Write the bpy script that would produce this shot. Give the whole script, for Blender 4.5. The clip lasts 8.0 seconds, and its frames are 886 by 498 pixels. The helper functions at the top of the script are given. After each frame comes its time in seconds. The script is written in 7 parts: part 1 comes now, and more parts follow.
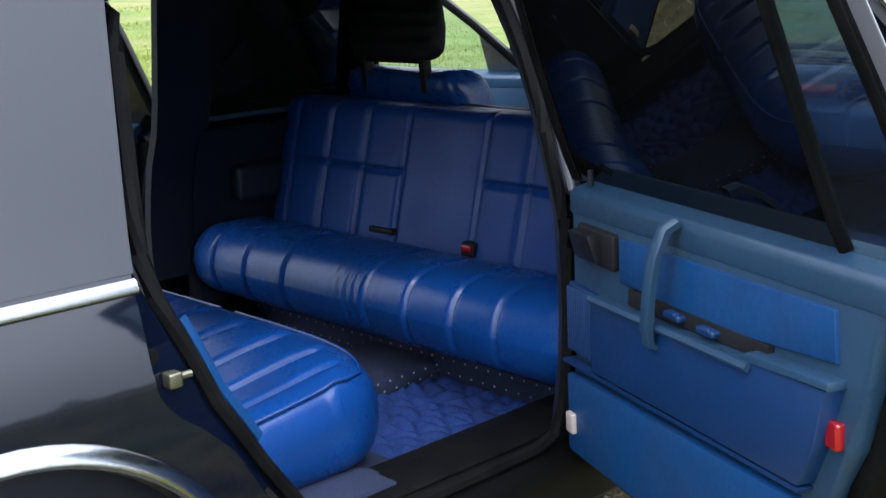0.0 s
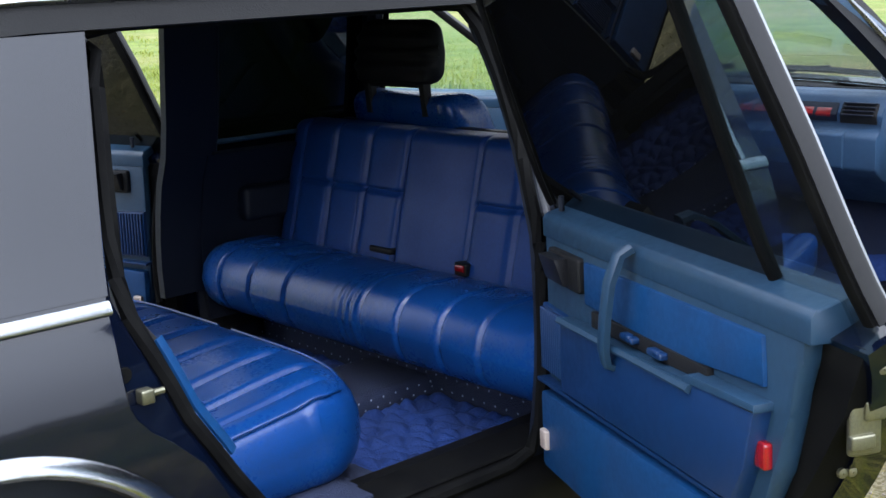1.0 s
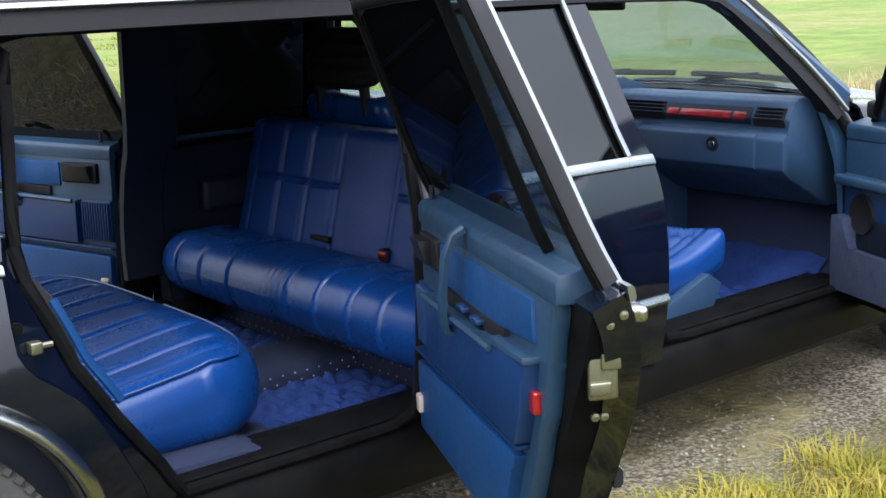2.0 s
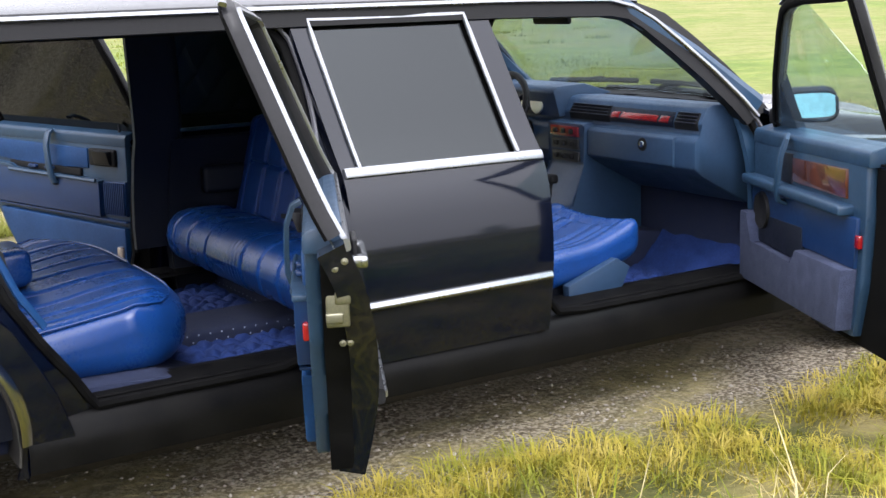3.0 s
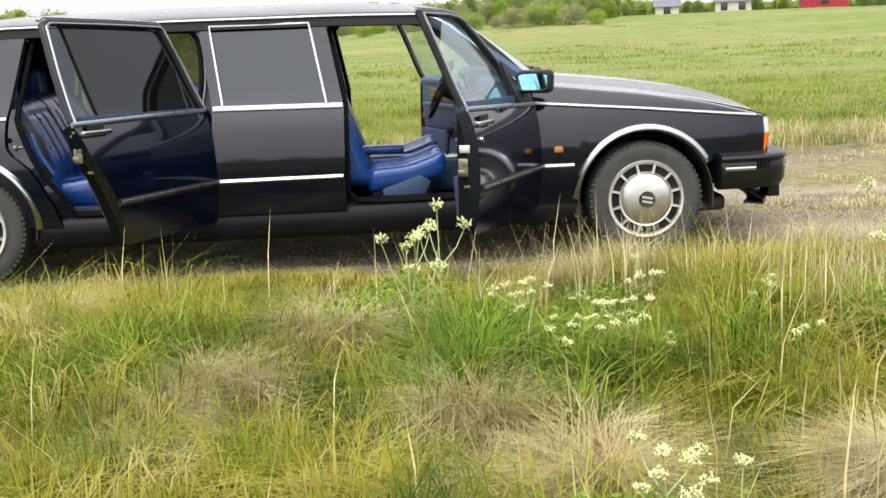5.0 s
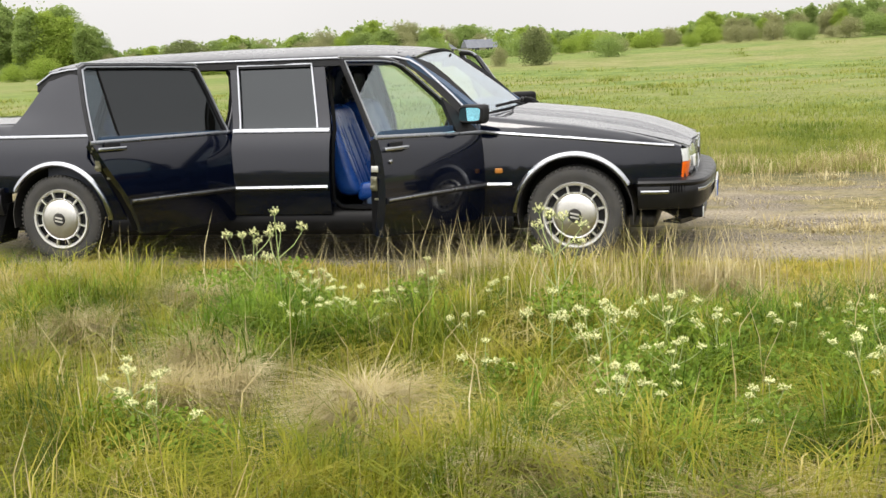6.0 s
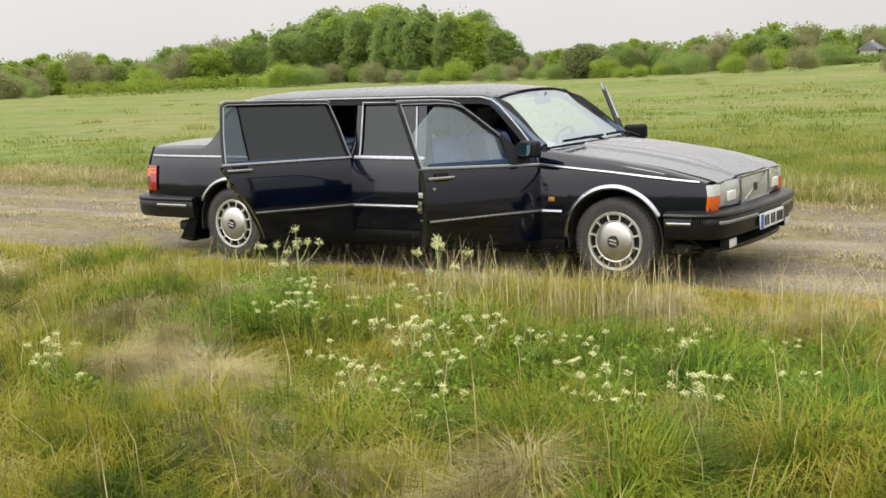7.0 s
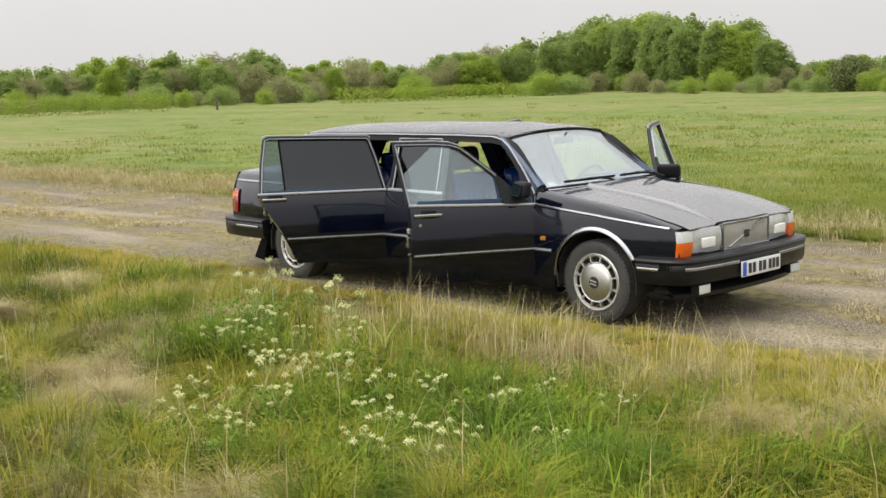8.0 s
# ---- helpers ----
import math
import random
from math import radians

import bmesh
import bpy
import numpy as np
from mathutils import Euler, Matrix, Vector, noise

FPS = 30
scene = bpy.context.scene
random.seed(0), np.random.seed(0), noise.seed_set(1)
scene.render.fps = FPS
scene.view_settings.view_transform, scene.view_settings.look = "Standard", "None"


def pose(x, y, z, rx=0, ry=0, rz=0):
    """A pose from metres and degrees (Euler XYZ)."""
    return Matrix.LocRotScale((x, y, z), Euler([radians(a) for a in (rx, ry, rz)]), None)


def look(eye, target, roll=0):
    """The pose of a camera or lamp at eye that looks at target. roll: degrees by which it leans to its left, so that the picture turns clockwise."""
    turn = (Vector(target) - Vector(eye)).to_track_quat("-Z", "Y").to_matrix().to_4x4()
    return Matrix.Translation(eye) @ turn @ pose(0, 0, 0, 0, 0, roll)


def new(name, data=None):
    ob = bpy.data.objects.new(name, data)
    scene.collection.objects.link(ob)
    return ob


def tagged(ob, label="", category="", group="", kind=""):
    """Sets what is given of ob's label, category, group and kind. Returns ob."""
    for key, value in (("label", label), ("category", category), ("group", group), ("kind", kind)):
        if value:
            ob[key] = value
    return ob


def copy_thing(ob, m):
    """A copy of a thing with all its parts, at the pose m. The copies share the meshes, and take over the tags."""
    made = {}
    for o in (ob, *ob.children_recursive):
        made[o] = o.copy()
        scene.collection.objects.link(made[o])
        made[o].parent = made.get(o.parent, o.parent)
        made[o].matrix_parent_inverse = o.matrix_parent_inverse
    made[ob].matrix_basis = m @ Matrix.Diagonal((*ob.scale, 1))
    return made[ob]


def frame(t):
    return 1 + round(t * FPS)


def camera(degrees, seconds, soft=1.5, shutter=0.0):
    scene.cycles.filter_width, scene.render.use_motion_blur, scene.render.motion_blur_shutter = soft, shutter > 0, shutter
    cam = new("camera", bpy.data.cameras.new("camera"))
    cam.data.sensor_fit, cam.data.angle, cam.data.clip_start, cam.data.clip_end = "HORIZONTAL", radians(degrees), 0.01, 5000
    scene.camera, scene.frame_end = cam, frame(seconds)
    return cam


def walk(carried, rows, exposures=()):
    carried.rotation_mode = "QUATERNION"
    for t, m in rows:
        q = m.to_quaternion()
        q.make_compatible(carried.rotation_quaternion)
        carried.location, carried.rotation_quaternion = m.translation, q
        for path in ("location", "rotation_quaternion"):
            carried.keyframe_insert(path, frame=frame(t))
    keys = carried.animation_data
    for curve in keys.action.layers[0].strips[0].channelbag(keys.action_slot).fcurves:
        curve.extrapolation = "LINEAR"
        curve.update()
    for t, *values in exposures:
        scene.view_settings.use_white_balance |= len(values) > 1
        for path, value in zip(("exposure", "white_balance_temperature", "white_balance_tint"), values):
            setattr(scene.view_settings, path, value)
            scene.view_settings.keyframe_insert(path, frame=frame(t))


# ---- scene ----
cam = camera(39.5, 8.0)
PATH = [
    (0, (-4.241, -2.344, 1.321), (-2.896, -0.935, 0.869), -2.20),
    (0.5, (-4.231, -2.412, 1.337), (-2.913, -0.974, 0.897), -2.40),
    (1, (-4.201, -2.505, 1.357), (-2.907, -1.041, 0.927), -2.50),
    (1.5, (-4.154, -2.681, 1.358), (-2.877, -1.201, 0.937), -2.40),
    (1.7, (-4.133, -2.784, 1.354), (-2.868, -1.293, 0.935), -2.30),
    (2.8, (-3.962, -3.703, 1.372), (-2.912, -2.049, 0.969), -2.20),
    (3, (-3.851, -3.899, 1.367), (-2.843, -2.218, 0.969), -2.00),
    (3.5, (-3.495, -4.654, 1.367), (-2.652, -2.884, 0.974), -2.20),
    (4, (-3.042, -5.555, 1.361), (-2.406, -3.699, 0.973), -2.20),
    (4.5, (-2.416, -6.532, 1.300), (-2.038, -4.603, 0.929), -2.20),
    (5, (-1.491, -7.388, 1.279), (-1.379, -5.423, 0.922), -2.30),
    (5.2, (-1.075, -7.708, 1.248), (-1.067, -5.736, 0.915), -2.40),
    (6.3, (1.855, -8.753, 1.475), (1.199, -6.891, 1.152), -2.37),
    (6.5, (2.411, -8.813, 1.511), (1.627, -7.001, 1.195), -2.44),
    (7, (3.744, -8.744, 1.616), (2.658, -7.091, 1.317), -2.47),
    (7.5, (4.879, -8.380, 1.746), (3.542, -6.920, 1.465), -2.21),
    (8, (5.676, -7.769, 1.815), (4.242, -6.401, 1.542), -1.94),
]
walk(cam, [(t, look(eye, aim, roll)) for t, eye, aim, roll in PATH], [(0, 0.37, 5600, 12), (1.7, 0.31, 5700, 12), (3.5, 0.25, 6250, 17), (4.5, 0.0, 6350, 16), (5.0, -0.12, 6400, 14), (6.5, -0.45, 6650, 12), (8, -0.62, 6600, 12)])

# ---- light: overcast sky, soft sun ----
world = bpy.data.worlds.new("overcast_sky")
scene.world = world
world.use_nodes = True
wn, wl = world.node_tree.nodes, world.node_tree.links
for n in list(wn):
    wn.remove(n)
w_out = wn.new("ShaderNodeOutputWorld")
w_bg = wn.new("ShaderNodeBackground")
w_sky = wn.new("ShaderNodeTexSky")
w_sky.sky_type, w_sky.sun_disc = "NISHITA", False
w_sky.sun_elevation, w_sky.sun_rotation = radians(52), radians(200)
w_sky.air_density, w_sky.dust_density = 1.0, 3.0
w_co = wn.new("ShaderNodeTexCoord")
w_sep = wn.new("ShaderNodeSeparateXYZ")
w_ramp = wn.new("ShaderNodeMapRange")
w_ramp.inputs["From Min"].default_value, w_ramp.inputs["From Max"].default_value = 0.0, 1.0
w_ramp.inputs["To Min"].default_value, w_ramp.inputs["To Max"].default_value = 1.20, 3.2
w_cloud = wn.new("ShaderNodeTexNoise")
w_cloud.inputs["Scale"].default_value, w_cloud.inputs["Detail"].default_value = 2.2, 5
w_cr = wn.new("ShaderNodeMapRange")
w_cr.inputs["To Min"].default_value, w_cr.inputs["To Max"].default_value = 0.86, 1.14
w_pow = wn.new("ShaderNodeMath"); w_pow.operation = "POWER"
w_pow.use_clamp = True
w_pow.inputs[1].default_value = 1.25
w_mul = wn.new("ShaderNodeMath"); w_mul.operation = "MULTIPLY"
w_grey = wn.new("ShaderNodeVectorMath"); w_grey.operation = "SCALE"
w_grey.inputs[0].default_value = (1.0, 1.0, 0.985)
w_dim = wn.new("ShaderNodeVectorMath"); w_dim.operation = "SCALE"
w_dim.inputs["Scale"].default_value = 0.08
w_mix = wn.new("ShaderNodeMix"); w_mix.data_type = "RGBA"
w_mix.inputs[0].default_value = 0.9
w_dot = wn.new("ShaderNodeVectorMath"); w_dot.operation = "DOT_PRODUCT"
w_dot.inputs[1].default_value = Vector((-4, -10, 6)).normalized()
w_glow = wn.new("ShaderNodeMapRange")
w_glow.interpolation_type = "SMOOTHSTEP"
w_glow.inputs["From Min"].default_value, w_glow.inputs["From Max"].default_value = -0.1, 1.0
w_glow.inputs["To Min"].default_value, w_glow.inputs["To Max"].default_value = 1.0, 2.1
w_side = wn.new("ShaderNodeMath"); w_side.operation = "MULTIPLY"
wl.new(w_co.outputs["Generated"], w_dot.inputs[0])
wl.new(w_dot.outputs["Value"], w_glow.inputs["Value"])
wl.new(w_mul.outputs[0], w_side.inputs[0])
wl.new(w_glow.outputs[0], w_side.inputs[1])
wl.new(w_co.outputs["Generated"], w_sep.inputs[0])
wl.new(w_co.outputs["Generated"], w_cloud.inputs["Vector"])
wl.new(w_sep.outputs["Z"], w_pow.inputs[0])
wl.new(w_pow.outputs[0], w_ramp.inputs["Value"])
wl.new(w_cloud.outputs["Fac"], w_cr.inputs["Value"])
wl.new(w_ramp.outputs[0], w_mul.inputs[0])
wl.new(w_cr.outputs[0], w_mul.inputs[1])
wl.new(w_side.outputs[0], w_grey.inputs["Scale"])
wl.new(w_sky.outputs[0], w_dim.inputs[0])
wl.new(w_dim.outputs[0], w_mix.inputs[6])
wl.new(w_grey.outputs[0], w_mix.inputs[7])
wl.new(w_mix.outputs[2], w_bg.inputs["Color"])
wl.new(w_bg.outputs[0], w_out.inputs[0])

sun_data = bpy.data.lights.new("sun", "SUN")
sun_data.energy, sun_data.angle, sun_data.color = 1.3, radians(14), (1.0, 0.97, 0.92)
sun = new("sun", sun_data)
sun.matrix_world = look((-4, -10, 16), (0, 0, 0))


# ---- materials ----
def mat(name, c1, c2=None, rough=0.5, metal=0.0, scale=6.0, bump=0.0, bscale=80.0, coat=0.0, spec=0.5, fine=9.0, vary=0.12, sheen=0.0, stretch=None, coat_ior=1.5, coat_rough=0.04):
    m = bpy.data.materials.new(name)
    m.use_nodes = True
    nt = m.node_tree
    b = nt.nodes["Principled BSDF"]
    c2 = c2 or tuple(v * 0.75 for v in c1)
    co = nt.nodes.new("ShaderNodeTexCoord")
    src = co.outputs["Object"]
    if stretch:
        mp = nt.nodes.new("ShaderNodeMapping")
        mp.inputs["Scale"].default_value = stretch
        nt.links.new(src, mp.inputs[0])
        src = mp.outputs[0]
    big, small = nt.nodes.new("ShaderNodeTexNoise"), nt.nodes.new("ShaderNodeTexNoise")
    big.inputs["Scale"].default_value, big.inputs["Detail"].default_value = scale, 4
    small.inputs["Scale"].default_value, small.inputs["Detail"].default_value = scale * fine, 3
    mixf = nt.nodes.new("ShaderNodeMix")
    mixf.inputs[0].default_value = 0.4
    ramp = nt.nodes.new("ShaderNodeMapRange")
    ramp.inputs["From Min"].default_value, ramp.inputs["From Max"].default_value = 0.35, 0.65
    col = nt.nodes.new("ShaderNodeMix")
    col.data_type = "RGBA"
    col.inputs[6].default_value, col.inputs[7].default_value = (*c1, 1), (*c2, 1)
    for t in (big, small):
        nt.links.new(src, t.inputs["Vector"])
    nt.links.new(big.outputs["Fac"], mixf.inputs[2])
    nt.links.new(small.outputs["Fac"], mixf.inputs[3])
    nt.links.new(mixf.outputs[0], ramp.inputs["Value"])
    nt.links.new(ramp.outputs[0], col.inputs[0])
    nt.links.new(col.outputs[2], b.inputs["Base Color"])
    rr = nt.nodes.new("ShaderNodeMapRange")
    rr.inputs["From Min"].default_value, rr.inputs["From Max"].default_value = 0.3, 0.7
    rr.inputs["To Min"].default_value = max(0.02, rough * (1 - vary * 2))
    rr.inputs["To Max"].default_value = min(1.0, rough * (1 + vary * 2))
    nt.links.new(mixf.outputs[0], rr.inputs["Value"])
    nt.links.new(rr.outputs[0], b.inputs["Roughness"])
    b.inputs["Metallic"].default_value = metal
    b.inputs["Specular IOR Level"].default_value = spec
    b.inputs["Coat Weight"].default_value = coat
    b.inputs["Coat Roughness"].default_value = coat_rough
    b.inputs["Coat IOR"].default_value = coat_ior
    b.inputs["Sheen Weight"].default_value = sheen
    if bump:
        bt, bn = nt.nodes.new("ShaderNodeTexNoise"), nt.nodes.new("ShaderNodeBump")
        bt.inputs["Scale"].default_value, bt.inputs["Detail"].default_value = bscale, 4
        bn.inputs["Strength"].default_value, bn.inputs["Distance"].default_value = bump, 0.01
        nt.links.new(src, bt.inputs["Vector"])
        nt.links.new(bt.outputs["Fac"], bn.inputs["Height"])
        nt.links.new(bn.outputs[0], b.inputs["Normal"])
    return m


def glass(name, tint, rough=0.0, ior=0.04, haze=0.0):
    m = bpy.data.materials.new(name)
    m.use_nodes = True
    nt = m.node_tree
    nt.nodes.remove(nt.nodes["Principled BSDF"])
    out = nt.nodes["Material Output"]
    tr, gl, lw, mx = (nt.nodes.new(k) for k in ("ShaderNodeBsdfTransparent", "ShaderNodeBsdfGlossy", "ShaderNodeLayerWeight", "ShaderNodeMixShader"))
    tr.inputs[0].default_value = (*tint, 1)
    gl.inputs["Color"].default_value = (0.90, 0.96, 1.0, 1)
    gl.inputs["Roughness"].default_value = rough
    lw.inputs[0].default_value = 0.5
    # gloss rises towards grazing angles
    pw, ma = nt.nodes.new("ShaderNodeMath"), nt.nodes.new("ShaderNodeMath")
    pw.operation, ma.operation = "POWER", "MULTIPLY_ADD"
    pw.inputs[1].default_value = 5.5
    ma.inputs[1].default_value, ma.inputs[2].default_value = 0.9, ior
    nt.links.new(lw.outputs["Facing"], pw.inputs[0])
    nt.links.new(pw.outputs[0], ma.inputs[0])
    nt.links.new(ma.outputs[0], mx.inputs[0])
    clear = tr.outputs[0]
    # pale diffuse veil in the pane, for dust film and sky glare together
    if haze:
        df, dm = nt.nodes.new("ShaderNodeBsdfDiffuse"), nt.nodes.new("ShaderNodeMixShader")
        df.inputs[0].default_value = (0.6, 0.6, 0.58, 1)
        dm.inputs[0].default_value = haze
        nt.links.new(tr.outputs[0], dm.inputs[1])
        nt.links.new(df.outputs[0], dm.inputs[2])
        clear = dm.outputs[0]
    nt.links.new(clear, mx.inputs[1])
    nt.links.new(gl.outputs[0], mx.inputs[2])
    nt.links.new(mx.outputs[0], out.inputs[0])
    return m


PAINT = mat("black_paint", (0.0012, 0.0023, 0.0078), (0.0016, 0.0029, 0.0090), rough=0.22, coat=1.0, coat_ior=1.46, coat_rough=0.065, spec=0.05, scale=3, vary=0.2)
# roof copy of PAINT: paler colour and duller coat carry the sky's sheen
ROOF_PAINT = mat("roof_sheen_black_paint", (0.0035, 0.005, 0.012), (0.008, 0.009, 0.014), rough=0.30, coat=0.9, coat_ior=1.5, coat_rough=0.12, spec=0.25, scale=3, vary=0.2)
# bonnet copy of PAINT: light dust, plus sky sheen raised by colour and coat
BONNET_PAINT = mat("dusty_sheen_black_paint", (0.006, 0.008, 0.014), (0.012, 0.013, 0.019), rough=0.32, coat=1.0, coat_ior=2.3, spec=0.4, scale=3, vary=0.2)
CHROME = mat("chrome", (0.42, 0.43, 0.45), (0.33, 0.34, 0.36), rough=0.22, metal=1.0, scale=20)
TRIM_METAL = mat("dull_bright_trim", (0.34, 0.35, 0.37), (0.27, 0.28, 0.30), rough=0.30, metal=1.0, scale=20)
SILL_BLACK = mat("dusty_sill_black", (0.003, 0.003, 0.0035), (0.006, 0.0058, 0.0055), rough=0.42, spec=0.12, scale=9)
MARKER = mat("amber_marker", (0.42, 0.17, 0.02), (0.34, 0.13, 0.02), rough=0.3, scale=30)
BLACK_PLASTIC = mat("black_plastic", (0.007, 0.007, 0.008), (0.013, 0.013, 0.014), rough=0.55, bump=0.1, bscale=300, scale=12, spec=0.18)
RUBBER = mat("rubber_seal", (0.003, 0.003, 0.0035), (0.007, 0.007, 0.007), rough=0.7, scale=15, spec=0.04)
BUMPER = mat("bumper_plastic", (0.005, 0.005, 0.006), (0.009, 0.009, 0.010), rough=0.34, bump=0.05, bscale=300, scale=12, spec=0.3)
TYRE = mat("tyre_rubber", (0.022, 0.022, 0.022), (0.055, 0.052, 0.046), rough=0.8, scale=10, bump=0.15, bscale=120)
ALLOY = mat("alloy", (0.80, 0.80, 0.78), (0.68, 0.67, 0.65), rough=0.42, metal=1.0, scale=18)
CAP_MAT = mat("wheel_cap", (0.60, 0.59, 0.56), (0.50, 0.49, 0.46), rough=0.40, metal=1.0, scale=10)
DARK_METAL = mat("dark_metal", (0.03, 0.03, 0.03), (0.06, 0.055, 0.05), rough=0.55, metal=0.5)
STEEL = mat("plated_steel", (0.25, 0.24, 0.17), (0.17, 0.165, 0.12), rough=0.38, metal=0.9, scale=30)
LEATHER = mat("blue_leather", (0.0074, 0.0459, 0.2038), (0.005, 0.0336, 0.1512), rough=0.29, scale=9, bump=0.035, bscale=420, spec=0.45, fine=14)
BACK_LEATHER = mat("blue_backrest_leather", (0.0073, 0.037, 0.1736), (0.005, 0.0269, 0.1288), rough=0.42, scale=9, bump=0.03, bscale=420, spec=0.25, fine=14)
VINYL = mat("blue_grey_vinyl", (0.0174, 0.0448, 0.0885), (0.0134, 0.0358, 0.0717), rough=0.40, scale=7, bump=0.06, bscale=420)
VELOUR = mat("bright_blue_velour", (0.004, 0.0426, 0.1456), (0.0034, 0.0325, 0.112), rough=0.55, scale=10, bump=0.06, bscale=300, spec=0.4)
DASH = mat("blue_dash_plastic", (0.0213, 0.047, 0.0941), (0.0168, 0.037, 0.0762), rough=0.42, scale=8, bump=0.15, bscale=320)
CARPET = mat("dark_blue_carpet", (0.008, 0.014, 0.042), (0.014, 0.022, 0.06), rough=0.95, scale=20, bump=0.6, bscale=260)
GREY_CARPET = mat("blue_grey_carpet", (0.040, 0.052, 0.105), (0.025, 0.033, 0.07), rough=0.95, scale=18, bump=0.6, bscale=240)
QUILT = mat("quilted_blue_mat", (0.0067, 0.0336, 0.1792), (0.0045, 0.0202, 0.1064), rough=0.8, scale=12, bump=0.4, bscale=200)
DARK_TRIM = mat("dark_navy_trim", (0.004, 0.006, 0.014), (0.007, 0.010, 0.020), rough=0.5, scale=8, bump=0.1, bscale=250, spec=0.3)
HEADLINER = mat("dark_headliner", (0.02, 0.024, 0.035), (0.03, 0.034, 0.045), rough=0.95, scale=20, bump=0.3, bscale=300)
DOT = mat("white_dot", (0.4, 0.44, 0.55), rough=0.9)
AMBER = mat("amber_lens", (0.75, 0.13, 0.008), (0.60, 0.10, 0.008), rough=0.2, coat=0.25, scale=30)
RED = mat("red_lens", (0.25, 0.004, 0.008), (0.18, 0.004, 0.007), rough=0.12, coat=0.8, scale=30)
CLEAR_LENS = mat("clear_lens", (0.62, 0.64, 0.63), (0.45, 0.47, 0.47), rough=0.12, coat=0.8, scale=25, stretch=(1, 6, 1))
LAMP_BOWL = mat("lamp_bowl", (0.58, 0.59, 0.57), (0.36, 0.37, 0.37), rough=0.16, metal=0.3, coat=0.9, scale=9)
REFLECTOR = mat("lamp_reflector", (0.85, 0.86, 0.85), rough=0.3, metal=0.1, coat=0.6)
PLATE = mat("plate_white", (0.72, 0.73, 0.74), rough=0.4)
PLATE_BLUE = mat("plate_blue", (0.03, 0.10, 0.45), rough=0.4)
INK = mat("black_ink", (0.02, 0.02, 0.02), rough=0.5)
WOOD = mat("burl_wood", (0.125, 0.036, 0.013), (0.035, 0.010, 0.005), rough=0.15, coat=0.8, scale=22, fine=4)
DASH_RED = mat("red_wood_inlay", (0.20, 0.012, 0.014), (0.11, 0.008, 0.009), rough=0.2, coat=0.5, scale=40)
MIRROR = mat("blue_mirror", (0.20, 0.40, 0.46), rough=0.03, metal=1.0)
STRAP = mat("seat_belt_webbing", (0.012, 0.012, 0.014), rough=0.8)
TINT = glass("dark_tinted_glass", (0.030, 0.037, 0.046), ior=0.044, haze=0.004)
CLEAR = glass("clear_glass", (0.86, 0.94, 0.94), ior=0.085, haze=0.02)
WINDSCREEN_GLASS = glass("windscreen_glass", (0.84, 0.89, 0.91), ior=0.21, haze=0.06)
SATIN_BLACK = mat("satin_black_frame", (0.008, 0.008, 0.010), (0.013, 0.013, 0.015), rough=0.38, spec=0.25, scale=12)
SEAL_LIP = mat("satin_seal_lip", (0.10, 0.10, 0.115), (0.07, 0.07, 0.08), rough=0.38, scale=12)
WHITE_STICKER = mat("white_paper", (0.7, 0.7, 0.68), rough=0.6)


# ---- mesh helpers ----
def part(name, bm, material, parent=None, label="", angle=38, normals=True):
    """One bmesh as one object, smooth but for its sharp edges."""
    if normals:
        bmesh.ops.recalc_face_normals(bm, faces=bm.faces)
    lim = radians(angle)
    for e in bm.edges:
        e.smooth = len(e.link_faces) == 2 and e.calc_face_angle(0) < lim
    for f in bm.faces:
        f.smooth = True
    me = bpy.data.meshes.new(name)
    bm.to_mesh(me)
    bm.free()
    me.materials.append(material)
    ob = new(name, me)
    if parent is not None:
        ob.parent = parent
    if label:
        ob["label"] = label
    return ob


def sheet(bm, P, t=0.0, flip=False):
    """A grid of points as a surface, with thickness t behind it."""
    P = np.asarray(P, float)
    n, m = P.shape[:2]
    N = np.cross(np.gradient(P, axis=0), np.gradient(P, axis=1))
    N /= np.maximum(np.linalg.norm(N, axis=2, keepdims=True), 1e-9)
    if flip:
        N = -N
    a = [[bm.verts.new(P[i, j]) for j in range(m)] for i in range(n)]
    for i in range(n - 1):
        for j in range(m - 1):
            bm.faces.new((a[i][j], a[i + 1][j], a[i + 1][j + 1], a[i][j + 1]))
    if not t:
        return a
    Q = P - N * t
    b = [[bm.verts.new(Q[i, j]) for j in range(m)] for i in range(n)]
    for i in range(n - 1):
        for j in range(m - 1):
            bm.faces.new((b[i][j], b[i][j + 1], b[i + 1][j + 1], b[i + 1][j]))
    for i in range(n - 1):
        bm.faces.new((a[i][0], b[i][0], b[i + 1][0], a[i + 1][0]))
        bm.faces.new((a[i][m - 1], a[i + 1][m - 1], b[i + 1][m - 1], b[i][m - 1]))
    for j in range(m - 1):
        bm.faces.new((a[0][j], a[0][j + 1], b[0][j + 1], b[0][j]))
        bm.faces.new((a[n - 1][j], b[n - 1][j], b[n - 1][j + 1], a[n - 1][j + 1]))
    return a


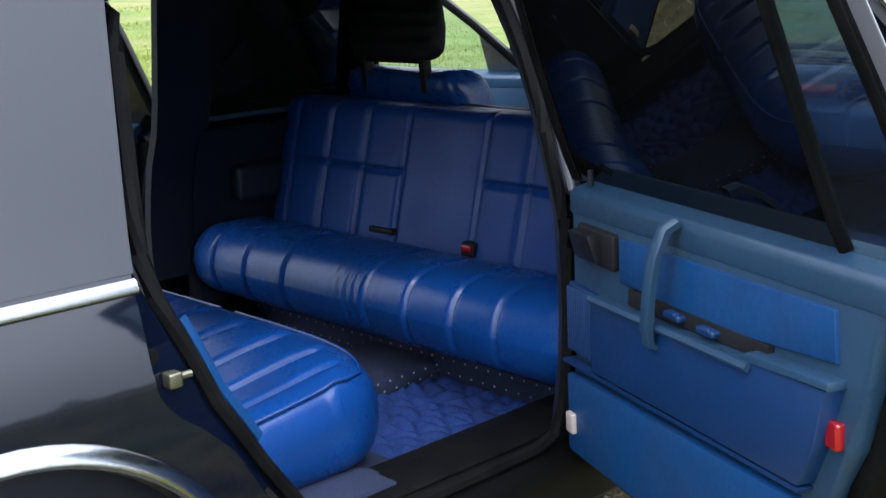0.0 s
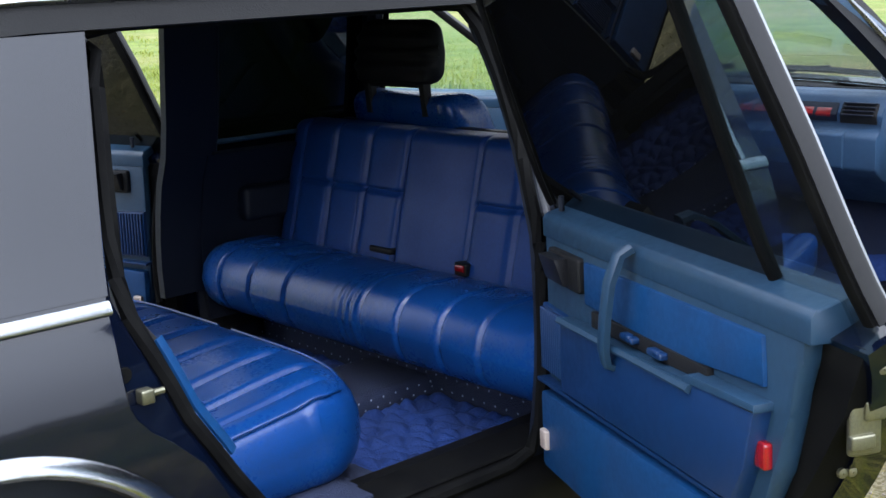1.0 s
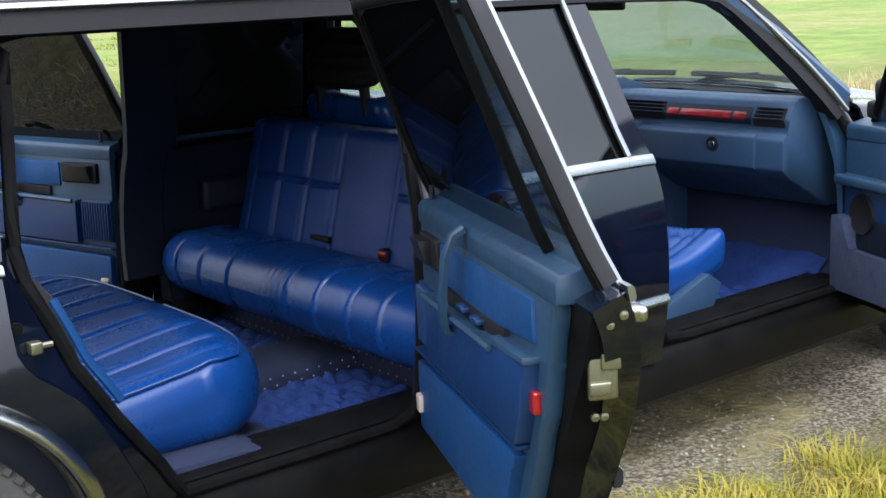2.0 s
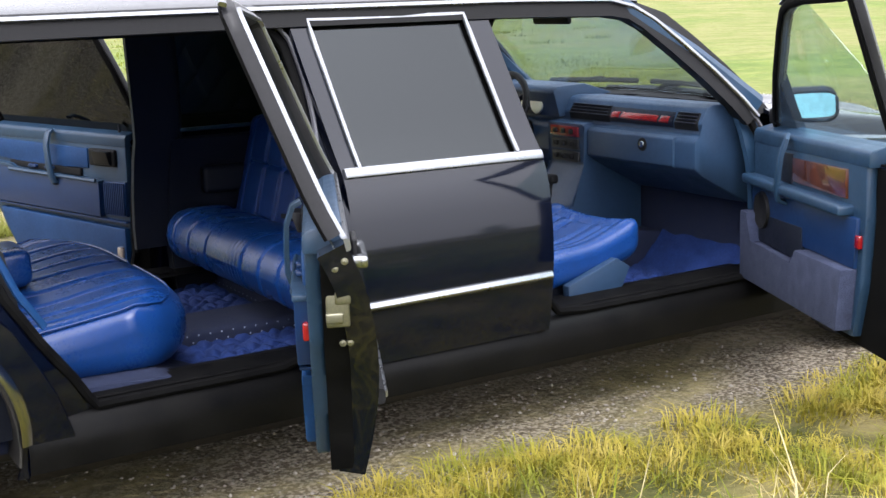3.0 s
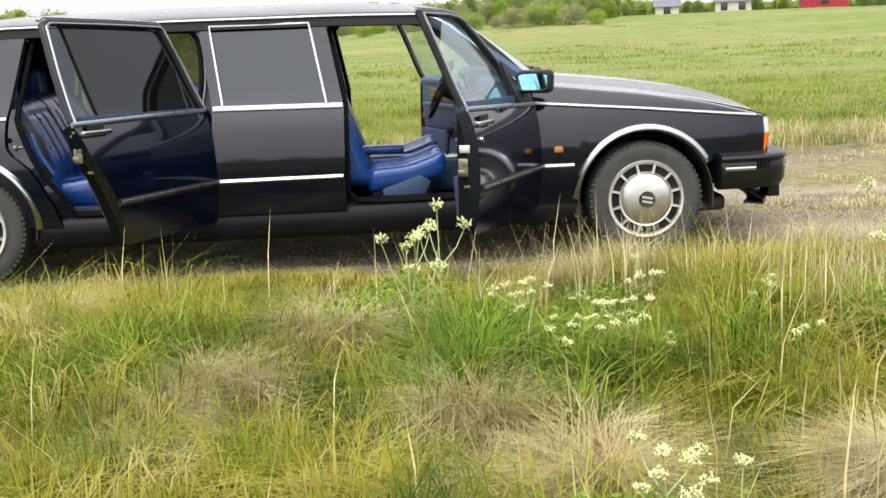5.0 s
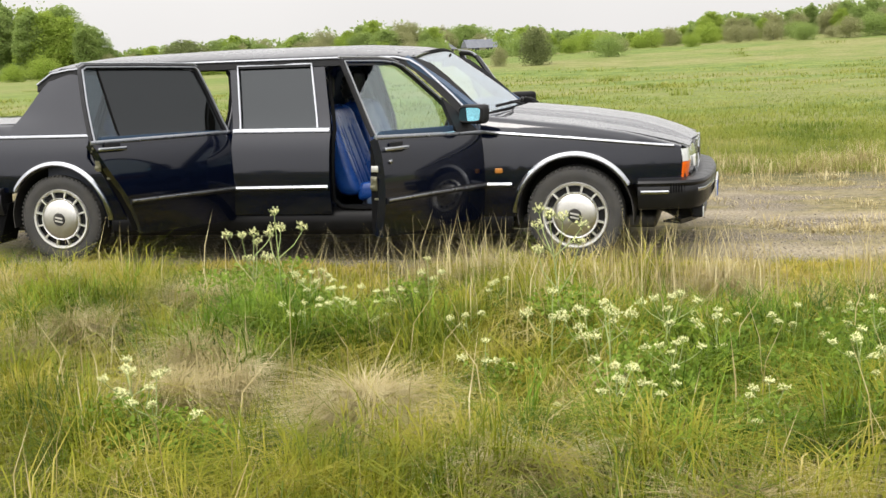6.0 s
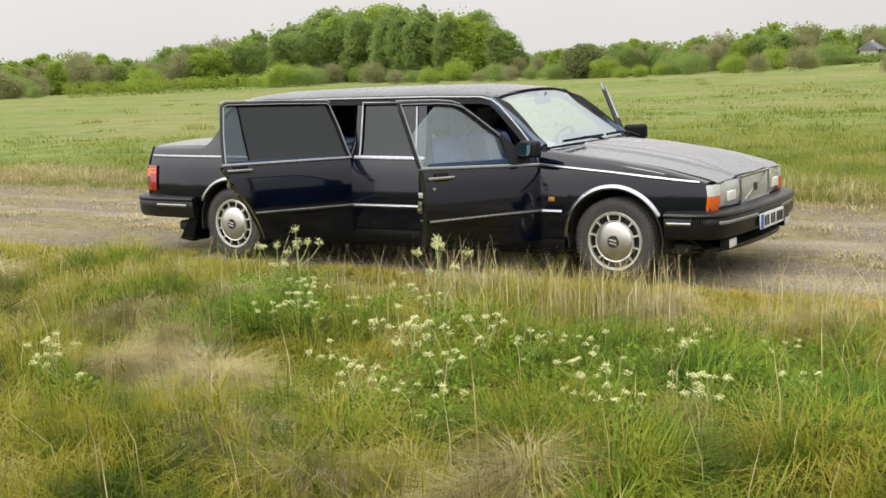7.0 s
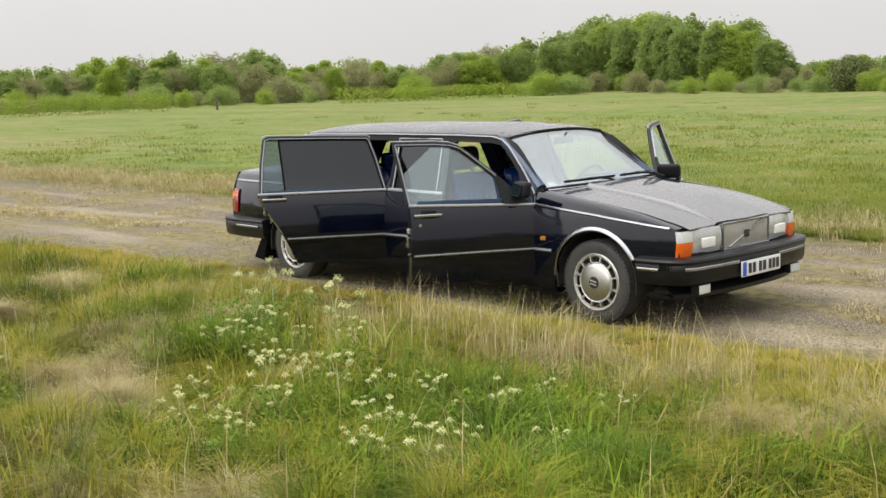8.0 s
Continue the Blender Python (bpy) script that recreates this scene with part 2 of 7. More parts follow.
def rbox(bm, c, half, r, n=(4, 4, 4), deform=None):
    """A box with rounded edges round c; deform maps a local point to another."""
    half = np.array(half, float)
    r = min(r, *(half * 0.999))
    made = {}

    def vert(p):
        key = tuple(round(v, 4) for v in p)
        if key not in made:
            q = np.array(p) * half
            inner = np.clip(q, -(half - r), half - r)
            d = q - inner
            k = np.linalg.norm(d)
            q = inner + (d / k * r if k > 1e-9 else 0)
            if deform:
                q = np.array(deform(*q))
            made[key] = bm.verts.new(q + np.array(c))
        return made[key]

    def ticks(i):
        e = r / half[i]
        k = max(2, n[i])
        inner = np.linspace(-1 + e, 1 - e, k)
        ext = [1 - e + e * f for f in (0.45, 0.80, 1.0)]
        return np.concatenate([[-v for v in ext[::-1]], inner, ext])

    for ax in range(3):
        u, v = (ax + 1) % 3, (ax + 2) % 3
        tu, tv = ticks(u), ticks(v)
        for sgn in (-1, 1):
            for i in range(len(tu) - 1):
                for j in range(len(tv) - 1):
                    vs = []
                    for a, b in ((i, j), (i + 1, j), (i + 1, j + 1), (i, j + 1)):
                        p = [0, 0, 0]
                        p[ax], p[u], p[v] = sgn, tu[a], tv[b]
                        vs.append(vert(p))
                    if sgn < 0:
                        vs.reverse()
                    if len(set(vs)) == 4:
                        try:
                            bm.faces.new(vs)
                        except ValueError:
                            pass


def bar(bm, pts, outs, h, d, ups=None, closed=False):
    """A trim strip of height h and depth d along pts, proud in the directions outs."""
    sec = [(-0.5, -0.15), (-0.46, 0.7), (-0.28, 1.0), (0.28, 1.0), (0.46, 0.7), (0.5, -0.15)]
    pts = [Vector(p) for p in pts]
    rings = []
    for i, p in enumerate(pts):
        a = pts[max(i - 1, 0)] if not closed else pts[i - 1]
        b = pts[min(i + 1, len(pts) - 1)] if not closed else pts[(i + 1) % len(pts)]
        tan = (b - a).normalized()
        out = Vector(outs[i] if isinstance(outs, list) else outs)
        out = (out - tan * out.dot(tan)).normalized()
        up = tan.cross(out)
        rings.append([bm.verts.new(p + up * (u * h) + out * (o * d)) for u, o in sec])
    k = len(sec)
    for i in range(len(rings) - (0 if closed else 1)):
        r0, r1 = rings[i], rings[(i + 1) % len(rings)]
        for j in range(k):
            bm.faces.new((r0[j], r0[(j + 1) % k], r1[(j + 1) % k], r1[j]))
    if not closed:
        bm.faces.new(rings[0][::-1])
        bm.faces.new(rings[-1])


def tube(bm, pts, rad, n=8, cap=True, closed=False):
    pts = [Vector(p) for p in pts]
    rings = []
    ref = Vector((0.13, 0.31, 0.94))
    for i, p in enumerate(pts):
        a = pts[i - 1] if (i or closed) else pts[0]
        b = pts[(i + 1) % len(pts)] if (closed or i < len(pts) - 1) else pts[-1]
        tan = (b - a).normalized()
        u = tan.cross(ref).normalized()
        v = tan.cross(u)
        rr = rad[i] if isinstance(rad, (list, tuple)) else rad
        rings.append([bm.verts.new(p + (u * math.cos(k * 2 * math.pi / n) + v * math.sin(k * 2 * math.pi / n)) * rr) for k in range(n)])
    for i in range(len(rings) - (0 if closed else 1)):
        r0, r1 = rings[i], rings[(i + 1) % len(rings)]
        for j in range(n):
            bm.faces.new((r0[j], r0[(j + 1) % n], r1[(j + 1) % n], r1[j]))
    if cap and not closed:
        bm.faces.new(rings[0][::-1])
        bm.faces.new(rings[-1])


def lathe(bm, prof, c, n=40, axis="y", cap=False):
    """Turns (radius, offset) pairs round an axis through c."""
    c = Vector(c)
    rings = []
    for r, o in prof:
        ring = []
        for k in range(n):
            a = 2 * math.pi * k / n
            p = Vector((r * math.cos(a), o, r * math.sin(a))) if axis == "y" else Vector((r * math.cos(a), r * math.sin(a), o)) if axis == "z" else Vector((o, r * math.cos(a), r * math.sin(a)))
            ring.append(bm.verts.new(c + p))
        rings.append(ring)
    for a, b in zip(rings, rings[1:]):
        for k in range(n):
            bm.faces.new((a[k], a[(k + 1) % n], b[(k + 1) % n], b[k]))
    if cap:
        bm.faces.new(rings[0][::-1])
        bm.faces.new(rings[-1])


def prism(bm, outline, axis, a, b, bevel=0.0):
    """Extrudes a 2D outline (in the two other axes, in order) from a to b along an axis."""
    def put(p, h):
        return {"x": (h, p[0], p[1]), "y": (p[0], h, p[1]), "z": (p[0], p[1], h)}[axis]
    lo = [bm.verts.new(put(p, a)) for p in outline]
    hi = [bm.verts.new(put(p, b)) for p in outline]
    fs = [bm.faces.new(lo), bm.faces.new(hi[::-1])]
    k = len(outline)
    for i in range(k):
        fs.append(bm.faces.new((lo[i], hi[i], hi[(i + 1) % k], lo[(i + 1) % k])))
    if bevel:
        es = {e for f in fs for e in f.edges}
        bmesh.ops.bevel(bm, geom=list(es), offset=bevel, segments=2, affect="EDGES", profile=0.6)


def BM():
    return bmesh.new()


def fn(xs, ys):
    """A piecewise linear function."""
    order = np.argsort(xs)
    xs, ys = np.array(xs, float)[order], np.array(ys, float)[order]
    return lambda v: float(np.interp(v, xs, ys))


def smooth_fn(xs, ys):
    """A piecewise function with soft corners."""
    f = fn(xs, ys)
    return lambda v: (f(v - 0.04) + 2 * f(v) + f(v + 0.04)) / 4


# ---- the limousine: shape of its sides ----
WB = 3.63           # wheelbase, front axle at x = 0
HUB = 0.305
profile = smooth_fn([0.16, 0.30, 0.42, 0.52, 0.64, 0.78, 0.86, 0.90, 0.96, 1.34, 1.6], [0.775, 0.815, 0.838, 0.85, 0.848, 0.828, 0.80, 0.775, 0.748, 0.60, 0.50])
narrow = smooth_fn([-5.0, -4.72, -4.55, -4.2, -3.6, -0.3, 0.15, 0.5, 0.68, 0.8], [0.84, 0.885, 0.93, 0.975, 1.0, 1.0, 0.985, 0.945, 0.90, 0.87])
belt = smooth_fn([-4.75, -3.4, -2.3, -1.65, -0.62, 0.0, 0.64], [0.885, 0.882, 0.888, 0.882, 0.848, 0.795, 0.728])
hood_edge = smooth_fn([-0.75, -0.6, 0.0, 0.4, 0.62, 0.70, 0.74], [0.945, 0.925, 0.853, 0.785, 0.738, 0.712, 0.70])
ARCH = 0.372


def side(x, z):
    return profile(z) * narrow(x)


def arch_z(x, xc, low):
    """Lower edge of a wing over the wheel at xc."""
    d = abs(x - xc)
    return max(low, HUB + math.sqrt(max(ARCH ** 2 - d * d, 0)) + 0.01) if d < ARCH else low


def skin(bm, s, xl, xr, zl, zh, nu=16, nv=10, t=0.02, off=0.0, rot=None):
    """A panel of the side s between edges xl(z), xr(z), zl(x), zh(x), laid on the side's shape."""
    P = np.zeros((nu + 1, nv + 1, 3))
    for i in range(nu + 1):
        u = i / nu
        for j in range(nv + 1):
            v = j / nv
            zm = 0.5
            for _ in range(3):
                x = xl(zm) + (xr(zm) - xl(zm)) * u
                zm = zl(x) + (zh(x) - zl(x)) * v
            P[i, j] = (x, s * (side(x, zm) + off), zm)
    N = np.array((0, s, 0))
    q = np.cross(P[1, 0] - P[0, 0], P[0, 1] - P[0, 0])
    sheet(bm, P, t, flip=bool(q @ N < 0))


def const(v):
    return lambda _: v


def on_side(s, x, z, off=0.0):
    return (x, s * (side(x, z) + off), z)


car = tagged(new("limousine"), "black stretched limousine with chrome trim and all four doors open", "car")


def both(name, build, material, parent=car, label="", **kw):
    obs = []
    for s in (-1, 1):
        bm = BM()
        build(bm, s)
        obs.append(part(name, bm, material, parent, label, **kw))
    return obs


# front wings: side skin with wheel arch, from the front door to the lamps
def front_wing(bm, s):
    xs = np.concatenate([np.linspace(-0.60, -ARCH, 6), np.linspace(-ARCH, ARCH, 25)[1:], np.linspace(ARCH, 0.665, 8)[1:]])
    nv = 12
    P = np.zeros((len(xs), nv + 5, 3))
    for i, x in enumerate(xs):
        low = fn([-0.6, -ARCH, ARCH, 0.67], [0.30, 0.30, 0.50, 0.50])(x)
        zl, zh = arch_z(x, 0, low), hood_edge(x)
        for j in range(nv + 1):
            z = zl + (zh - zl) * j / nv
            P[i, j] = (x, s * side(x, z), z)
        y, z = side(x, zh), zh
        for k, (dy, dz) in enumerate(((0.010, 0.010), (0.03, 0.018), (0.055, 0.022), (0.085, 0.024))):
            P[i, nv + 1 + k] = (x, s * (y - dy), z + dz * (1 - 0.75 * max(0.0, min(1.0, (x - 0.30) / 0.36))))
    q = np.cross(P[1, 0] - P[0, 0], P[0, 1] - P[0, 0])
    sheet(bm, P, 0.012, flip=bool(q[1] * s < 0))


both("front_wing", front_wing, PAINT)


def bonnet_z(x, y):
    fr = max(0.0, min(1.0, (x - 0.30) / 0.42))
    edge = hood_edge(x) + 0.026 - 0.016 * fr
    a = abs(y)
    lift = 0.030 * (1 - (a / 0.72) ** 2) + 0.028 * max(0.0, min(1.0, (0.345 - a) / 0.034 + 0.5)) * fn([-0.5, 0.3, 0.8], [0.8, 1, 1.1])(x)
    return edge + lift * (1 - 0.62 * fr * fr)


bm = BM()
ys_ = np.array([-0.72, -0.64, -0.54, -0.44, -0.39, -0.368, -0.362, -0.345, -0.328, -0.322, -0.30, -0.2, -0.1])
ys_ = np.concatenate([ys_, [0], -ys_[::-1]])
xs_ = np.linspace(-0.42, 0.715, 22)
P = np.zeros((len(xs_), len(ys_), 3))
for i, x in enumerate(xs_):
    wid = side(min(x, 0.665), hood_edge(x)) - 0.092
    for j, v in enumerate(ys_):
        y = v if abs(v) < 0.38 else math.copysign(0.38 + (abs(v) - 0.38) * (wid - 0.38) / 0.34, v)
        xx = x + (0.035 * max(0, 1 - abs(y) / 0.3) if i == len(xs_) - 1 else 0) - (0.16 * (y / 0.72) ** 2 * (1 - i / (len(xs_) - 1)) ** 3)
        P[i, j] = (xx, y, bonnet_z(x, y))
sheet(bm, P, 0.015, flip=bool(np.cross(P[1, 0] - P[0, 0], P[0, 1] - P[0, 0])[2] < 0))
part("bonnet", bm, BONNET_PAINT, car, "black bonnet with a raised centre, lightly dusty, its sky sheen boosted")

# cowl between bonnet and windscreen
bm = BM()
P = np.array([[(-0.40 - 0.16 * (y / 0.72) ** 2, y, bonnet_z(-0.42, y) - 0.012) for y in np.linspace(-0.70, 0.70, 15)], [(-0.56 - 0.16 * (y / 0.72) ** 2, y, 0.958 - 0.012 * (y / .7) ** 2) for y in np.linspace(-0.72, 0.72, 15)]])
sheet(bm, P, 0.01, flip=True)
part("cowl", bm, BLACK_PLASTIC, car)


# windscreen, pillars and roof
def ws(u, v):
    """A point of the windscreen: u across from -1 to 1, v from bottom to top."""
    bot = Vector((-0.47 - 0.12 * u * u, u * 0.695, 0.962 - 0.012 * u * u))
    top = Vector((-1.02 - 0.06 * u * u, u * 0.565, 1.372 - 0.036 * u * u))
    p = bot.lerp(top, v)
    return p + Vector((0.03, 0, 0.03)) * (v * (1 - v))


bm = BM()
P = np.array([[ws(u, v) for v in np.linspace(0.02, 0.98, 9)] for u in np.linspace(-0.985, 0.985, 17)])
sheet(bm, P, 0.006)
windscreen = part("windscreen", bm, WINDSCREEN_GLASS, car, "clear windscreen reflecting the pale sky")
windscreen.visible_shadow = False
bm = BM()
loop = [ws(u, 0) for u in np.linspace(-1, 1, 15)] + [ws(1, v) for v in np.linspace(0.05, 0.95, 8)] + [ws(u, 1) for u in np.linspace(1, -1, 15)] + [ws(-1, v) for v in np.linspace(0.95, 0.05, 8)]
bar(bm, loop, [(0.55, 0, 0.8)] * len(loop), 0.03, 0.008, closed=True)
part("windscreen_seal", bm, RUBBER, car)
bm = BM()
bar(bm, [ws(u, -0.03) for u in np.linspace(-0.97, 0.97, 15)], (0.5, 0, 0.8), 0.018, 0.012)
part("windscreen_trim", bm, CHROME, car)

roof_y = fn([-3.95, -3.7, -3.4, -2.0, -1.3, -1.02], [0.54, 0.57, 0.598, 0.60, 0.598, 0.585])
roof_edge = fn([-3.95, -3.7, -3.4, -2.5, -1.6, -1.2, -1.02], [1.30, 1.335, 1.352, 1.356, 1.354, 1.345, 1.334])
roof_rise = fn([-3.95, -3.6, -2.5, -1.5, -1.15, -1.02], [0.035, 0.062, 0.078, 0.074, 0.055, 0.036])


def roof(x, v):
    return (x, v * roof_y(x), roof_edge(x) + roof_rise(x) * (1 - abs(v) ** 2.6) ** 0.75)


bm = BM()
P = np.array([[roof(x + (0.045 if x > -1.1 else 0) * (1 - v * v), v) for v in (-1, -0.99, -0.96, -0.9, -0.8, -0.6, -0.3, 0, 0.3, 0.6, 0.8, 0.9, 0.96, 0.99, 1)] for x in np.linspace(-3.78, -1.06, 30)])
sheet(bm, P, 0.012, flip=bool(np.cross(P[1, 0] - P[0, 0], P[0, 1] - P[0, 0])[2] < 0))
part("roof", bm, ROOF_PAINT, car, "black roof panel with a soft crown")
bm = BM()
P = np.array([[Vector(roof(x, v * 0.97)) - Vector((0, 0, 0.03)) for v in np.linspace(-1, 1, 11)] for x in np.linspace(-3.72, -1.12, 12)])
sheet(bm, P, 0.006)
part("headliner", bm, HEADLINER, car)


def gutter_line(s):
    pts = [(-3.98, s * 0.60, 1.10), (-3.86, s * 0.585, 1.24), (-3.74, s * 0.588, 1.315)]
    pts += [(x, s * (roof_y(x) + 0.012), roof_edge(x) - 0.004) for x in np.linspace(-3.6, -1.2, 22)]
    pts += [(-1.10, s * 0.605, 1.318), (-1.02, s * 0.622, 1.272), (-0.92, s * 0.652, 1.19), (-0.80, s * 0.688, 1.085), (-0.70, s * 0.722, 0.985), (-0.645, s * 0.742, 0.92)]
    return pts


def gutter(bm, s):
    pts = gutter_line(s)
    bar(bm, pts[1:], (0, s, 0.35), 0.016, 0.012)


both("gutter_trim", gutter, TRIM_METAL, label="bright chrome gutter trim")


def cant_rail(bm, s):
    """Roof side rail and windscreen pillar."""
    g = [Vector(p) for p in gutter_line(s)][1:]
    rows = []
    for p in g:
        pillar = max(0.0, min(1.0, (p.x + 1.16) / 0.15))
        inn = Vector((0.0, -s * 0.03, 0.015)).lerp(Vector((0.075, -s * 0.02, 0.02)), pillar)
        low = Vector((0, s * 0.012, -0.05)).lerp(Vector((-0.05, s * 0.004, -0.025)), pillar)
        back = Vector((0, -s * 0.05, -0.055)).lerp(Vector((-0.03, -s * 0.06, -0.03)), pillar)
        rows.append([p + inn, p, p + low, p + back, p + inn + Vector((-0.02, -s * 0.03, -0.03))])
    vs = [[bm.verts.new(q) for q in r] for r in rows]
    for a, b in zip(vs, vs[1:]):
        for k in range(5):
            bm.faces.new((a[k], a[(k + 1) % 5], b[(k + 1) % 5], b[k]))
    bm.faces.new(vs[0])
    bm.faces.new(vs[-1][::-1])


both("cant_rail", cant_rail, BLACK_PLASTIC)


def pillar_trim(bm, s):
    for a, b in (((-1.13, 0.575, 1.325), (-0.62, 0.70, 0.955)),):
        A, B = Vector((a[0], s * a[1], a[2])), Vector((b[0], s * b[1], b[2]))
        tube(bm, [A, A.lerp(B, 0.5) + Vector((0.01, 0, 0.012)), B], [0.032, 0.034, 0.045], 8)


both("pillar_cover", pillar_trim, VINYL)

# edges of the door openings: front door, mid panel, rear door
mid_r = fn([0.15, 0.5, 0.88, 1.36], [-1.622, -1.622, -1.612, -1.70])
mid_l = fn([0.15, 0.5, 0.88, 1.36], [-2.318, -2.318, -2.305, -2.375])
dogleg = fn([0.15, 0.30, 0.42, 0.477, 0.546, 0.606, 0.675, 0.76, 0.83, 0.88, 1.36], [-2.99, -3.04, -3.10, -3.14, -3.19, -3.225, -3.268, -3.30, -3.328, -3.342, -3.245])
skin_edge = fn([0.15, 0.30, 0.42, 0.53, 0.61, 0.66, 0.695, 0.73, 0.79, 0.88, 1.36], [-3.10, -3.12, -3.16, -3.215, -3.26, -3.31, -3.355, -3.376, -3.378, -3.372, -3.27])
door_tail = fn([0.15, 0.30, 0.42, 0.55, 0.66, 0.76, 0.88, 1.36], [-3.06, -3.10, -3.15, -3.215, -3.29, -3.35, -3.40, -3.335])


def mid_panel(bm, s):
    skin(bm, s, mid_l, mid_r, const(0.325), belt, 14, 12, 0.03)


both("centre_side_panel", mid_panel, PAINT)


def mid_frame(bm, s):
    """Painted frame round the fixed window."""
    g = fn([0, 9], [1.345, 1.345])
    skin(bm, s, mid_l, lambda z: mid_l(z) + 0.055, belt, g, 3, 10, 0.035)
    skin(bm, s, lambda z: mid_r(z) - 0.085, mid_r, belt, g, 3, 10, 0.035)
    skin(bm, s, lambda z: mid_l(z) + 0.055, lambda z: mid_r(z) - 0.085, const(1.318), g, 10, 2, 0.035)


both("window_surround", mid_frame, PAINT)


def mid_glass(bm, s):
    skin(bm, s, lambda z: mid_l(z) + 0.05, lambda z: mid_r(z) - 0.08, lambda x: belt(x) - 0.01, const(1.322), 10, 8, 0.005, off=-0.012)


mid_windows = both("fixed_window", mid_glass, TINT, label="dark tinted fixed side window")
for s, w in zip((-1, 1), mid_windows):
    bm = BM()
    z0, z1 = belt(-2) + 0.012, 1.318
    c = [(mid_l(z0) + 0.058, z0), (mid_l(z1) + 0.058, z1), (mid_r(z1) - 0.088, z1), (mid_r(z0) - 0.088, z0)]
    path = []
    for (xa, za), (xb, zb) in zip(c, c[1:]):
        path += [on_side(s, xa + (xb - xa) * k / 8, za + (zb - za) * k / 8, 0.002) for k in range(8)]
    path.append(on_side(s, *c[3], 0.002))
    bar(bm, path, (0, s, 0.3), 0.016, 0.009)
    part("window_trim", bm, TRIM_METAL, w, "chrome window trim")


def window_ledge(bm, s):
    bar(bm, [(x, s * 0.700, 0.903) for x in np.linspace(mid_l(0.9) + 0.03, mid_r(0.9) - 0.05, 6)], (0, -s, 0.4), 0.014, 0.012)


both("window_ledge", window_ledge, VINYL)


def belt_strip(x0, x1, n=20, h=0.024, d=0.010, zf=None):
    zf = zf or belt

    def build(bm, s):
        bar(bm, [on_side(s, x, zf(x), 0.001) for x in np.linspace(x0, x1, n)], (0, s, 0.55), h, d)
    return build


rub = smooth_fn([-5, -3, -1, 0, 1], [0.495, 0.505, 0.512, 0.508, 0.495])
both("belt_trim", belt_strip(-2.30, -1.618, h=0.032), TRIM_METAL)
both("belt_trim", belt_strip(-4.66, -3.372), TRIM_METAL)
both("belt_trim", belt_strip(-0.60, 0.62, h=0.020), TRIM_METAL)
both("rubbing_strip", belt_strip(-2.305, -1.632, h=0.026, d=0.014, zf=rub), TRIM_METAL)
both("rubbing_strip", belt_strip(-0.585, -0.395, 6, h=0.026, d=0.014, zf=rub), TRIM_METAL)


# rear quarters: side skin with arch, screen pillar
def quarter(bm, s):
    xs = np.concatenate([np.linspace(-4.68, -WB - ARCH, 10), np.linspace(-WB - ARCH, -3.40, 22)[1:]])
    nv = 12
    P = np.zeros((len(xs), nv + 4, 3))
    for i, x in enumerate(xs):
        low = 0.50 if x < -WB else 0.3
        zl, zh = arch_z(x, -WB, low), 0.93
        for j in range(nv + 1):
            z = zl + (zh - zl) * j / nv
            P[i, j] = (x, s * side(x, z), z)
        y = side(x, zh)
        flat = 0.0 if x < -3.99 else 1.0
        for k, (dy, dz) in enumerate(((0.012, 0.02), (0.035, 0.034), (0.07, 0.04))):
            dy, dz = (dy, dz) if not flat else (0.02 + dy, dz * 0.3)
            P[i, nv + 1 + k] = (x, s * (y - dy), zh + dz)
    q = np.cross(P[1, 0] - P[0, 0], P[0, 1] - P[0, 0])
    sheet(bm, P, 0.012, flip=bool(q[1] * s < 0))


both("rear_quarter", quarter, PAINT)


def quarter_front(bm, s):
    """The part between arch and rear door opening."""
    def xl(z):
        d = z - HUB
        return -WB + math.sqrt(max(ARCH ** 2 - d * d, 0)) + 0.005 if z < HUB + ARCH else -3.42
    zl, zh = 0.2, 0.93
    nv, nu = 30, 5
    P = np.zeros((nu + 1, nv + 1, 3))
    for j in range(nv + 1):
        z = zl + (zh - zl) * j / nv
        a, b = min(max(xl(z), -3.4005), dogleg(z) - 0.012), dogleg(z)
        o = min(max(skin_edge(z), a + 0.004), b - 0.008)
        cols = [(a, 0.0), (o - 0.003, 0.0), (o, -0.003), (o + 0.004, -0.036), (b - 0.004, -0.046), (b, -0.075)]
        for i in range(nu + 1):
            x, off = cols[i]
            P[i, j] = (x, s * (side(x, z) + off), z)
    sheet(bm, P, 0.012, flip=bool(np.cross(P[1, 0] - P[0, 0], P[0, 1] - P[0, 0])[1] * s < 0))


both("rear_door_post", quarter_front, PAINT)


def screen_pillar(bm, s):
    """Broad rear roof pillar between the rear door and the rear window."""
    nv, nu = 10, 6
    P = np.zeros((nu + 1, nv + 1, 3))
    for j in range(nv + 1):
        z = 0.90 + (1.35 - 0.90) * j / nv
        a, b = fn([0.90, 0.93, 1.0, 1.2, 1.35], [-4.06, -4.03, -3.96, -3.82, -3.68])(z), skin_edge(z)
        for i in range(nu + 1):
            x = a + (b - a) * i / nu
            P[i, j] = (x, s * (side(x, z) + 0.002 - 0.03 * (1 - i / nu) ** 2 * max(0.0, min(1.0, (z - 0.93) / 0.1))), z)
    sheet(bm, P, 0.03, flip=bool(np.cross(P[1, 0] - P[0, 0], P[0, 1] - P[0, 0])[1] * s < 0))


both("rear_pillar", screen_pillar, PAINT)

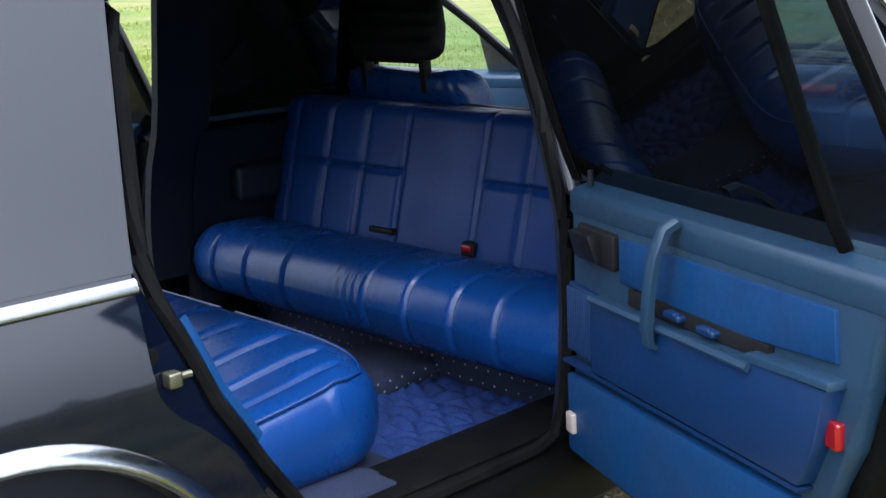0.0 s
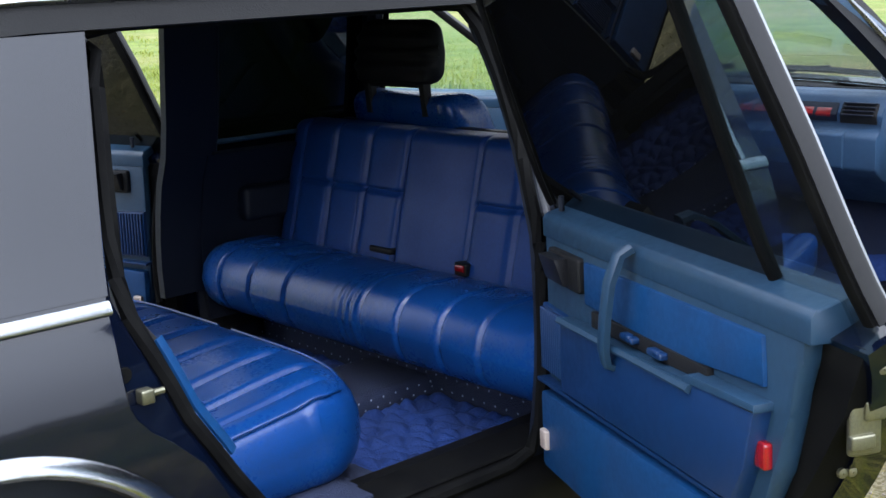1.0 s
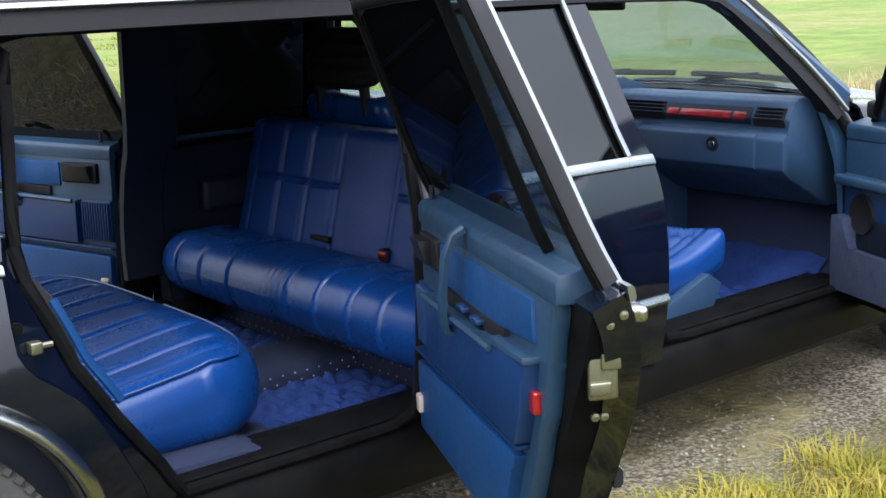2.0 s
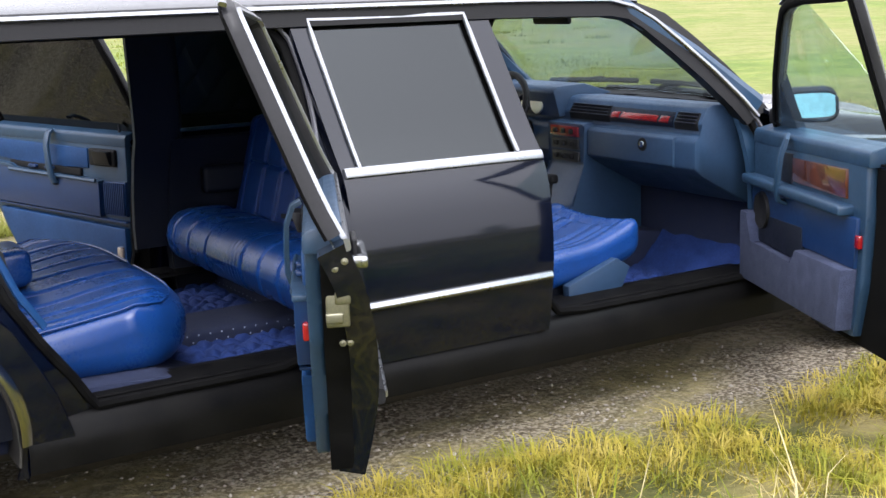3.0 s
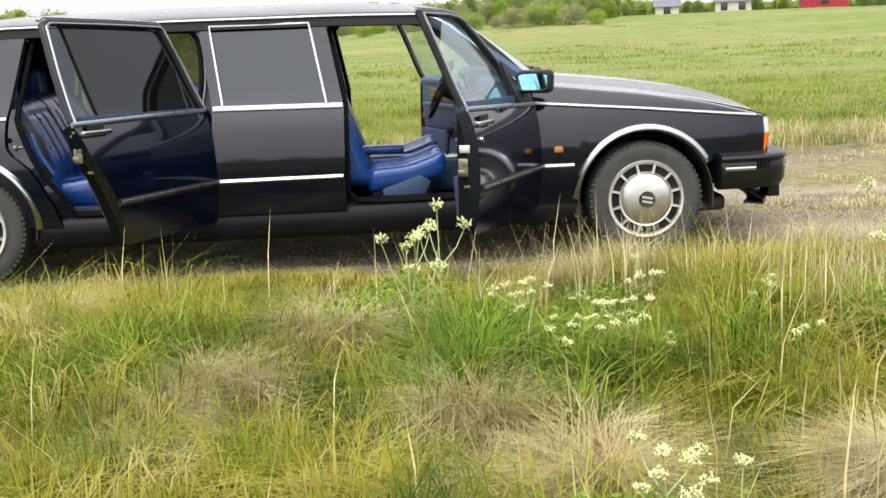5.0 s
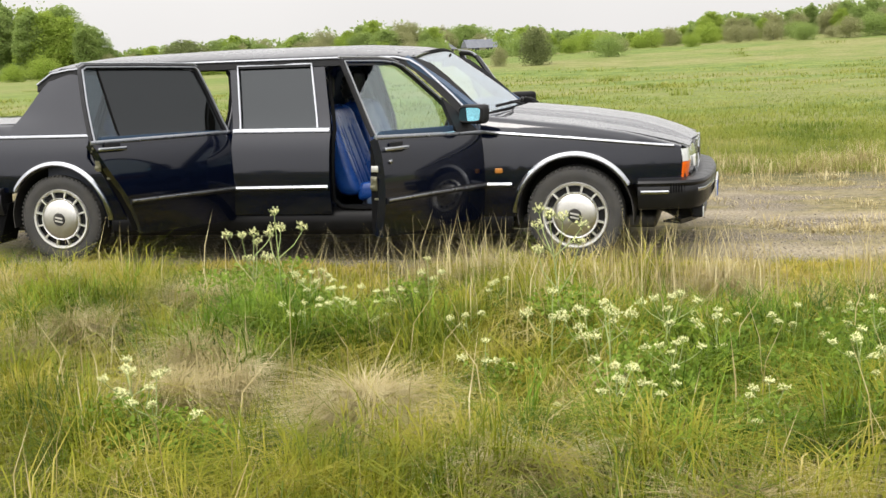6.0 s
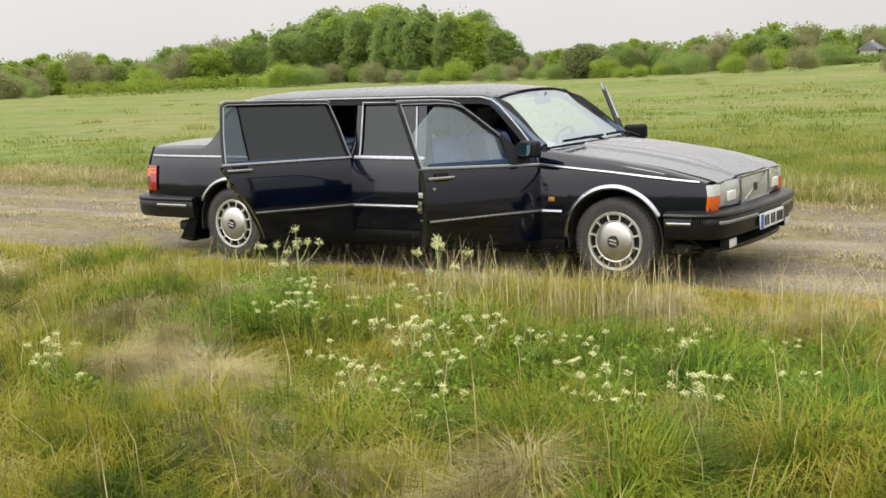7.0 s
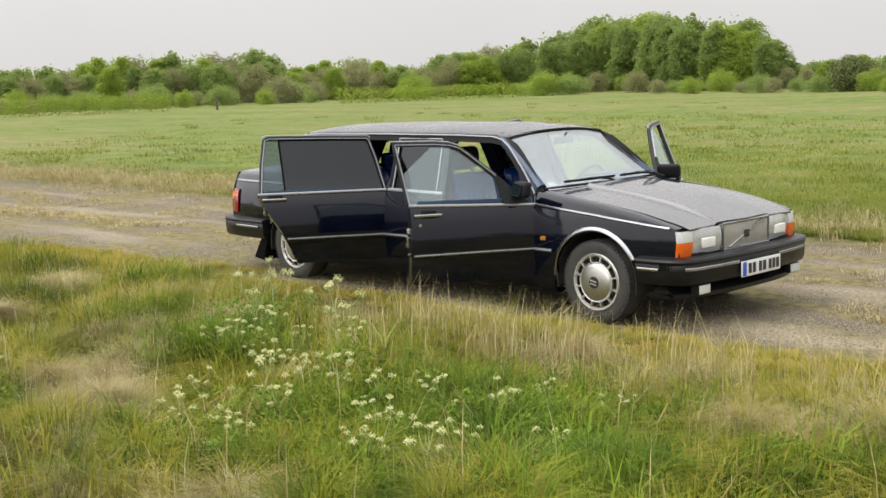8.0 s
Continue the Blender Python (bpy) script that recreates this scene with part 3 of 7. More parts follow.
# rear window, boot lid and tail
bm = BM()
P = np.array([[Vector((-4.02, u * 0.60, 0.985)).lerp(Vector((-3.70, u * 0.52, 1.345 + 0.03 * (1 - u * u))), v) + Vector((-0.05 * (1 - u * u), 0, 0)) for v in np.linspace(0, 1, 6)] for u in np.linspace(-1, 1, 11)])
sheet(bm, P, 0.006, flip=True)
part("rear_window", bm, TINT, car, "dark tinted rear window")


def deck(x, v):
    return (x - 0.03 * (1 - v * v), v * (side(max(x, -4.68), 0.93) - 0.066), 0.972 + 0.022 * (1 - v * v) + 0.01 * (x + 4.3))


bm = BM()
P = np.array([[deck(x, v) for v in np.linspace(-1, 1, 15)] for x in np.linspace(-4.70, -3.94, 12)])
sheet(bm, P, 0.012, flip=bool(np.cross(P[1, 0] - P[0, 0], P[0, 1] - P[0, 0])[2] < 0))
lid = part("boot_lid", bm, PAINT, car)
bm = BM()
P = np.array([[(-4.70 - 0.035 * (1 - v * v) - 0.02 * math.sin((z - 0.5) * 6), v * (side(-4.68, z) - 0.002), z) for z in np.linspace(0.5, 0.965, 8)] for v in np.linspace(-1, 1, 15)])
sheet(bm, P, 0.012, flip=True)
part("tail_panel", bm, PAINT, car)


def tail_lamp(bm, s):
    P = np.zeros((9, 7, 3))
    for i in range(9):
        for j in range(7):
            z = 0.575 + 0.225 * j / 6
            u = i / 8
            if u < 0.35:
                x = -4.56 - 0.14 * u / 0.35
                P[i, j] = (x, s * (side(x, z) + 0.006), z)
            else:
                k = (u - 0.35) / 0.65
                P[i, j] = (-4.722 - 0.03 * k, s * (side(-4.7, z) - 0.008 - 0.30 * k), z)
    sheet(bm, P, 0.01, flip=bool(s > 0))


tails = both("tail_lamp", tail_lamp, RED, label="red tail lamp with an amber top band")
for s, lamp in zip((-1, 1), tails):
    bm = BM()
    P = np.array([[(x, s * (side(x, z) + 0.010), z) for z in (0.70, 0.735, 0.775)] for x in (-4.57, -4.61, -4.66, -4.70)])
    sheet(bm, P, 0.006)
    part("turn_lens", bm, AMBER, lamp, "amber lens")

# bumpers
def bumper_path(front):
    if front:
        return [(0.40, 0.842), (0.56, 0.835), (0.66, 0.815), (0.725, 0.79), (0.765, 0.72), (0.797, 0.5), (0.815, 0.25), (0.822, 0)]
    return [(-4.05, 0.842), (-4.55, 0.825), (-4.74, 0.79), (-4.82, 0.73), (-4.86, 0.60), (-4.895, 0.3), (-4.90, 0)]


def bumper(front):
    half = bumper_path(front)
    pts = [(x, -y) for x, y in half] + [(x, y) for x, y in half[::-1][1:]]
    sec = [(-0.03, 0.335), (0.012, 0.345), (0.03, 0.375), (0.036, 0.44), (0.036, 0.478), (0.031, 0.487), (0.040, 0.494), (0.044, 0.508), (0.036, 0.522), (0.0, 0.532), (-0.05, 0.534), (-0.10, 0.52), (-0.10, 0.345)]
    bm = BM()
    sgn = 1 if front else -1
    rows = []
    for i, (x, y) in enumerate(pts):
        a, b = pts[max(i - 1, 0)], pts[min(i + 1, len(pts) - 1)]
        t = Vector((b[0] - a[0], b[1] - a[1], 0)).normalized()
        n = Vector((t.y, -t.x, 0)) * sgn
        rows.append([bm.verts.new(Vector((x, y, z)) + n * o) for o, z in sec])
    for a, b in zip(rows, rows[1:]):
        for k in range(len(sec)):
            bm.faces.new((a[k], a[(k + 1) % len(sec)], b[(k + 1) % len(sec)], b[k]))
    bm.faces.new(rows[0])
    bm.faces.new(rows[-1][::-1])
    ob = part("front_bumper" if front else "rear_bumper", bm, BUMPER, car, "black bumper with a thin chrome strip")
    for s in (-1, 1):
        bm = BM()
        if front:
            bar(bm, [(x, s * (np.interp(x, [0.4, 0.56, 0.66], [0.842, 0.835, 0.815]) + 0.036), 0.452) for x in np.linspace(0.42, 0.59, 6)], (0, s, 0), 0.024, 0.008)
            part("bumper_strip", bm, CHROME, ob)
            bm = BM()
            P2 = [(x, y) for x, y in half if y < 0.8]
            bar(bm, [(x + 0.036, s * y, 0.458) for x, y in P2 if y > 0.26] + [(0.851, s * 0.26, 0.458)], (1, s * 0.25, 0), 0.024, 0.008)
            part("bumper_strip", bm, CHROME, ob)
            bm = BM()
            for k in range(6):
                x = 0.605 + 0.016 * k
                rbox(bm, (x, s * (np.interp(x, [0.56, 0.66, 0.715], [0.835, 0.815, 0.78]) + 0.036), 0.478), (0.005, 0.008, 0.030), 0.004, (2, 2, 2))
            part("bumper_bellows", bm, RUBBER, ob)
        else:
            bar(bm, [(x, s * (np.interp(x, [-4.55, -4.05], [0.825, 0.842]) + 0.037), 0.455) for x in np.linspace(-4.5, -4.12, 6)], (0, s, 0), 0.026, 0.008)
            part("bumper_strip", bm, CHROME, ob)
    return ob


front_bumper = bumper(True)
rear_bumper = bumper(False)

# spoiler under the front bumper, fog lamps, plate
bm = BM()
rows = []
for v in np.linspace(-1, 1, 17):
    x = 0.74 - 0.14 * abs(v) ** 3
    rows.append([(x - 0.10, v * 0.78, 0.34), (x - 0.02, v * 0.78, 0.31), (x + 0.055, v * 0.78, 0.262), (x + 0.06, v * 0.78, 0.25), (x - 0.05, v * 0.78, 0.262)])
sheet(bm, np.array(rows), 0.01)
part("front_spoiler", bm, BUMPER, car)
for s in (-1, 1):
    bm = BM()
    rbox(bm, (0.755, s * 0.60, 0.30), (0.035, 0.072, 0.036), 0.010, (2, 3, 2))
    fog = part("fog_lamp", bm, BLACK_PLASTIC, car)
    bm = BM()
    rbox(bm, (0.792, s * 0.60, 0.30), (0.006, 0.064, 0.030), 0.005, (2, 3, 2))
    part("fog_lens", bm, CLEAR_LENS, fog, "clear ribbed lens")
bm = BM()
rbox(bm, (0.868, 0.0, 0.40), (0.006, 0.255, 0.056), 0.004, (2, 4, 2))
plate = part("number_plate", bm, PLATE, car, "white front number plate")
bm = BM()
rbox(bm, (0.876, -0.225, 0.40), (0.003, 0.022, 0.050), 0.002, (2, 2, 2))
part("plate_band", bm, PLATE_BLUE, plate, "blue band")
for y0 in (-0.155, -0.10, -0.02, 0.035, 0.11, 0.16, 0.21):
    bm = BM()
    rbox(bm, (0.876, y0, 0.40), (0.002, 0.019, 0.036), 0.0015, (2, 2, 2))
    part("plate_bar", bm, INK, plate)

# headlamps, turn lamps, grille
for s in (-1, 1):
    bm = BM()
    P = np.array([[(0.705 - 0.035 * ((y - 0.32) / 0.30) ** 2 + 0.018 * math.sin((z - 0.54) * 17), s * y, z) for z in np.linspace(0.545, 0.712, 7)] for y in np.linspace(0.315, 0.625, 9)])
    sheet(bm, P, 0.02, flip=bool(s > 0))
    lamp = part("headlamp", bm, LAMP_BOWL, car, "clear ribbed headlamp glass")
    bm = BM()
    rbox(bm, (0.733, s * 0.465, 0.612), (0.010, 0.080, 0.036), 0.009, (2, 4, 3))
    part("reflector", bm, REFLECTOR, lamp)
    bm = BM()
    rbox(bm, (0.69, s * 0.47, 0.536), (0.028, 0.165, 0.012), 0.006, (2, 4, 2))
    part("lamp_bezel", bm, BLACK_PLASTIC, lamp)
    for nm, z0, z1, m in (("parking_lens", 0.632, 0.712, CLEAR_LENS), ("turn_lens", 0.528, 0.630, AMBER)):
        bm = BM()
        pts = [(0.66, 0.765), (0.672, 0.763), (0.69, 0.745), (0.70, 0.71), (0.704, 0.67), (0.706, 0.632)]
        P = np.array([[(x + 0.012 * math.sin((z - 0.54) * 17), s * (y - 0.01 * (z - 0.6)), z) for z in np.linspace(z0, z1, 5)] for x, y in pts])
        sheet(bm, P, 0.02, flip=bool(s > 0))
        part(nm, bm, m, lamp, "amber turn lamp" if m is AMBER else "clear corner lamp")
    bm = BM()
    prism(bm, [(0.50, 0.50), (0.69, 0.50), (0.69, 0.545), (0.66, 0.725), (0.50, 0.76)], "y", s * 0.30, s * 0.755)
    part("lamp_housing", bm, BLACK_PLASTIC, car)
bm = BM()
rbox(bm, (0.722, 0, 0.628), (0.014, 0.305, 0.098), 0.008, (2, 6, 4))
grille = part("grille", bm, mat("grille_mesh", (0.16, 0.16, 0.16), (0.26, 0.26, 0.26), rough=0.4, metal=0.7, scale=90, bump=0.5, bscale=500), car, "grey mesh radiator grille with chrome surround")
bm = BM()
bar(bm, [(0.737, -0.30, 0.535), (0.737, 0.30, 0.535), (0.737, 0.30, 0.722), (0.737, -0.30, 0.722)], (1, 0, 0), 0.020, 0.014, closed=True)
part("grille_surround", bm, CHROME, grille)
bm = BM()
bar(bm, [(0.738, -0.225, 0.545), (0.738, 0.225, 0.712)], (1, 0, 0), 0.018, 0.012)
part("diagonal_bar", bm, CHROME, grille)
bm = BM()
rbox(bm, (0.748, 0, 0.628), (0.008, 0.028, 0.028), 0.006, (2, 2, 2))
part("badge", bm, DARK_METAL, grille)
bm = BM()
for y in np.linspace(-0.285, 0.285, 46):
    rbox(bm, (0.737, y, 0.628), (0.004, 0.0025, 0.085), 0.002, (2, 2, 2))
part("grille_mesh", bm, ALLOY, grille)
bm = BM()
prism(bm, [(-0.5, 0.3), (0.70, 0.3), (0.70, 0.55), (0.66, 0.70), (0.3, 0.76), (-0.5, 0.86)], "y", -0.30, 0.30)
part("engine_bay", bm, BLACK_PLASTIC, car)
for s in (-1, 1):
    bm = BM()
    rbox(bm, on_side(s, -0.478, 0.60, 0.004), (0.024, 0.010, 0.016), 0.006, (2, 2, 2))
    part("side_marker", bm, MARKER, car, "small amber side marker lamp")


# wheel arches: chrome lips and dark inner arches
def arch_lip(xc, a0, a1):
    def build(bm, s):
        pts = []
        for k in range(29):
            a = radians(a0 + (a1 - a0) * k / 28)
            x, z = xc + (ARCH + 0.012) * math.cos(a), HUB + 0.01 + (ARCH + 0.012) * math.sin(a)
            pts.append(on_side(s, x, z, 0.004))
        bar(bm, pts, [(0.35 * math.cos(radians(a0 + (a1 - a0) * k / 28)), s, 0.75 * max(0.0, math.sin(radians(a0 + (a1 - a0) * k / 28)))) for k in range(29)], 0.034, 0.011)
    return build


both("arch_trim", arch_lip(0, 28, 178), CHROME, label="polished metal wheel arch trim")
both("arch_trim", arch_lip(-WB, -2, 150), CHROME, label="polished metal wheel arch trim")
for xc in (0, -WB):
    def inner_arch(bm, s):
        P = np.array([[(xc + ARCH * math.cos(a), s * y, HUB + 0.005 + ARCH * math.sin(a)) for y in (0.45, 0.62, 0.78, 0.825)] for a in np.linspace(radians(-10), radians(190), 25)])
        sheet(bm, P, 0.006)
    both("wheel_housing", inner_arch, DARK_METAL)

# sills
def sill(bm, s):
    prof = [(0.60, 0.36), (0.72, 0.362), (0.765, 0.355), (0.79, 0.335), (0.805, 0.31), (0.815, 0.27), (0.805, 0.215), (0.77, 0.185), (0.62, 0.185)]
    P = np.array([[(x, s * y, z) for y, z in prof] for x in np.linspace(-3.24, -0.40, 12)])
    sheet(bm, P, 0.004)


both("sill", sill, SILL_BLACK, label="black painted sill, dusty below the doors")


# matte black strips added over the sill tops to hide their sky reflection
def sill_dark_strip(bm, s):
    bar(bm, [(x, s * 0.695, 0.366) for x in np.linspace(-3.10, -2.34, 6)], (0, 0, 1), 0.11, 0.006)


def front_sill_dark_strip(bm, s):
    bar(bm, [(x, s * 0.695, 0.366) for x in np.linspace(-1.60, -0.63, 6)], (0, 0, 1), 0.11, 0.006)


both("sill_dark_strip", sill_dark_strip, RUBBER)
both("sill_dark_strip", front_sill_dark_strip, RUBBER)

# underside
bm = BM()
rbox(bm, (-2.0, 0, 0.235), (2.5, 0.62, 0.045), 0.03, (4, 3, 2))
part("underbody", bm, DARK_METAL, car)

# mud flaps and tow hitch
for s in (-1, 1):
    bm = BM()
    prism(bm, [(-4.10, 0.42), (-4.02, 0.42), (-4.12, 0.13), (-4.28, 0.15)], "y", s * 0.62, s * 0.83)
    bmesh.ops.bevel(bm, geom=list(bm.edges), offset=0.004, segments=1, affect="EDGES")
    part("mud_flap", bm, RUBBER, car)
bm = BM()
tube(bm, [(-4.6, 0.05, 0.33), (-4.86, 0.05, 0.32), (-4.98, 0.05, 0.325), (-5.02, 0.05, 0.36), (-5.02, 0.05, 0.40)], [0.025, 0.025, 0.022, 0.018, 0.016], 10)
bmesh.ops.create_uvsphere(bm, u_segments=12, v_segments=8, radius=0.025, matrix=Matrix.Translation((-5.02, 0.05, 0.415)))
part("tow_hitch", bm, DARK_METAL, car)


# wheels
def wheel(x, s):
    c = (x, s * 0.725, HUB)
    bm = BM()
    prof = [(0.205, -0.085), (0.245, -0.098), (0.285, -0.097), (0.302, -0.085), (0.310, -0.06), (0.312, -0.02), (0.312, 0.02), (0.310, 0.06), (0.302, 0.085), (0.285, 0.097), (0.245, 0.098), (0.205, 0.085), (0.2, 0.0), (0.205, -0.085)]
    lathe(bm, prof, c, 56)
    tyre = part("wheel", bm, TYRE, car, "road wheel with a black tyre and silver cover")
    bm = BM()
    for k in range(64):
        a = 2 * math.pi * k / 64
        for sy in (-1, 1):
            p = Vector(c) + Vector((math.cos(a) * 0.3025, sy * 0.075, math.sin(a) * 0.3025))
            m = Matrix.Translation(p) @ Matrix.Rotation(-a, 4, "Y")
            bmesh.ops.create_cube(bm, size=1, matrix=m @ Matrix.Diagonal((0.014, 0.04, 0.014, 1)))
    part("tread", bm, TYRE, tyre)["kind"] = "stuff"
    o = s * 1.0
    f = 0.085 * s
    bm = BM()
    lathe(bm, [(0.207, f - 0.03 * o), (0.213, f + 0.006 * o), (0.207, f + 0.015 * o), (0.193, f + 0.013 * o), (0.187, f + 0.000 * o)], c, 56)
    lathe(bm, [(0.148, f - 0.008 * o), (0.150, f + 0.010 * o), (0.145, f + 0.018 * o), (0.138, f + 0.016 * o)], c, 56)
    part("trim_ring", bm, ALLOY, tyre, "silver trim rings")
    bm = BM()
    lathe(bm, [(0.001, f - 0.012 * o), (0.20, f - 0.012 * o)], c, 40)
    part("rim", bm, BLACK_PLASTIC, tyre, "dark rim behind the slots")
    for k in range(12):
        a = 2 * math.pi * (k + 0.5) / 12
        bm = BM()
        m = Matrix.Translation(Vector(c) + Vector((math.cos(a) * 0.170, f + 0.003 * o, math.sin(a) * 0.170))) @ Matrix.Rotation(-a, 4, "Y")
        bmesh.ops.create_cube(bm, size=1, matrix=m @ Matrix.Diagonal((0.050, 0.022, 0.013, 1)))
        part("spoke", bm, ALLOY, tyre)
    bm = BM()
    lathe(bm, [(0.142, f + 0.008 * o), (0.136, f + 0.017 * o), (0.115, f + 0.026 * o), (0.08, f + 0.033 * o), (0.046, f + 0.036 * o), (0.044, f + 0.030 * o), (0.001, f + 0.030 * o)], c, 48)
    part("hub_cover", bm, CAP_MAT, tyre, "brushed silver hub cover")
    bm = BM()
    lathe(bm, [(0.043, f + 0.030 * o), (0.041, f + 0.041 * o), (0.001, f + 0.042 * o)], c, 32)
    part("centre_cap", bm, DARK_METAL, tyre, "dark centre cap")
    bm = BM()
    for a in (20, 62):
        m = Matrix.Translation(Vector(c) + Vector((0, f + 0.043 * o, 0.012 * (1 if a > 40 else -1)))) @ Matrix.Rotation(radians(12), 4, "Y")
        bmesh.ops.create_cube(bm, size=1, matrix=m @ Matrix.Diagonal((0.058, 0.004, 0.011, 1)))
    part("cap_mark", bm, ALLOY, tyre)


for s in (-1, 1):
    wheel(0, s)
    wheel(-WB, s)


# ---- doors: built shut, then swung open on their front hinges ----
BLUE_VINYL = mat("mid_blue_vinyl", (0.0067, 0.0291, 0.1008), (0.0056, 0.0235, 0.084), rough=0.36, scale=7, bump=0.04, bscale=400)
LAMP_WHITE = mat("cream_lens", (0.45, 0.37, 0.33), rough=0.3, coat=0.2)


def card_prism(bm, s, hx, pts, y0, y1, bevel=0.006):
    """A plate on the inner face of a door: pts are (distance from hinge, height)."""
    out = [(hx - p, z) for p, z in pts]
    prism(bm, out, "y", s * y0, s * y1, bevel)


def car_door(front, s, angle, lift):
    hx = -0.60 if front else -2.325
    M = Matrix.Translation((hx, s * 0.80, 0)) @ Matrix.Rotation(radians(-s * angle), 4, "Z") @ Matrix.Rotation(radians(lift), 4, "Y") @ Matrix.Diagonal((1.0 if front else 1.045, 1, 1, 1)) @ Matrix.Translation((-hx, -s * 0.80, 0))
    L = 1.02 if front else 1.08
    xr = const(-0.613) if front else (lambda z: mid_l(z) - 0.006)
    xl = (lambda z: mid_r(z) + 0.006) if front else (lambda z: door_tail(z) + 0.006)

    def put(name, bm, m, parent, label="", **kw):
        bm.transform(M)
        return part(name, bm, m, parent, label, **kw)

    bm = BM()
    skin(bm, s, xl, xr, const(0.292), belt, 18, 14, 0.060)
    words = ("front" if front else "rear")
    door = put("%s_door" % words, bm, PAINT, car, "black %s door standing wide open" % words)

    # window frame
    if front:
        corners = [(0.055, belt(-0.66) + 0.005), (0.30, 1.085), (0.475, 1.235), (0.555, 1.295), (0.625, 1.318), (0.75, 1.330), (1.075, 1.335), (1.045, 1.1), (1.022, belt(-1.6) + 0.005)]
    else:
        corners = [(-0.005, belt(-2.3) + 0.005), (0.045, 1.15), (0.088, 1.318), (0.11, 1.336), (0.5, 1.345), (0.955, 1.350), (0.99, 1.334), (1.03, 1.12), (1.06, belt(-3.35) + 0.005)]

    def pt(p, z, off=0.0):
        x = hx - p
        return Vector((x, s * (side(x, z) + off), z))

    def dense(c, k=5):
        out = []
        for a, b in zip(c, c[1:]):
            out += [(a[0] + (b[0] - a[0]) * i / k, a[1] + (b[1] - a[1]) * i / k) for i in range(k)]
        return out + [c[-1]]

    mid = (0.55, 1.08)
    inner = [(p + (mid[0] - p) * 0.035, z + (mid[1] - z) * (0.05 if z > 1.0 else 0.0)) for p, z in corners]
    bm = BM()
    bar(bm, [pt(p, z, -0.025) for p, z in dense([(p + (mid[0] - p) * 0.03, z + (mid[1] - z) * (0.045 if z > 1 else 0)) for p, z in corners])], (0, s, 0.3), 0.030, 0.024)
    put("window_frame", bm, SATIN_BLACK, door)
    bm = BM()
    bar(bm, [pt(p, z + 0.010, -0.022) for p, z in dense([c for c in corners if c[1] > 1.29])], (0, s * 0.25, 1), 0.018, 0.008)
    put("top_trim", bm, TRIM_METAL, door)
    bm = BM()
    bar(bm, [pt(p, z, -0.026) for p, z in dense([(p + (mid[0] - p) * 0.035, z + (mid[1] - z) * (0.05 if z > 1 else 0)) for p, z in corners])], (0, -s, -0.3), 0.024, 0.010)
    put("frame_seal", bm, RUBBER, door)
    bm = BM()
    bar(bm, [pt(p, z, 0.0) for p, z in dense(inner)], (0, s, 0.3), 0.010, 0.009)
    put("window_trim", bm, TRIM_METAL, door, "chrome window trim")
    # glass
    left = fn([z for p, z in corners[5:]], [p for p, z in corners[5:]])
    right = fn([z for p, z in corners[:5]], [p for p, z in corners[:5]])
    bar_p = None if front else fn([0.85, 1.36], [0.842, 0.856])

    def pane(p0, p1, m, name, label):
        bm = BM()
        nu, nv = 10, 10
        P = np.zeros((nu + 1, nv + 1, 3))
        for j in range(nv + 1):
            z = belt(-2) - 0.03 + ((1.325 if front else 1.342) - belt(-2) + 0.03) * j / nv
            for i in range(nu + 1):
                p = p0(z) + (p1(z) - p0(z)) * i / nu
                P[i, j] = pt(p, z, -0.028)
        sheet(bm, P, 0.004, flip=bool(s > 0))
        ob = put(name, bm, m, door, label)
        return ob

    if front:
        pane(lambda z: right(z) + 0.02, lambda z: left(z) - 0.02, CLEAR, "window", "clear side window").visible_shadow = False
        bm = BM()
        zb = belt(-0.75)
        P = np.array([[pt(a + (b - a) * t, zb + (1.07 - zb) * t, -0.014) for t in np.linspace(0, 1, 5)] for a, b in ((0.06, 0.285), (0.13, 0.288), (0.20, 0.291), (0.27, 0.294))])
        sheet(bm, P, 0.028, flip=bool(s > 0))
        put("mirror_base", bm, BLACK_PLASTIC, door)
    else:
        pane(lambda z: right(z) + 0.02, lambda z: bar_p(z), TINT, "window", "dark tinted side window")
        pane(lambda z: bar_p(z), lambda z: left(z) - 0.02, QUARTER, "quarter_window", "smoked quarter window")
        bm = BM()
        bar(bm, [pt(bar_p(z), z, -0.03) for z in np.linspace(belt(-3) - 0.01, 1.345, 8)], (0, s, 0.3), 0.014, 0.012)
        bar(bm, [pt(bar_p(z), z, -0.03) for z in np.linspace(belt(-3) - 0.01, 1.345, 8)], (0, -s, -0.3), 0.014, 0.008)
        put("division_bar", bm, RUBBER, door)
    # outer trim
    bm = BM()
    bar(bm, [pt(p, belt(hx - p) - 0.002, 0.001) for p in np.linspace(0.005, L - 0.005, 16)], (0, s, 0.2), 0.026, 0.010)
    put("belt_trim", bm, TRIM_METAL, door)
    bm = BM()
    end = 1.005 if front else 0.86
    bar(bm, [pt(p, rub(hx - p), 0.001) for p in np.linspace(0.01, end, 14)], (0, s, 0), 0.036, 0.014)
    strip = put("rubbing_strip", bm, BLACK_PLASTIC, door)
    bm = BM()
    bar(bm, [pt(p, rub(hx - p) + 0.004, 0.014) for p in np.linspace(0.012, end - 0.004, 14)], (0, s, 0), 0.016, 0.006)
    put("chrome_strip", bm, TRIM_METAL, door)
    hz, p0, p1 = (0.808, 0.77, 0.985) if front else (0.838, 0.845, 1.045)
    pm = (p0 + p1) / 2
    bm = BM()
    y = side(hx - pm, hz)
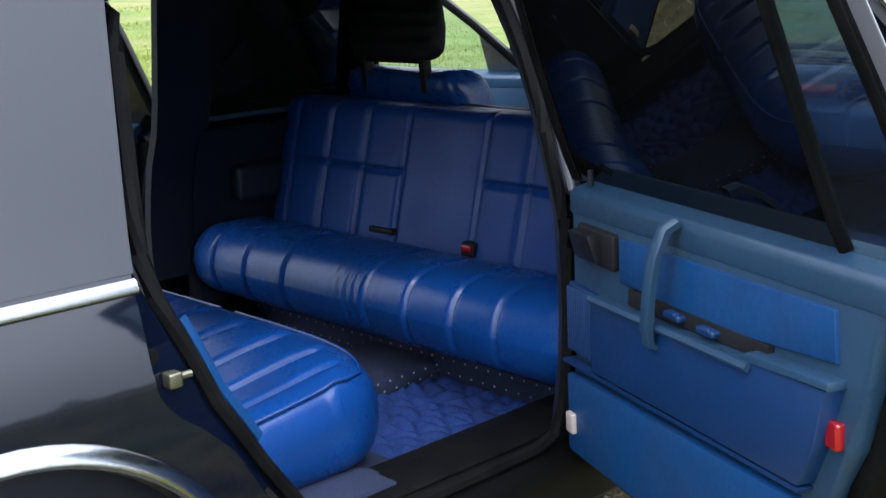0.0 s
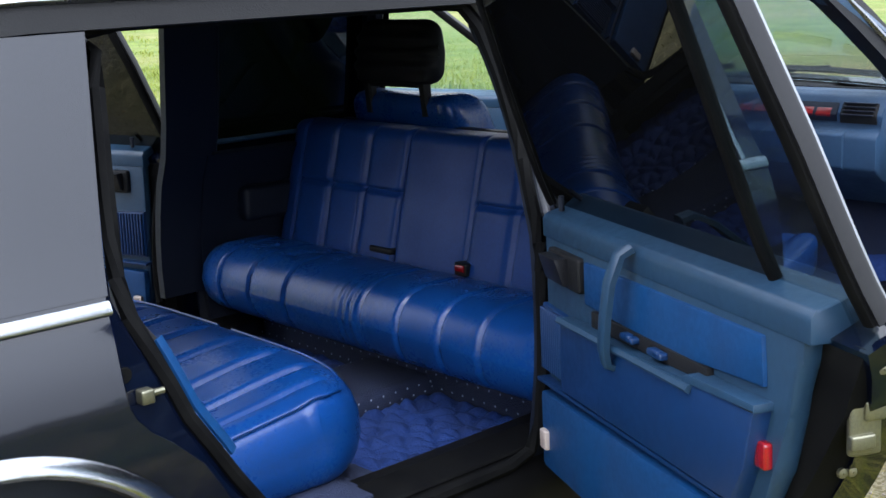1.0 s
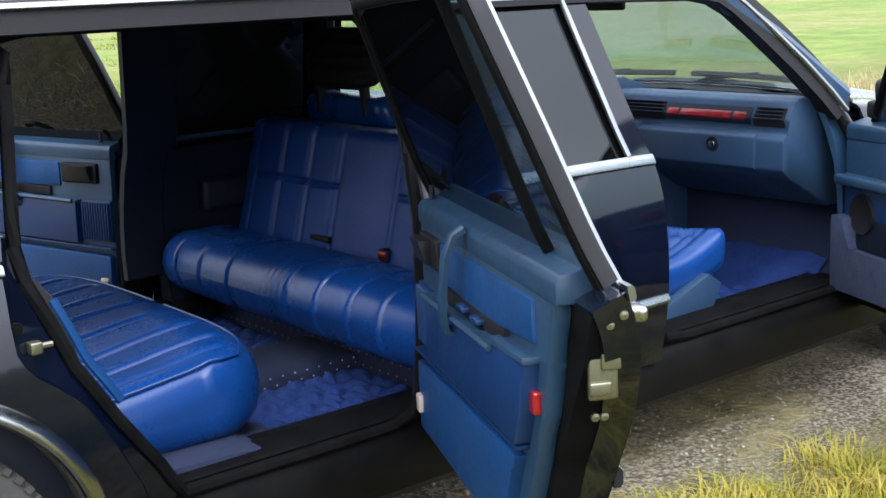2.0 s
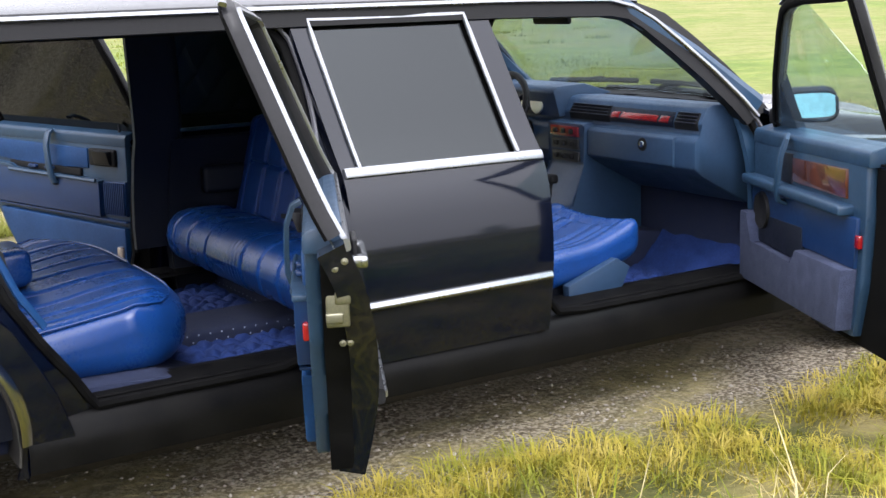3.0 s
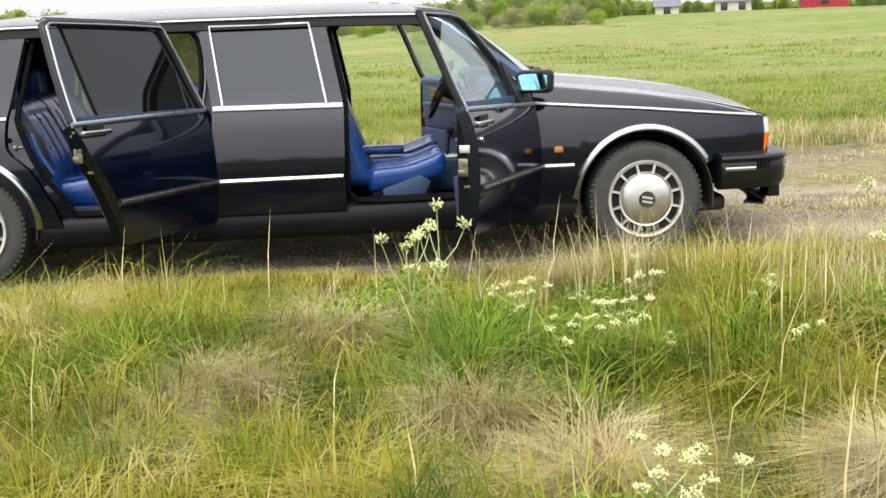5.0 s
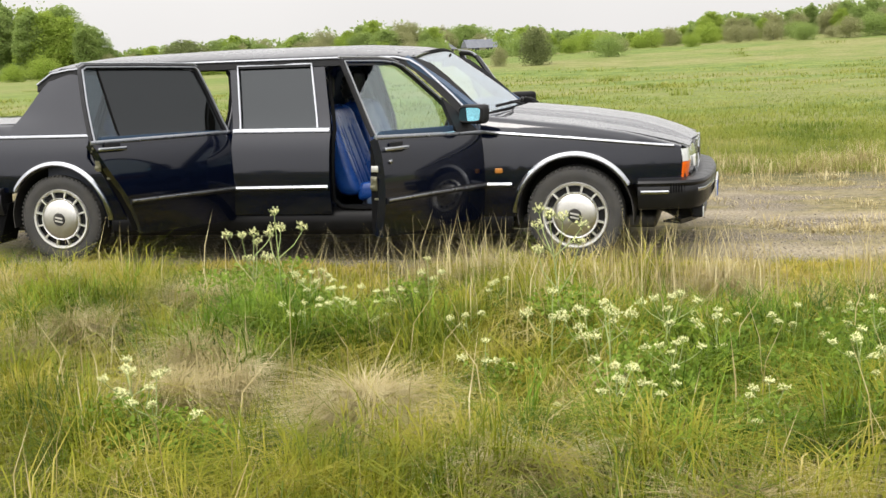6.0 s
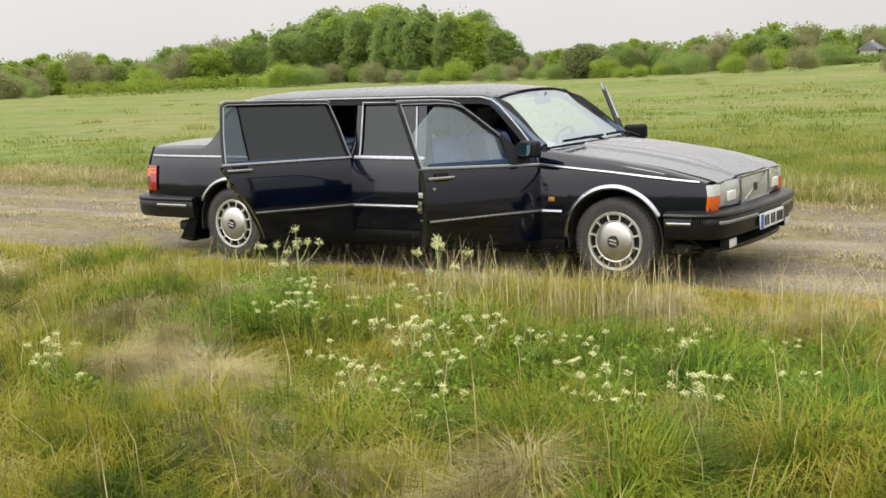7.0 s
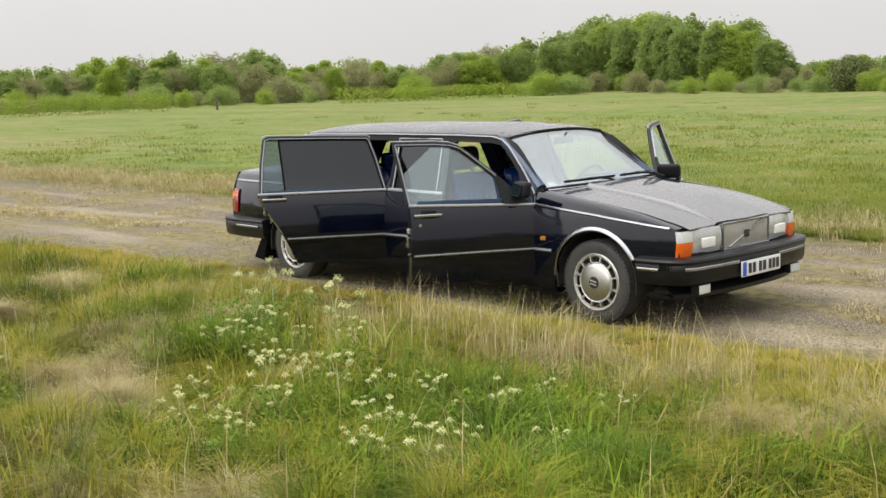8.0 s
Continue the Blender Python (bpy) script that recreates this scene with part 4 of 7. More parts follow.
    rbox(bm, (hx - pm, s * (y + 0.017), hz), ((p1 - p0) / 2, 0.009, 0.012), 0.008, (4, 2, 2))
    rbox(bm, (hx - p0 - 0.025, s * (y + 0.008), hz), (0.022, 0.016, 0.012), 0.006, (2, 2, 2))
    rbox(bm, (hx - p1 + 0.02, s * (y + 0.008), hz), (0.018, 0.016, 0.012), 0.006, (2, 2, 2))
    put("door_handle", bm, CHROME, door, "chrome pull handle")
    bm = BM()
    rbox(bm, (hx - pm + 0.01, s * (y + 0.001), hz + 0.006), (0.055, 0.006, 0.032), 0.005, (3, 2, 3))
    put("handle_recess", bm, BLACK_PLASTIC, door)
    if front:
        bm = BM()
        lathe(bm, [(0.001, s * 0.012), (0.014, s * 0.010), (0.016, 0), (0.016, -0.01 * s)], (hx - 0.945, s * side(hx - 0.945, 0.735), 0.735), 16)
        put("door_lock", bm, CHROME, door)

    # inner face
    if front:
        out = [(0.03, 0.34), (0.03, 0.84), (0.922, 0.865), (0.918, 0.70), (0.895, 0.5), (0.845, 0.34)]
    else:
        out = [(0.085, 0.34), (0.085, 0.86), (0.978, 0.875), (0.970, 0.82), (0.942, 0.74), (0.918, 0.65), (0.868, 0.56), (0.815, 0.46), (0.745, 0.34)]
    bm = BM()
    card_prism(bm, s, hx, out, 0.705, 0.738, 0.012)
    put("door_card", bm, VINYL, door, "blue-grey padded door card")
    bm = BM()
    tail = [(hx - xl(z) - 0.002, z) for z in np.linspace(0.86, 0.31, 12)]
    card_prism(bm, s, hx, [(0.024, 0.31), (0.024, 0.86)] + tail, 0.736, 0.789, 0.003)
    put("door_shell", bm, RUBBER, door)
    bm = BM()
    e = 0.936 if front else 0.992
    b0 = 0.035 if front else 0.082
    sec = [(0.7025, 0.838), (0.7025, 0.874), (0.710, 0.886), (0.770, 0.900), (0.784, 0.902), (0.784, 0.838)]
    prism(bm, [(s * y, z) for y, z in sec], "x", hx - b0, hx - e, 0.005)
    for v in bm.verts:
        v.co.z += 0.012 * (hx - v.co.x)
    put("top_pad", bm, VINYL, door)
    bm = BM()
    k = 0.0 if front else 0.05
    pull = [(0.435 + k if not front else 0.40, 0.885), (0.434 + k, 0.875), (0.43 + k, 0.83), (0.42 + k, 0.77), (0.41 + k, 0.71), (0.405 + k, 0.685), (0.40 + k, 0.672)]
    dy = [0.700, 0.680, 0.664, 0.660, 0.660, 0.666, 0.70]
    bar(bm, [(hx - p + (0.04 if front else 0), s * y, z) for (p, z), y in zip(pull, dy)], (0, -s, 0), 0.028, 0.012)
    put("pull_handle", bm, VINYL, door, "padded pull handle")
    if front:
        bm = BM()
        card_prism(bm, s, hx, [(0.40, 0.745), (0.40, 0.822), (0.80, 0.832), (0.80, 0.745)], 0.697, 0.72, 0.003)
        put("wood_inlay", bm, WOOD, door, "glossy orange burl wood inlay")
        bm = BM()
        card_prism(bm, s, hx, [(0.30, 0.735), (0.30, 0.83), (0.385, 0.832), (0.385, 0.735)], 0.6985, 0.72, 0.003)
        put("handle_bowl", bm, DARK_TRIM, door)
        bm = BM()
        rbox(bm, (hx - 0.44, s * 0.685, 0.716), (0.40, 0.030, 0.016), 0.010, (6, 2, 2))
        put("armrest", bm, VINYL, door)
        bm = BM()
        card_prism(bm, s, hx, [(0.05, 0.55), (0.05, 0.69), (0.885, 0.70), (0.87, 0.55)], 0.692, 0.72, 0.006)
        put("middle_panel", bm, BLUE_VINYL, door)
        bm = BM()
        card_prism(bm, s, hx, [(0.03, 0.36), (0.03, 0.60), (0.10, 0.60), (0.13, 0.50), (0.50, 0.49), (0.52, 0.545), (0.87, 0.55), (0.84, 0.36)], 0.655, 0.72, 0.008)
        put("door_pocket", bm, GREY_CARPET, door, "carpeted map pocket")
        bm = BM()
        card_prism(bm, s, hx, [(0.12, 0.505), (0.12, 0.60), (0.50, 0.61), (0.50, 0.50)], 0.690, 0.70, 0.003)
        put("pocket_opening", bm, DARK_TRIM, door)
        bm = BM()
        lathe(bm, [(0.001, -s * 0.004), (0.055, -s * 0.006), (0.062, -s * 0.010), (0.066, 0), (0.066, 0.02 * s)], (hx - 0.155, s * 0.692, 0.615), 24)
        put("loudspeaker", bm, BLACK_PLASTIC, door, "round black door loudspeaker")
        red_p, red_z, lat_z = 0.888, 0.640, 0.64
    else:
        bm = BM()
        card_prism(bm, s, hx, [(0.29, 0.745), (0.29, 0.825), (0.885, 0.838), (0.89, 0.765), (0.60, 0.742)], 0.6975, 0.72, 0.004)
        put("velour_insert", bm, VELOUR, door, "bright blue velour insert")
        bm = BM()
        card_prism(bm, s, hx, [(0.215, 0.558), (0.215, 0.70), (0.90, 0.735), (0.87, 0.64), (0.84, 0.578)], 0.676, 0.72, 0.006)
        put("middle_panel", bm, BLUE_VINYL, door)
        bm = BM()
        card_prism(bm, s, hx, [(0.212, 0.692), (0.212, 0.704), (0.70, 0.726), (0.72, 0.739), (0.905, 0.748), (0.905, 0.735), (0.73, 0.729), (0.71, 0.717)], 0.673, 0.72, 0.003)
        put("armrest", bm, VINYL, door)
        bm = BM()
        card_prism(bm, s, hx, [(0.33, 0.712), (0.33, 0.742), (0.745, 0.752), (0.745, 0.728)], 0.693, 0.72, 0.002)
        put("switch_panel", bm, BLACK_PLASTIC, door)
        for p in (0.50, 0.60):
            bm = BM()
            rbox(bm, (hx - p, s * 0.688, 0.736), (0.024, 0.010, 0.006), 0.004, (2, 2, 2))
            rbox(bm, (hx - p - 0.006, s * 0.682, 0.741), (0.010, 0.006, 0.004), 0.003, (2, 2, 2))
            put("window_switch", bm, BLUE_VINYL, door)
        bm = BM()
        bar(bm, [(hx - p, s * 0.6735, 0.7015 + 0.030 * (p - 0.22)) for p in np.linspace(0.225, 0.73, 10)], (0, -s, 0.6), 0.014, 0.008)
        put("tray_rail", bm, VINYL, door)
        bm = BM()
        rbox(bm, (hx - 0.205, s * 0.703, 0.794), (0.072, 0.012, 0.034), 0.007, (3, 2, 3))
        put("ashtray", bm, BLACK_PLASTIC, door, "black flip-open ashtray")
        bm = BM()
        card_prism(bm, s, hx, [(0.148, 0.770), (0.150, 0.822), (0.232, 0.822), (0.236, 0.768)], 0.680, 0.692, 0.004)
        for v in bm.verts:
            v.co.y -= s * 0.30 * (v.co.z - 0.766) * (v.co.y * s < 0.686)
        put("ashtray_lid", bm, SATIN_BLACK, door)
        bm = BM()
        card_prism(bm, s, hx, [(0.088, 0.565), (0.088, 0.705), (0.205, 0.70), (0.205, 0.565)], 0.695, 0.72, 0.004)
        put("loudspeaker", bm, BLUE_VINYL, door)
        bm = BM()
        for k in range(11):
            rbox(bm, (hx - 0.096 - 0.0102 * k, s * 0.692, 0.634), (0.0028, 0.006, 0.064), 0.0025, (2, 2, 2))
        ob = put("grille_ribs", bm, BLUE_VINYL, door)
        ob["kind"] = "stuff"
        bm = BM()
        card_prism(bm, s, hx, [(0.082, 0.541), (0.082, 0.549), (0.84, 0.574), (0.835, 0.566)], 0.680, 0.72, 0.002)
        put("card_ridge", bm, BLUE_VINYL, door)
        bm = BM()
        card_prism(bm, s, hx, [(0.092, 0.36), (0.092, 0.522), (0.82, 0.550), (0.80, 0.52), (0.76, 0.44), (0.72, 0.36)], 0.682, 0.72, 0.010)
        put("lower_insert", bm, VELOUR, door, "bright blue velour lower panel")
        bm = BM()
        rbox(bm, (hx - 0.118, s * 0.680, 0.425), (0.015, 0.008, 0.021), 0.005, (2, 2, 2))
        put("courtesy_lamp", bm, LAMP_WHITE, door, "small cream courtesy lamp")
        bm = BM()
        tube(bm, [(hx - 0.13, s * 0.725, 0.895), (hx - 0.13, s * 0.725, 0.925)], 0.006, 8)
        put("lock_button", bm, DARK_TRIM, door)
        red_p, red_z, lat_z = 0.888, 0.675, 0.775
    bm = BM()
    rbox(bm, (hx - red_p, s * 0.700, red_z - 0.008), (0.014, 0.008, 0.020), 0.005, (2, 2, 2))
    put("red_door_lamp", bm, RED, door, "red door warning lamp")
    # latch, screws and hinge strap on the door's end
    z = lat_z - 0.03
    ex = xl(z)
    bm = BM()
    rbox(bm, (ex - 0.005, s * 0.767, z), (0.006, 0.024, 0.042), 0.005, (2, 2, 3))
    rbox(bm, (ex - 0.010, s * 0.778, z + 0.020), (0.007, 0.016, 0.014), 0.004, (2, 2, 2))
    rbox(bm, (ex - 0.010, s * 0.760, z - 0.022), (0.007, 0.018, 0.011), 0.004, (2, 2, 2))
    put("latch", bm, STEEL, door, "plated steel door latch")
    for dz, ry in ((0.085, 0.765), (0.10, 0.785), (-0.09, 0.775), (-0.09, 0.79)):
        bm = BM()
        lathe(bm, [(0.001, -0.006), (0.007, -0.005), (0.008, 0.0)], (xl(z + dz) - 0.002, s * ry, z + dz), 10, axis="x")
        put("screw", bm, STEEL, door)
    if front:
        bm = BM()
        rbox(bm, (ex - 0.004, s * 0.775, z + 0.085), (0.004, 0.026, 0.018), 0.003, (2, 2, 2))
        put("plate_label", bm, ALLOY, door)
        # wing mirror
        bm = BM()
        cx, cy, cz = hx - 0.145, 0.850, 0.968
        rbox(bm, (cx, s * cy, cz), (0.038, 0.098, 0.060), 0.030, (3, 5, 4), lambda x, y, z: (x * (1.0 - 0.25 * abs(y) / 0.1) + (0.02 if x > 0 else 0) + 0.16 * z, y, z))
        rbox(bm, (cx + 0.020, s * 0.765, cz - 0.035), (0.032, 0.035, 0.028), 0.015, (2, 3, 2))
        put("wing_mirror", bm, BLACK_PLASTIC, door, "black wing mirror")
        bm = BM()
        ring = []
        for k in range(24):
            a = 2 * math.pi * k / 24
            cu, cv = math.cos(a), math.sin(a)
            ring.append((0.086 * math.copysign(abs(cu) ** 0.45, cu), 0.047 * math.copysign(abs(cv) ** 0.45, cv)))
        tube(bm, [(cx - 0.040 + 0.16 * v, s * (cy + u), cz + v) for u, v in ring], 0.007, 6, closed=True)
        put("mirror_rim", bm, BLACK_PLASTIC, door)
        bm = BM()
        bm.faces.new([bm.verts.new((cx - 0.043 + 0.16 * v, s * (cy + u), cz + v)) for u, v in ring])
        q = bmesh.ops.extrude_face_region(bm, geom=list(bm.faces))
        for v in q["geom"]:
            if isinstance(v, bmesh.types.BMVert):
                v.co.x += 0.006
        put("mirror_glass", bm, MIRROR, door, "blue-tinted mirror glass")
    # check strap and weather strip
    bm = BM()
    P0 = Vector((hx + 0.0, s * 0.76, 0.58))
    tube(bm, [P0, P0 + Vector((-0.08, s * 0.05, 0))], 0.010, 6)
    part("check_strap", bm, DARK_METAL, door)
    return door


QUARTER = glass("smoked_glass", (0.42, 0.50, 0.53), ior=0.05, haze=0.01)
for s, fa, ra in ((-1, 65.0, 64.7), (1, 64.0, 65.0)):
    car_door(True, s, fa, 0.8)
    car_door(False, s, ra, 1.3)


# rubber seals round the openings
def seal(points, s):
    bm = BM()
    tube(bm, [(x, s * (side(x, z) - 0.045), z) for x, z in points], 0.014, 7, closed=True)
    return bm


def seal_lip(points, s):
    """Satin outer lip of a seal, a little wider than its ring."""
    mx, mz = sum(p[0] for p in points) / len(points), sum(p[1] for p in points) / len(points)
    bm = BM()
    wide = [(x + 0.024 * (x - mx) / math.hypot(x - mx, z - mz), z + 0.024 * (z - mz) / math.hypot(x - mx, z - mz)) for x, z in points]
    bar(bm, [(x, s * (side(x, z) - 0.034), z) for x, z in wide if z > 0.42 and (z > 1.22 or x > mx)], (0, s, 0.1), 0.012, 0.010)
    return bm


post_edge = smooth_fn([0.30, 0.46, 0.60, 0.75, 0.88, 1.0, 1.15, 1.325], [-2.440, -2.440, -2.432, -2.418, -2.388, -2.362, -2.362, -2.395])
for s in (-1, 1):
    rear_open = [(dogleg(z) + 0.01, z) for z in np.linspace(0.385, 1.26, 16)] + [(-3.27, 1.292)] + [(x, 1.305) for x in np.linspace(-3.2, -2.5, 6)] + [(post_edge(1.3) - 0.025, 1.298)] + [(post_edge(z), z) for z in np.linspace(1.25, 0.43, 16)] + [(-2.462, 0.378), (-2.52, 0.36)] + [(x, 0.358) for x in np.linspace(-2.66, -3.05, 5)]
    ring = part("door_seal", seal(rear_open, s), RUBBER, car, "black rubber door seal")
    part("seal_lip", seal_lip(rear_open, s), SEAL_LIP, ring)
    front_open = [(mid_r(z) + 0.012, z) for z in np.linspace(0.42, 1.27, 12)] + [(-1.63, 1.315)] + [(x, 1.325) for x in np.linspace(-1.55, -1.2, 5)] + [(-1.09, 1.295), (-0.98, 1.21), (-0.86, 1.11), (-0.75, 1.00), (-0.67, 0.91), (-0.645, 0.84), (-0.64, 0.6), (-0.64, 0.44), (-0.66, 0.385), (-0.72, 0.36), (-1.1, 0.358), (-1.45, 0.358), (-1.56, 0.37)]
    ring = part("door_seal", seal(front_open, s), RUBBER, car, "black rubber door seal")
    part("seal_lip", seal_lip(front_open[:-4], s), SEAL_LIP, ring)
    # posts behind the seals
    bm = BM()
    skin(bm, s, lambda z: mid_l(z) + 0.004, lambda z: mid_r(z) - 0.004, const(0.24), lambda x: belt(x) - 0.01, 8, 8, 0.02, off=-0.09)
    part("inner_side_panel", bm, DARK_TRIM, car, "dark navy inner side trim")
    for xf in (lambda z: mid_l(z) + 0.03, lambda z: mid_r(z) - 0.05):
        bm = BM()
        tube(bm, [(xf(z), s * (side(xf(z), z) - 0.06), z) for z in np.linspace(0.28, 1.345, 12)], 0.034, 8)
        part("inner_post", bm, DARK_TRIM, car)
    bm = BM()
    if s > 0:
        skin(bm, s, lambda z: mid_l(z) - 0.135, lambda z: mid_l(z) + 0.02, const(0.45), const(1.325), 4, 10, 0.03, off=-0.075)
    else:
        skin(bm, s, post_edge, lambda z: mid_l(z) + 0.02, const(0.33), const(1.325), 4, 14, 0.02, off=-0.052)
    part("post_pad", bm, DARK_TRIM, car, "dark padded cover of the centre post")
    bm = BM()
    rbox(bm, (-1.98, s * 0.715, 0.70), (0.20, 0.03, 0.055), 0.02, (4, 2, 3))
    part("elbow_rest", bm, DARK_TRIM, car)
    bm = BM()
    skin(bm, s, const(-0.70), const(-0.60), const(0.22), const(0.95), 3, 8, 0.02, off=-0.07)
    part("front_kick_panel", bm, VINYL, car)
    # striker on the rear post
    bm = BM()
    rbox(bm, (-3.335, s * 0.805, 0.735), (0.012, 0.012, 0.012), 0.004, (2, 2, 2))
    tube(bm, [(-3.335, s * 0.80, 0.735), (-3.30, s * 0.80, 0.735)], 0.006, 8)
    part("striker", bm, STEEL, car)
    bm = BM()
    lathe(bm, [(0.001, s * 0.002), (0.012, s * 0.002), (0.014, 0)], (-3.365, s * 0.80, 0.775), 12)
    part("post_grommet", bm, RUBBER, car)


# ---- interior ----
def groove(v, lines, w=0.010):
    return max((math.exp(-((v - l) / w) ** 2) for l in lines), default=0.0)


# floor, tunnel and carpets
bm = BM()
rbox(bm, (-1.95, 0, 0.262), (1.45, 0.70, 0.018), 0.01, (6, 3, 2))
part("floor_carpet", bm, CARPET, car, "dark blue floor carpet")
bm = BM()
rbox(bm, (-2.42, 0, 0.285), (0.40, 0.14, 0.045), 0.03, (4, 3, 2))
part("tunnel_cover", bm, CARPET, car)
bm = BM()
rbox(bm, (-2.10, 0, 0.33), (0.07, 0.66, 0.10), 0.012, (2, 8, 3))
riser = part("bench_riser", bm, CARPET, car, "carpeted riser with small white dots")
bm = BM()
for i, y in enumerate(np.arange(-0.64, 0.65, 0.040)):
    for j, z in enumerate(np.arange(0.265, 0.43, 0.036)):
        p = Vector((-2.1715, y + (0.020 if j % 2 else 0), z))
        ring = [bm.verts.new(p + Vector((0, 0.0032 * math.cos(a), 0.0032 * math.sin(a)))) for a in np.linspace(0, 2 * math.pi, 7)[:-1]]
        bm.faces.new(ring)
for y0 in (-0.145, 0.145):
    for i, x in enumerate(np.arange(-2.80, -2.18, 0.040)):
        for j, z in enumerate((0.295, 0.318)):
            p = Vector((x + (0.02 if j else 0), y0 * 1.004, z))
            ring = [bm.verts.new(p + Vector((0.0032 * math.cos(a), 0, 0.0032 * math.sin(a)))) for a in np.linspace(0, 2 * math.pi, 7)[:-1]]
            bm.faces.new(ring)
dots = part("carpet_dots", bm, DOT, riser, normals=False)
dots["kind"] = "stuff"
bm = BM()
rbox(bm, (-2.178, 0.36, 0.39), (0.006, 0.085, 0.026), 0.004, (2, 3, 2))
part("heater_vent", bm, BLACK_PLASTIC, car, "black heater outlet")
bm = BM()
rbox(bm, (-2.18, -0.50, 0.395), (0.012, 0.09, 0.032), 0.006, (2, 3, 2))
part("seat_latch", bm, BLACK_PLASTIC, car)


def quilted_mat(name, x0, x1, y0, y1, z, cells, seed, label):
    r = np.random.default_rng(seed)
    k = int(cells ** 0.5)
    cx = np.array([(i + 0.5 + r.uniform(-0.3, 0.3)) / k for i in range(k) for j in range(k)])
    cy = np.array([(j + 0.5 + (0.5 if i % 2 else 0) + r.uniform(-0.25, 0.25)) / k for i in range(k) for j in range(k)])
    n, m = 80, 80
    P = np.zeros((n, m, 3))
    for i in range(n):
        for j in range(m):
            u, v = i / (n - 1), j / (m - 1)
            d = np.sort((((u - cx) * (x1 - x0)) ** 2 + ((v - cy) * (y1 - y0) * 0.55) ** 2) ** 0.5)
            edge = min(1.0, (d[1] - d[0]) / 0.028)
            rim = min(1.0, min(u, 1 - u, v, 1 - v) / 0.02)
            P[i, j] = (x0 + (x1 - x0) * u, y0 + (y1 - y0) * v, z + 0.020 * (edge ** 0.55) * rim)
    bm = BM()
    sheet(bm, P, 0.008, flip=bool(np.cross(P[1, 0] - P[0, 0], P[0, 1] - P[0, 0])[2] < 0))
    return part(name, bm, QUILT, car, label, angle=80)


quilted_mat("floor_mat", -2.82, -2.18, -0.66, -0.16, 0.286, 110, 3, "bright blue quilted floor mat")
quilted_mat("floor_mat", -2.82, -2.18, 0.16, 0.66, 0.286, 110, 4, "bright blue quilted floor mat")
quilted_mat("floor_mat", -1.02, -0.56, -0.64, -0.16, 0.286, 90, 5, "bright blue quilted floor mat")
quilted_mat("floor_mat", -1.02, -0.56, 0.16, 0.64, 0.286, 90, 6, "bright blue quilted floor mat")
for s in (-1, 1):
    bm = BM()
    prism(bm, [(-3.12, 0.27), (-2.61, 0.27), (-2.64, 0.300), (-2.74, 0.34), (-2.84, 0.38), (-3.12, 0.39)], "y", s * 0.40, s * 0.715, 0.012)
    part("sill_carpet", bm, CARPET, car, "worn dark blue carpet by the seat")

# rear-facing bench: roll cushion and backrest
SEAMS = [-0.69, -0.515, -0.375, -0.22, -0.07, 0.265, 0.44, 0.595, 0.715]


def roll_shape(x, y, z):
    g = groove(y, SEAMS, 0.006) * 0.010
    wr = 0.0022 * math.sin(y * 210 + x * 30) * math.exp(-((y + 0.02) / 0.07) ** 2)
    k = 1 - (g + wr * 0.7) / 0.12
    return (x * k, y, z * k)


bm = BM()
rbox(bm, (-2.198, 0, 0.500), (0.155, 0.762, 0.104), 0.102, (4, 220, 3), roll_shape)
bench = part("bench_seat", bm, LEATHER, car, "folding rear-facing bench in royal blue leather", angle=70)


def bench_back(x, y, z):
    a = abs(y)
    g = 0.014 * groove(a, [0.148], 0.006) + 0.012 * groove(a, [0.64], 0.006)
    if 0.15 < a < 0.63:
        g += 0.013 * groove(a, [0.32, 0.48], 0.006) + 0.013 * groove(z, [0.040], 0.007)
        cell = abs(math.sin((a - 0.15) / 0.163 * math.pi))
        puff = 0.011 * min(1.0, 2.2 * cell) ** 0.5
    else:
        puff = 0.004
    xx = x - (puff - g if x < 0 else 0)
    return (xx + 0.26 * z, y, z)


bm = BM()
rbox(bm, (-1.955, 0, 0.725), (0.055, 0.715, 0.215), 0.030, (3, 260, 76), bench_back)
part("backrest", bm, BACK_LEATHER, bench, "blue leather backrest with stitched pads", angle=70)
bm = BM()
rbox(bm, (-2.050, -0.155, 0.600), (0.018, 0.024, 0.018), 0.006, (2, 2, 2))
buckle = part("belt_buckle", bm, BLACK_PLASTIC, bench, "black belt buckle with a red button")
bm = BM()
rbox(bm, (-2.064, -0.155, 0.604), (0.008, 0.018, 0.009), 0.003, (2, 2, 2))
part("buckle_button", bm, RED, bench)
bm = BM()
rbox(bm, (-2.04, 0.19, 0.605), (0.02, 0.05, 0.008), 0.004, (2, 2, 2))
part("belt_tongue", bm, BLACK_PLASTIC, bench)
bm = BM()
rbox(bm, (-1.85, 0, 0.60), (0.02, 0.69, 0.33), 0.01, (2, 6, 4), lambda x, y, z: (x + 0.22 * z, y, z))
part("bench_back_panel", bm, DARK_TRIM, car)

# rear seat
PLEATS = [0.0, 0.145, 0.29, 0.43]


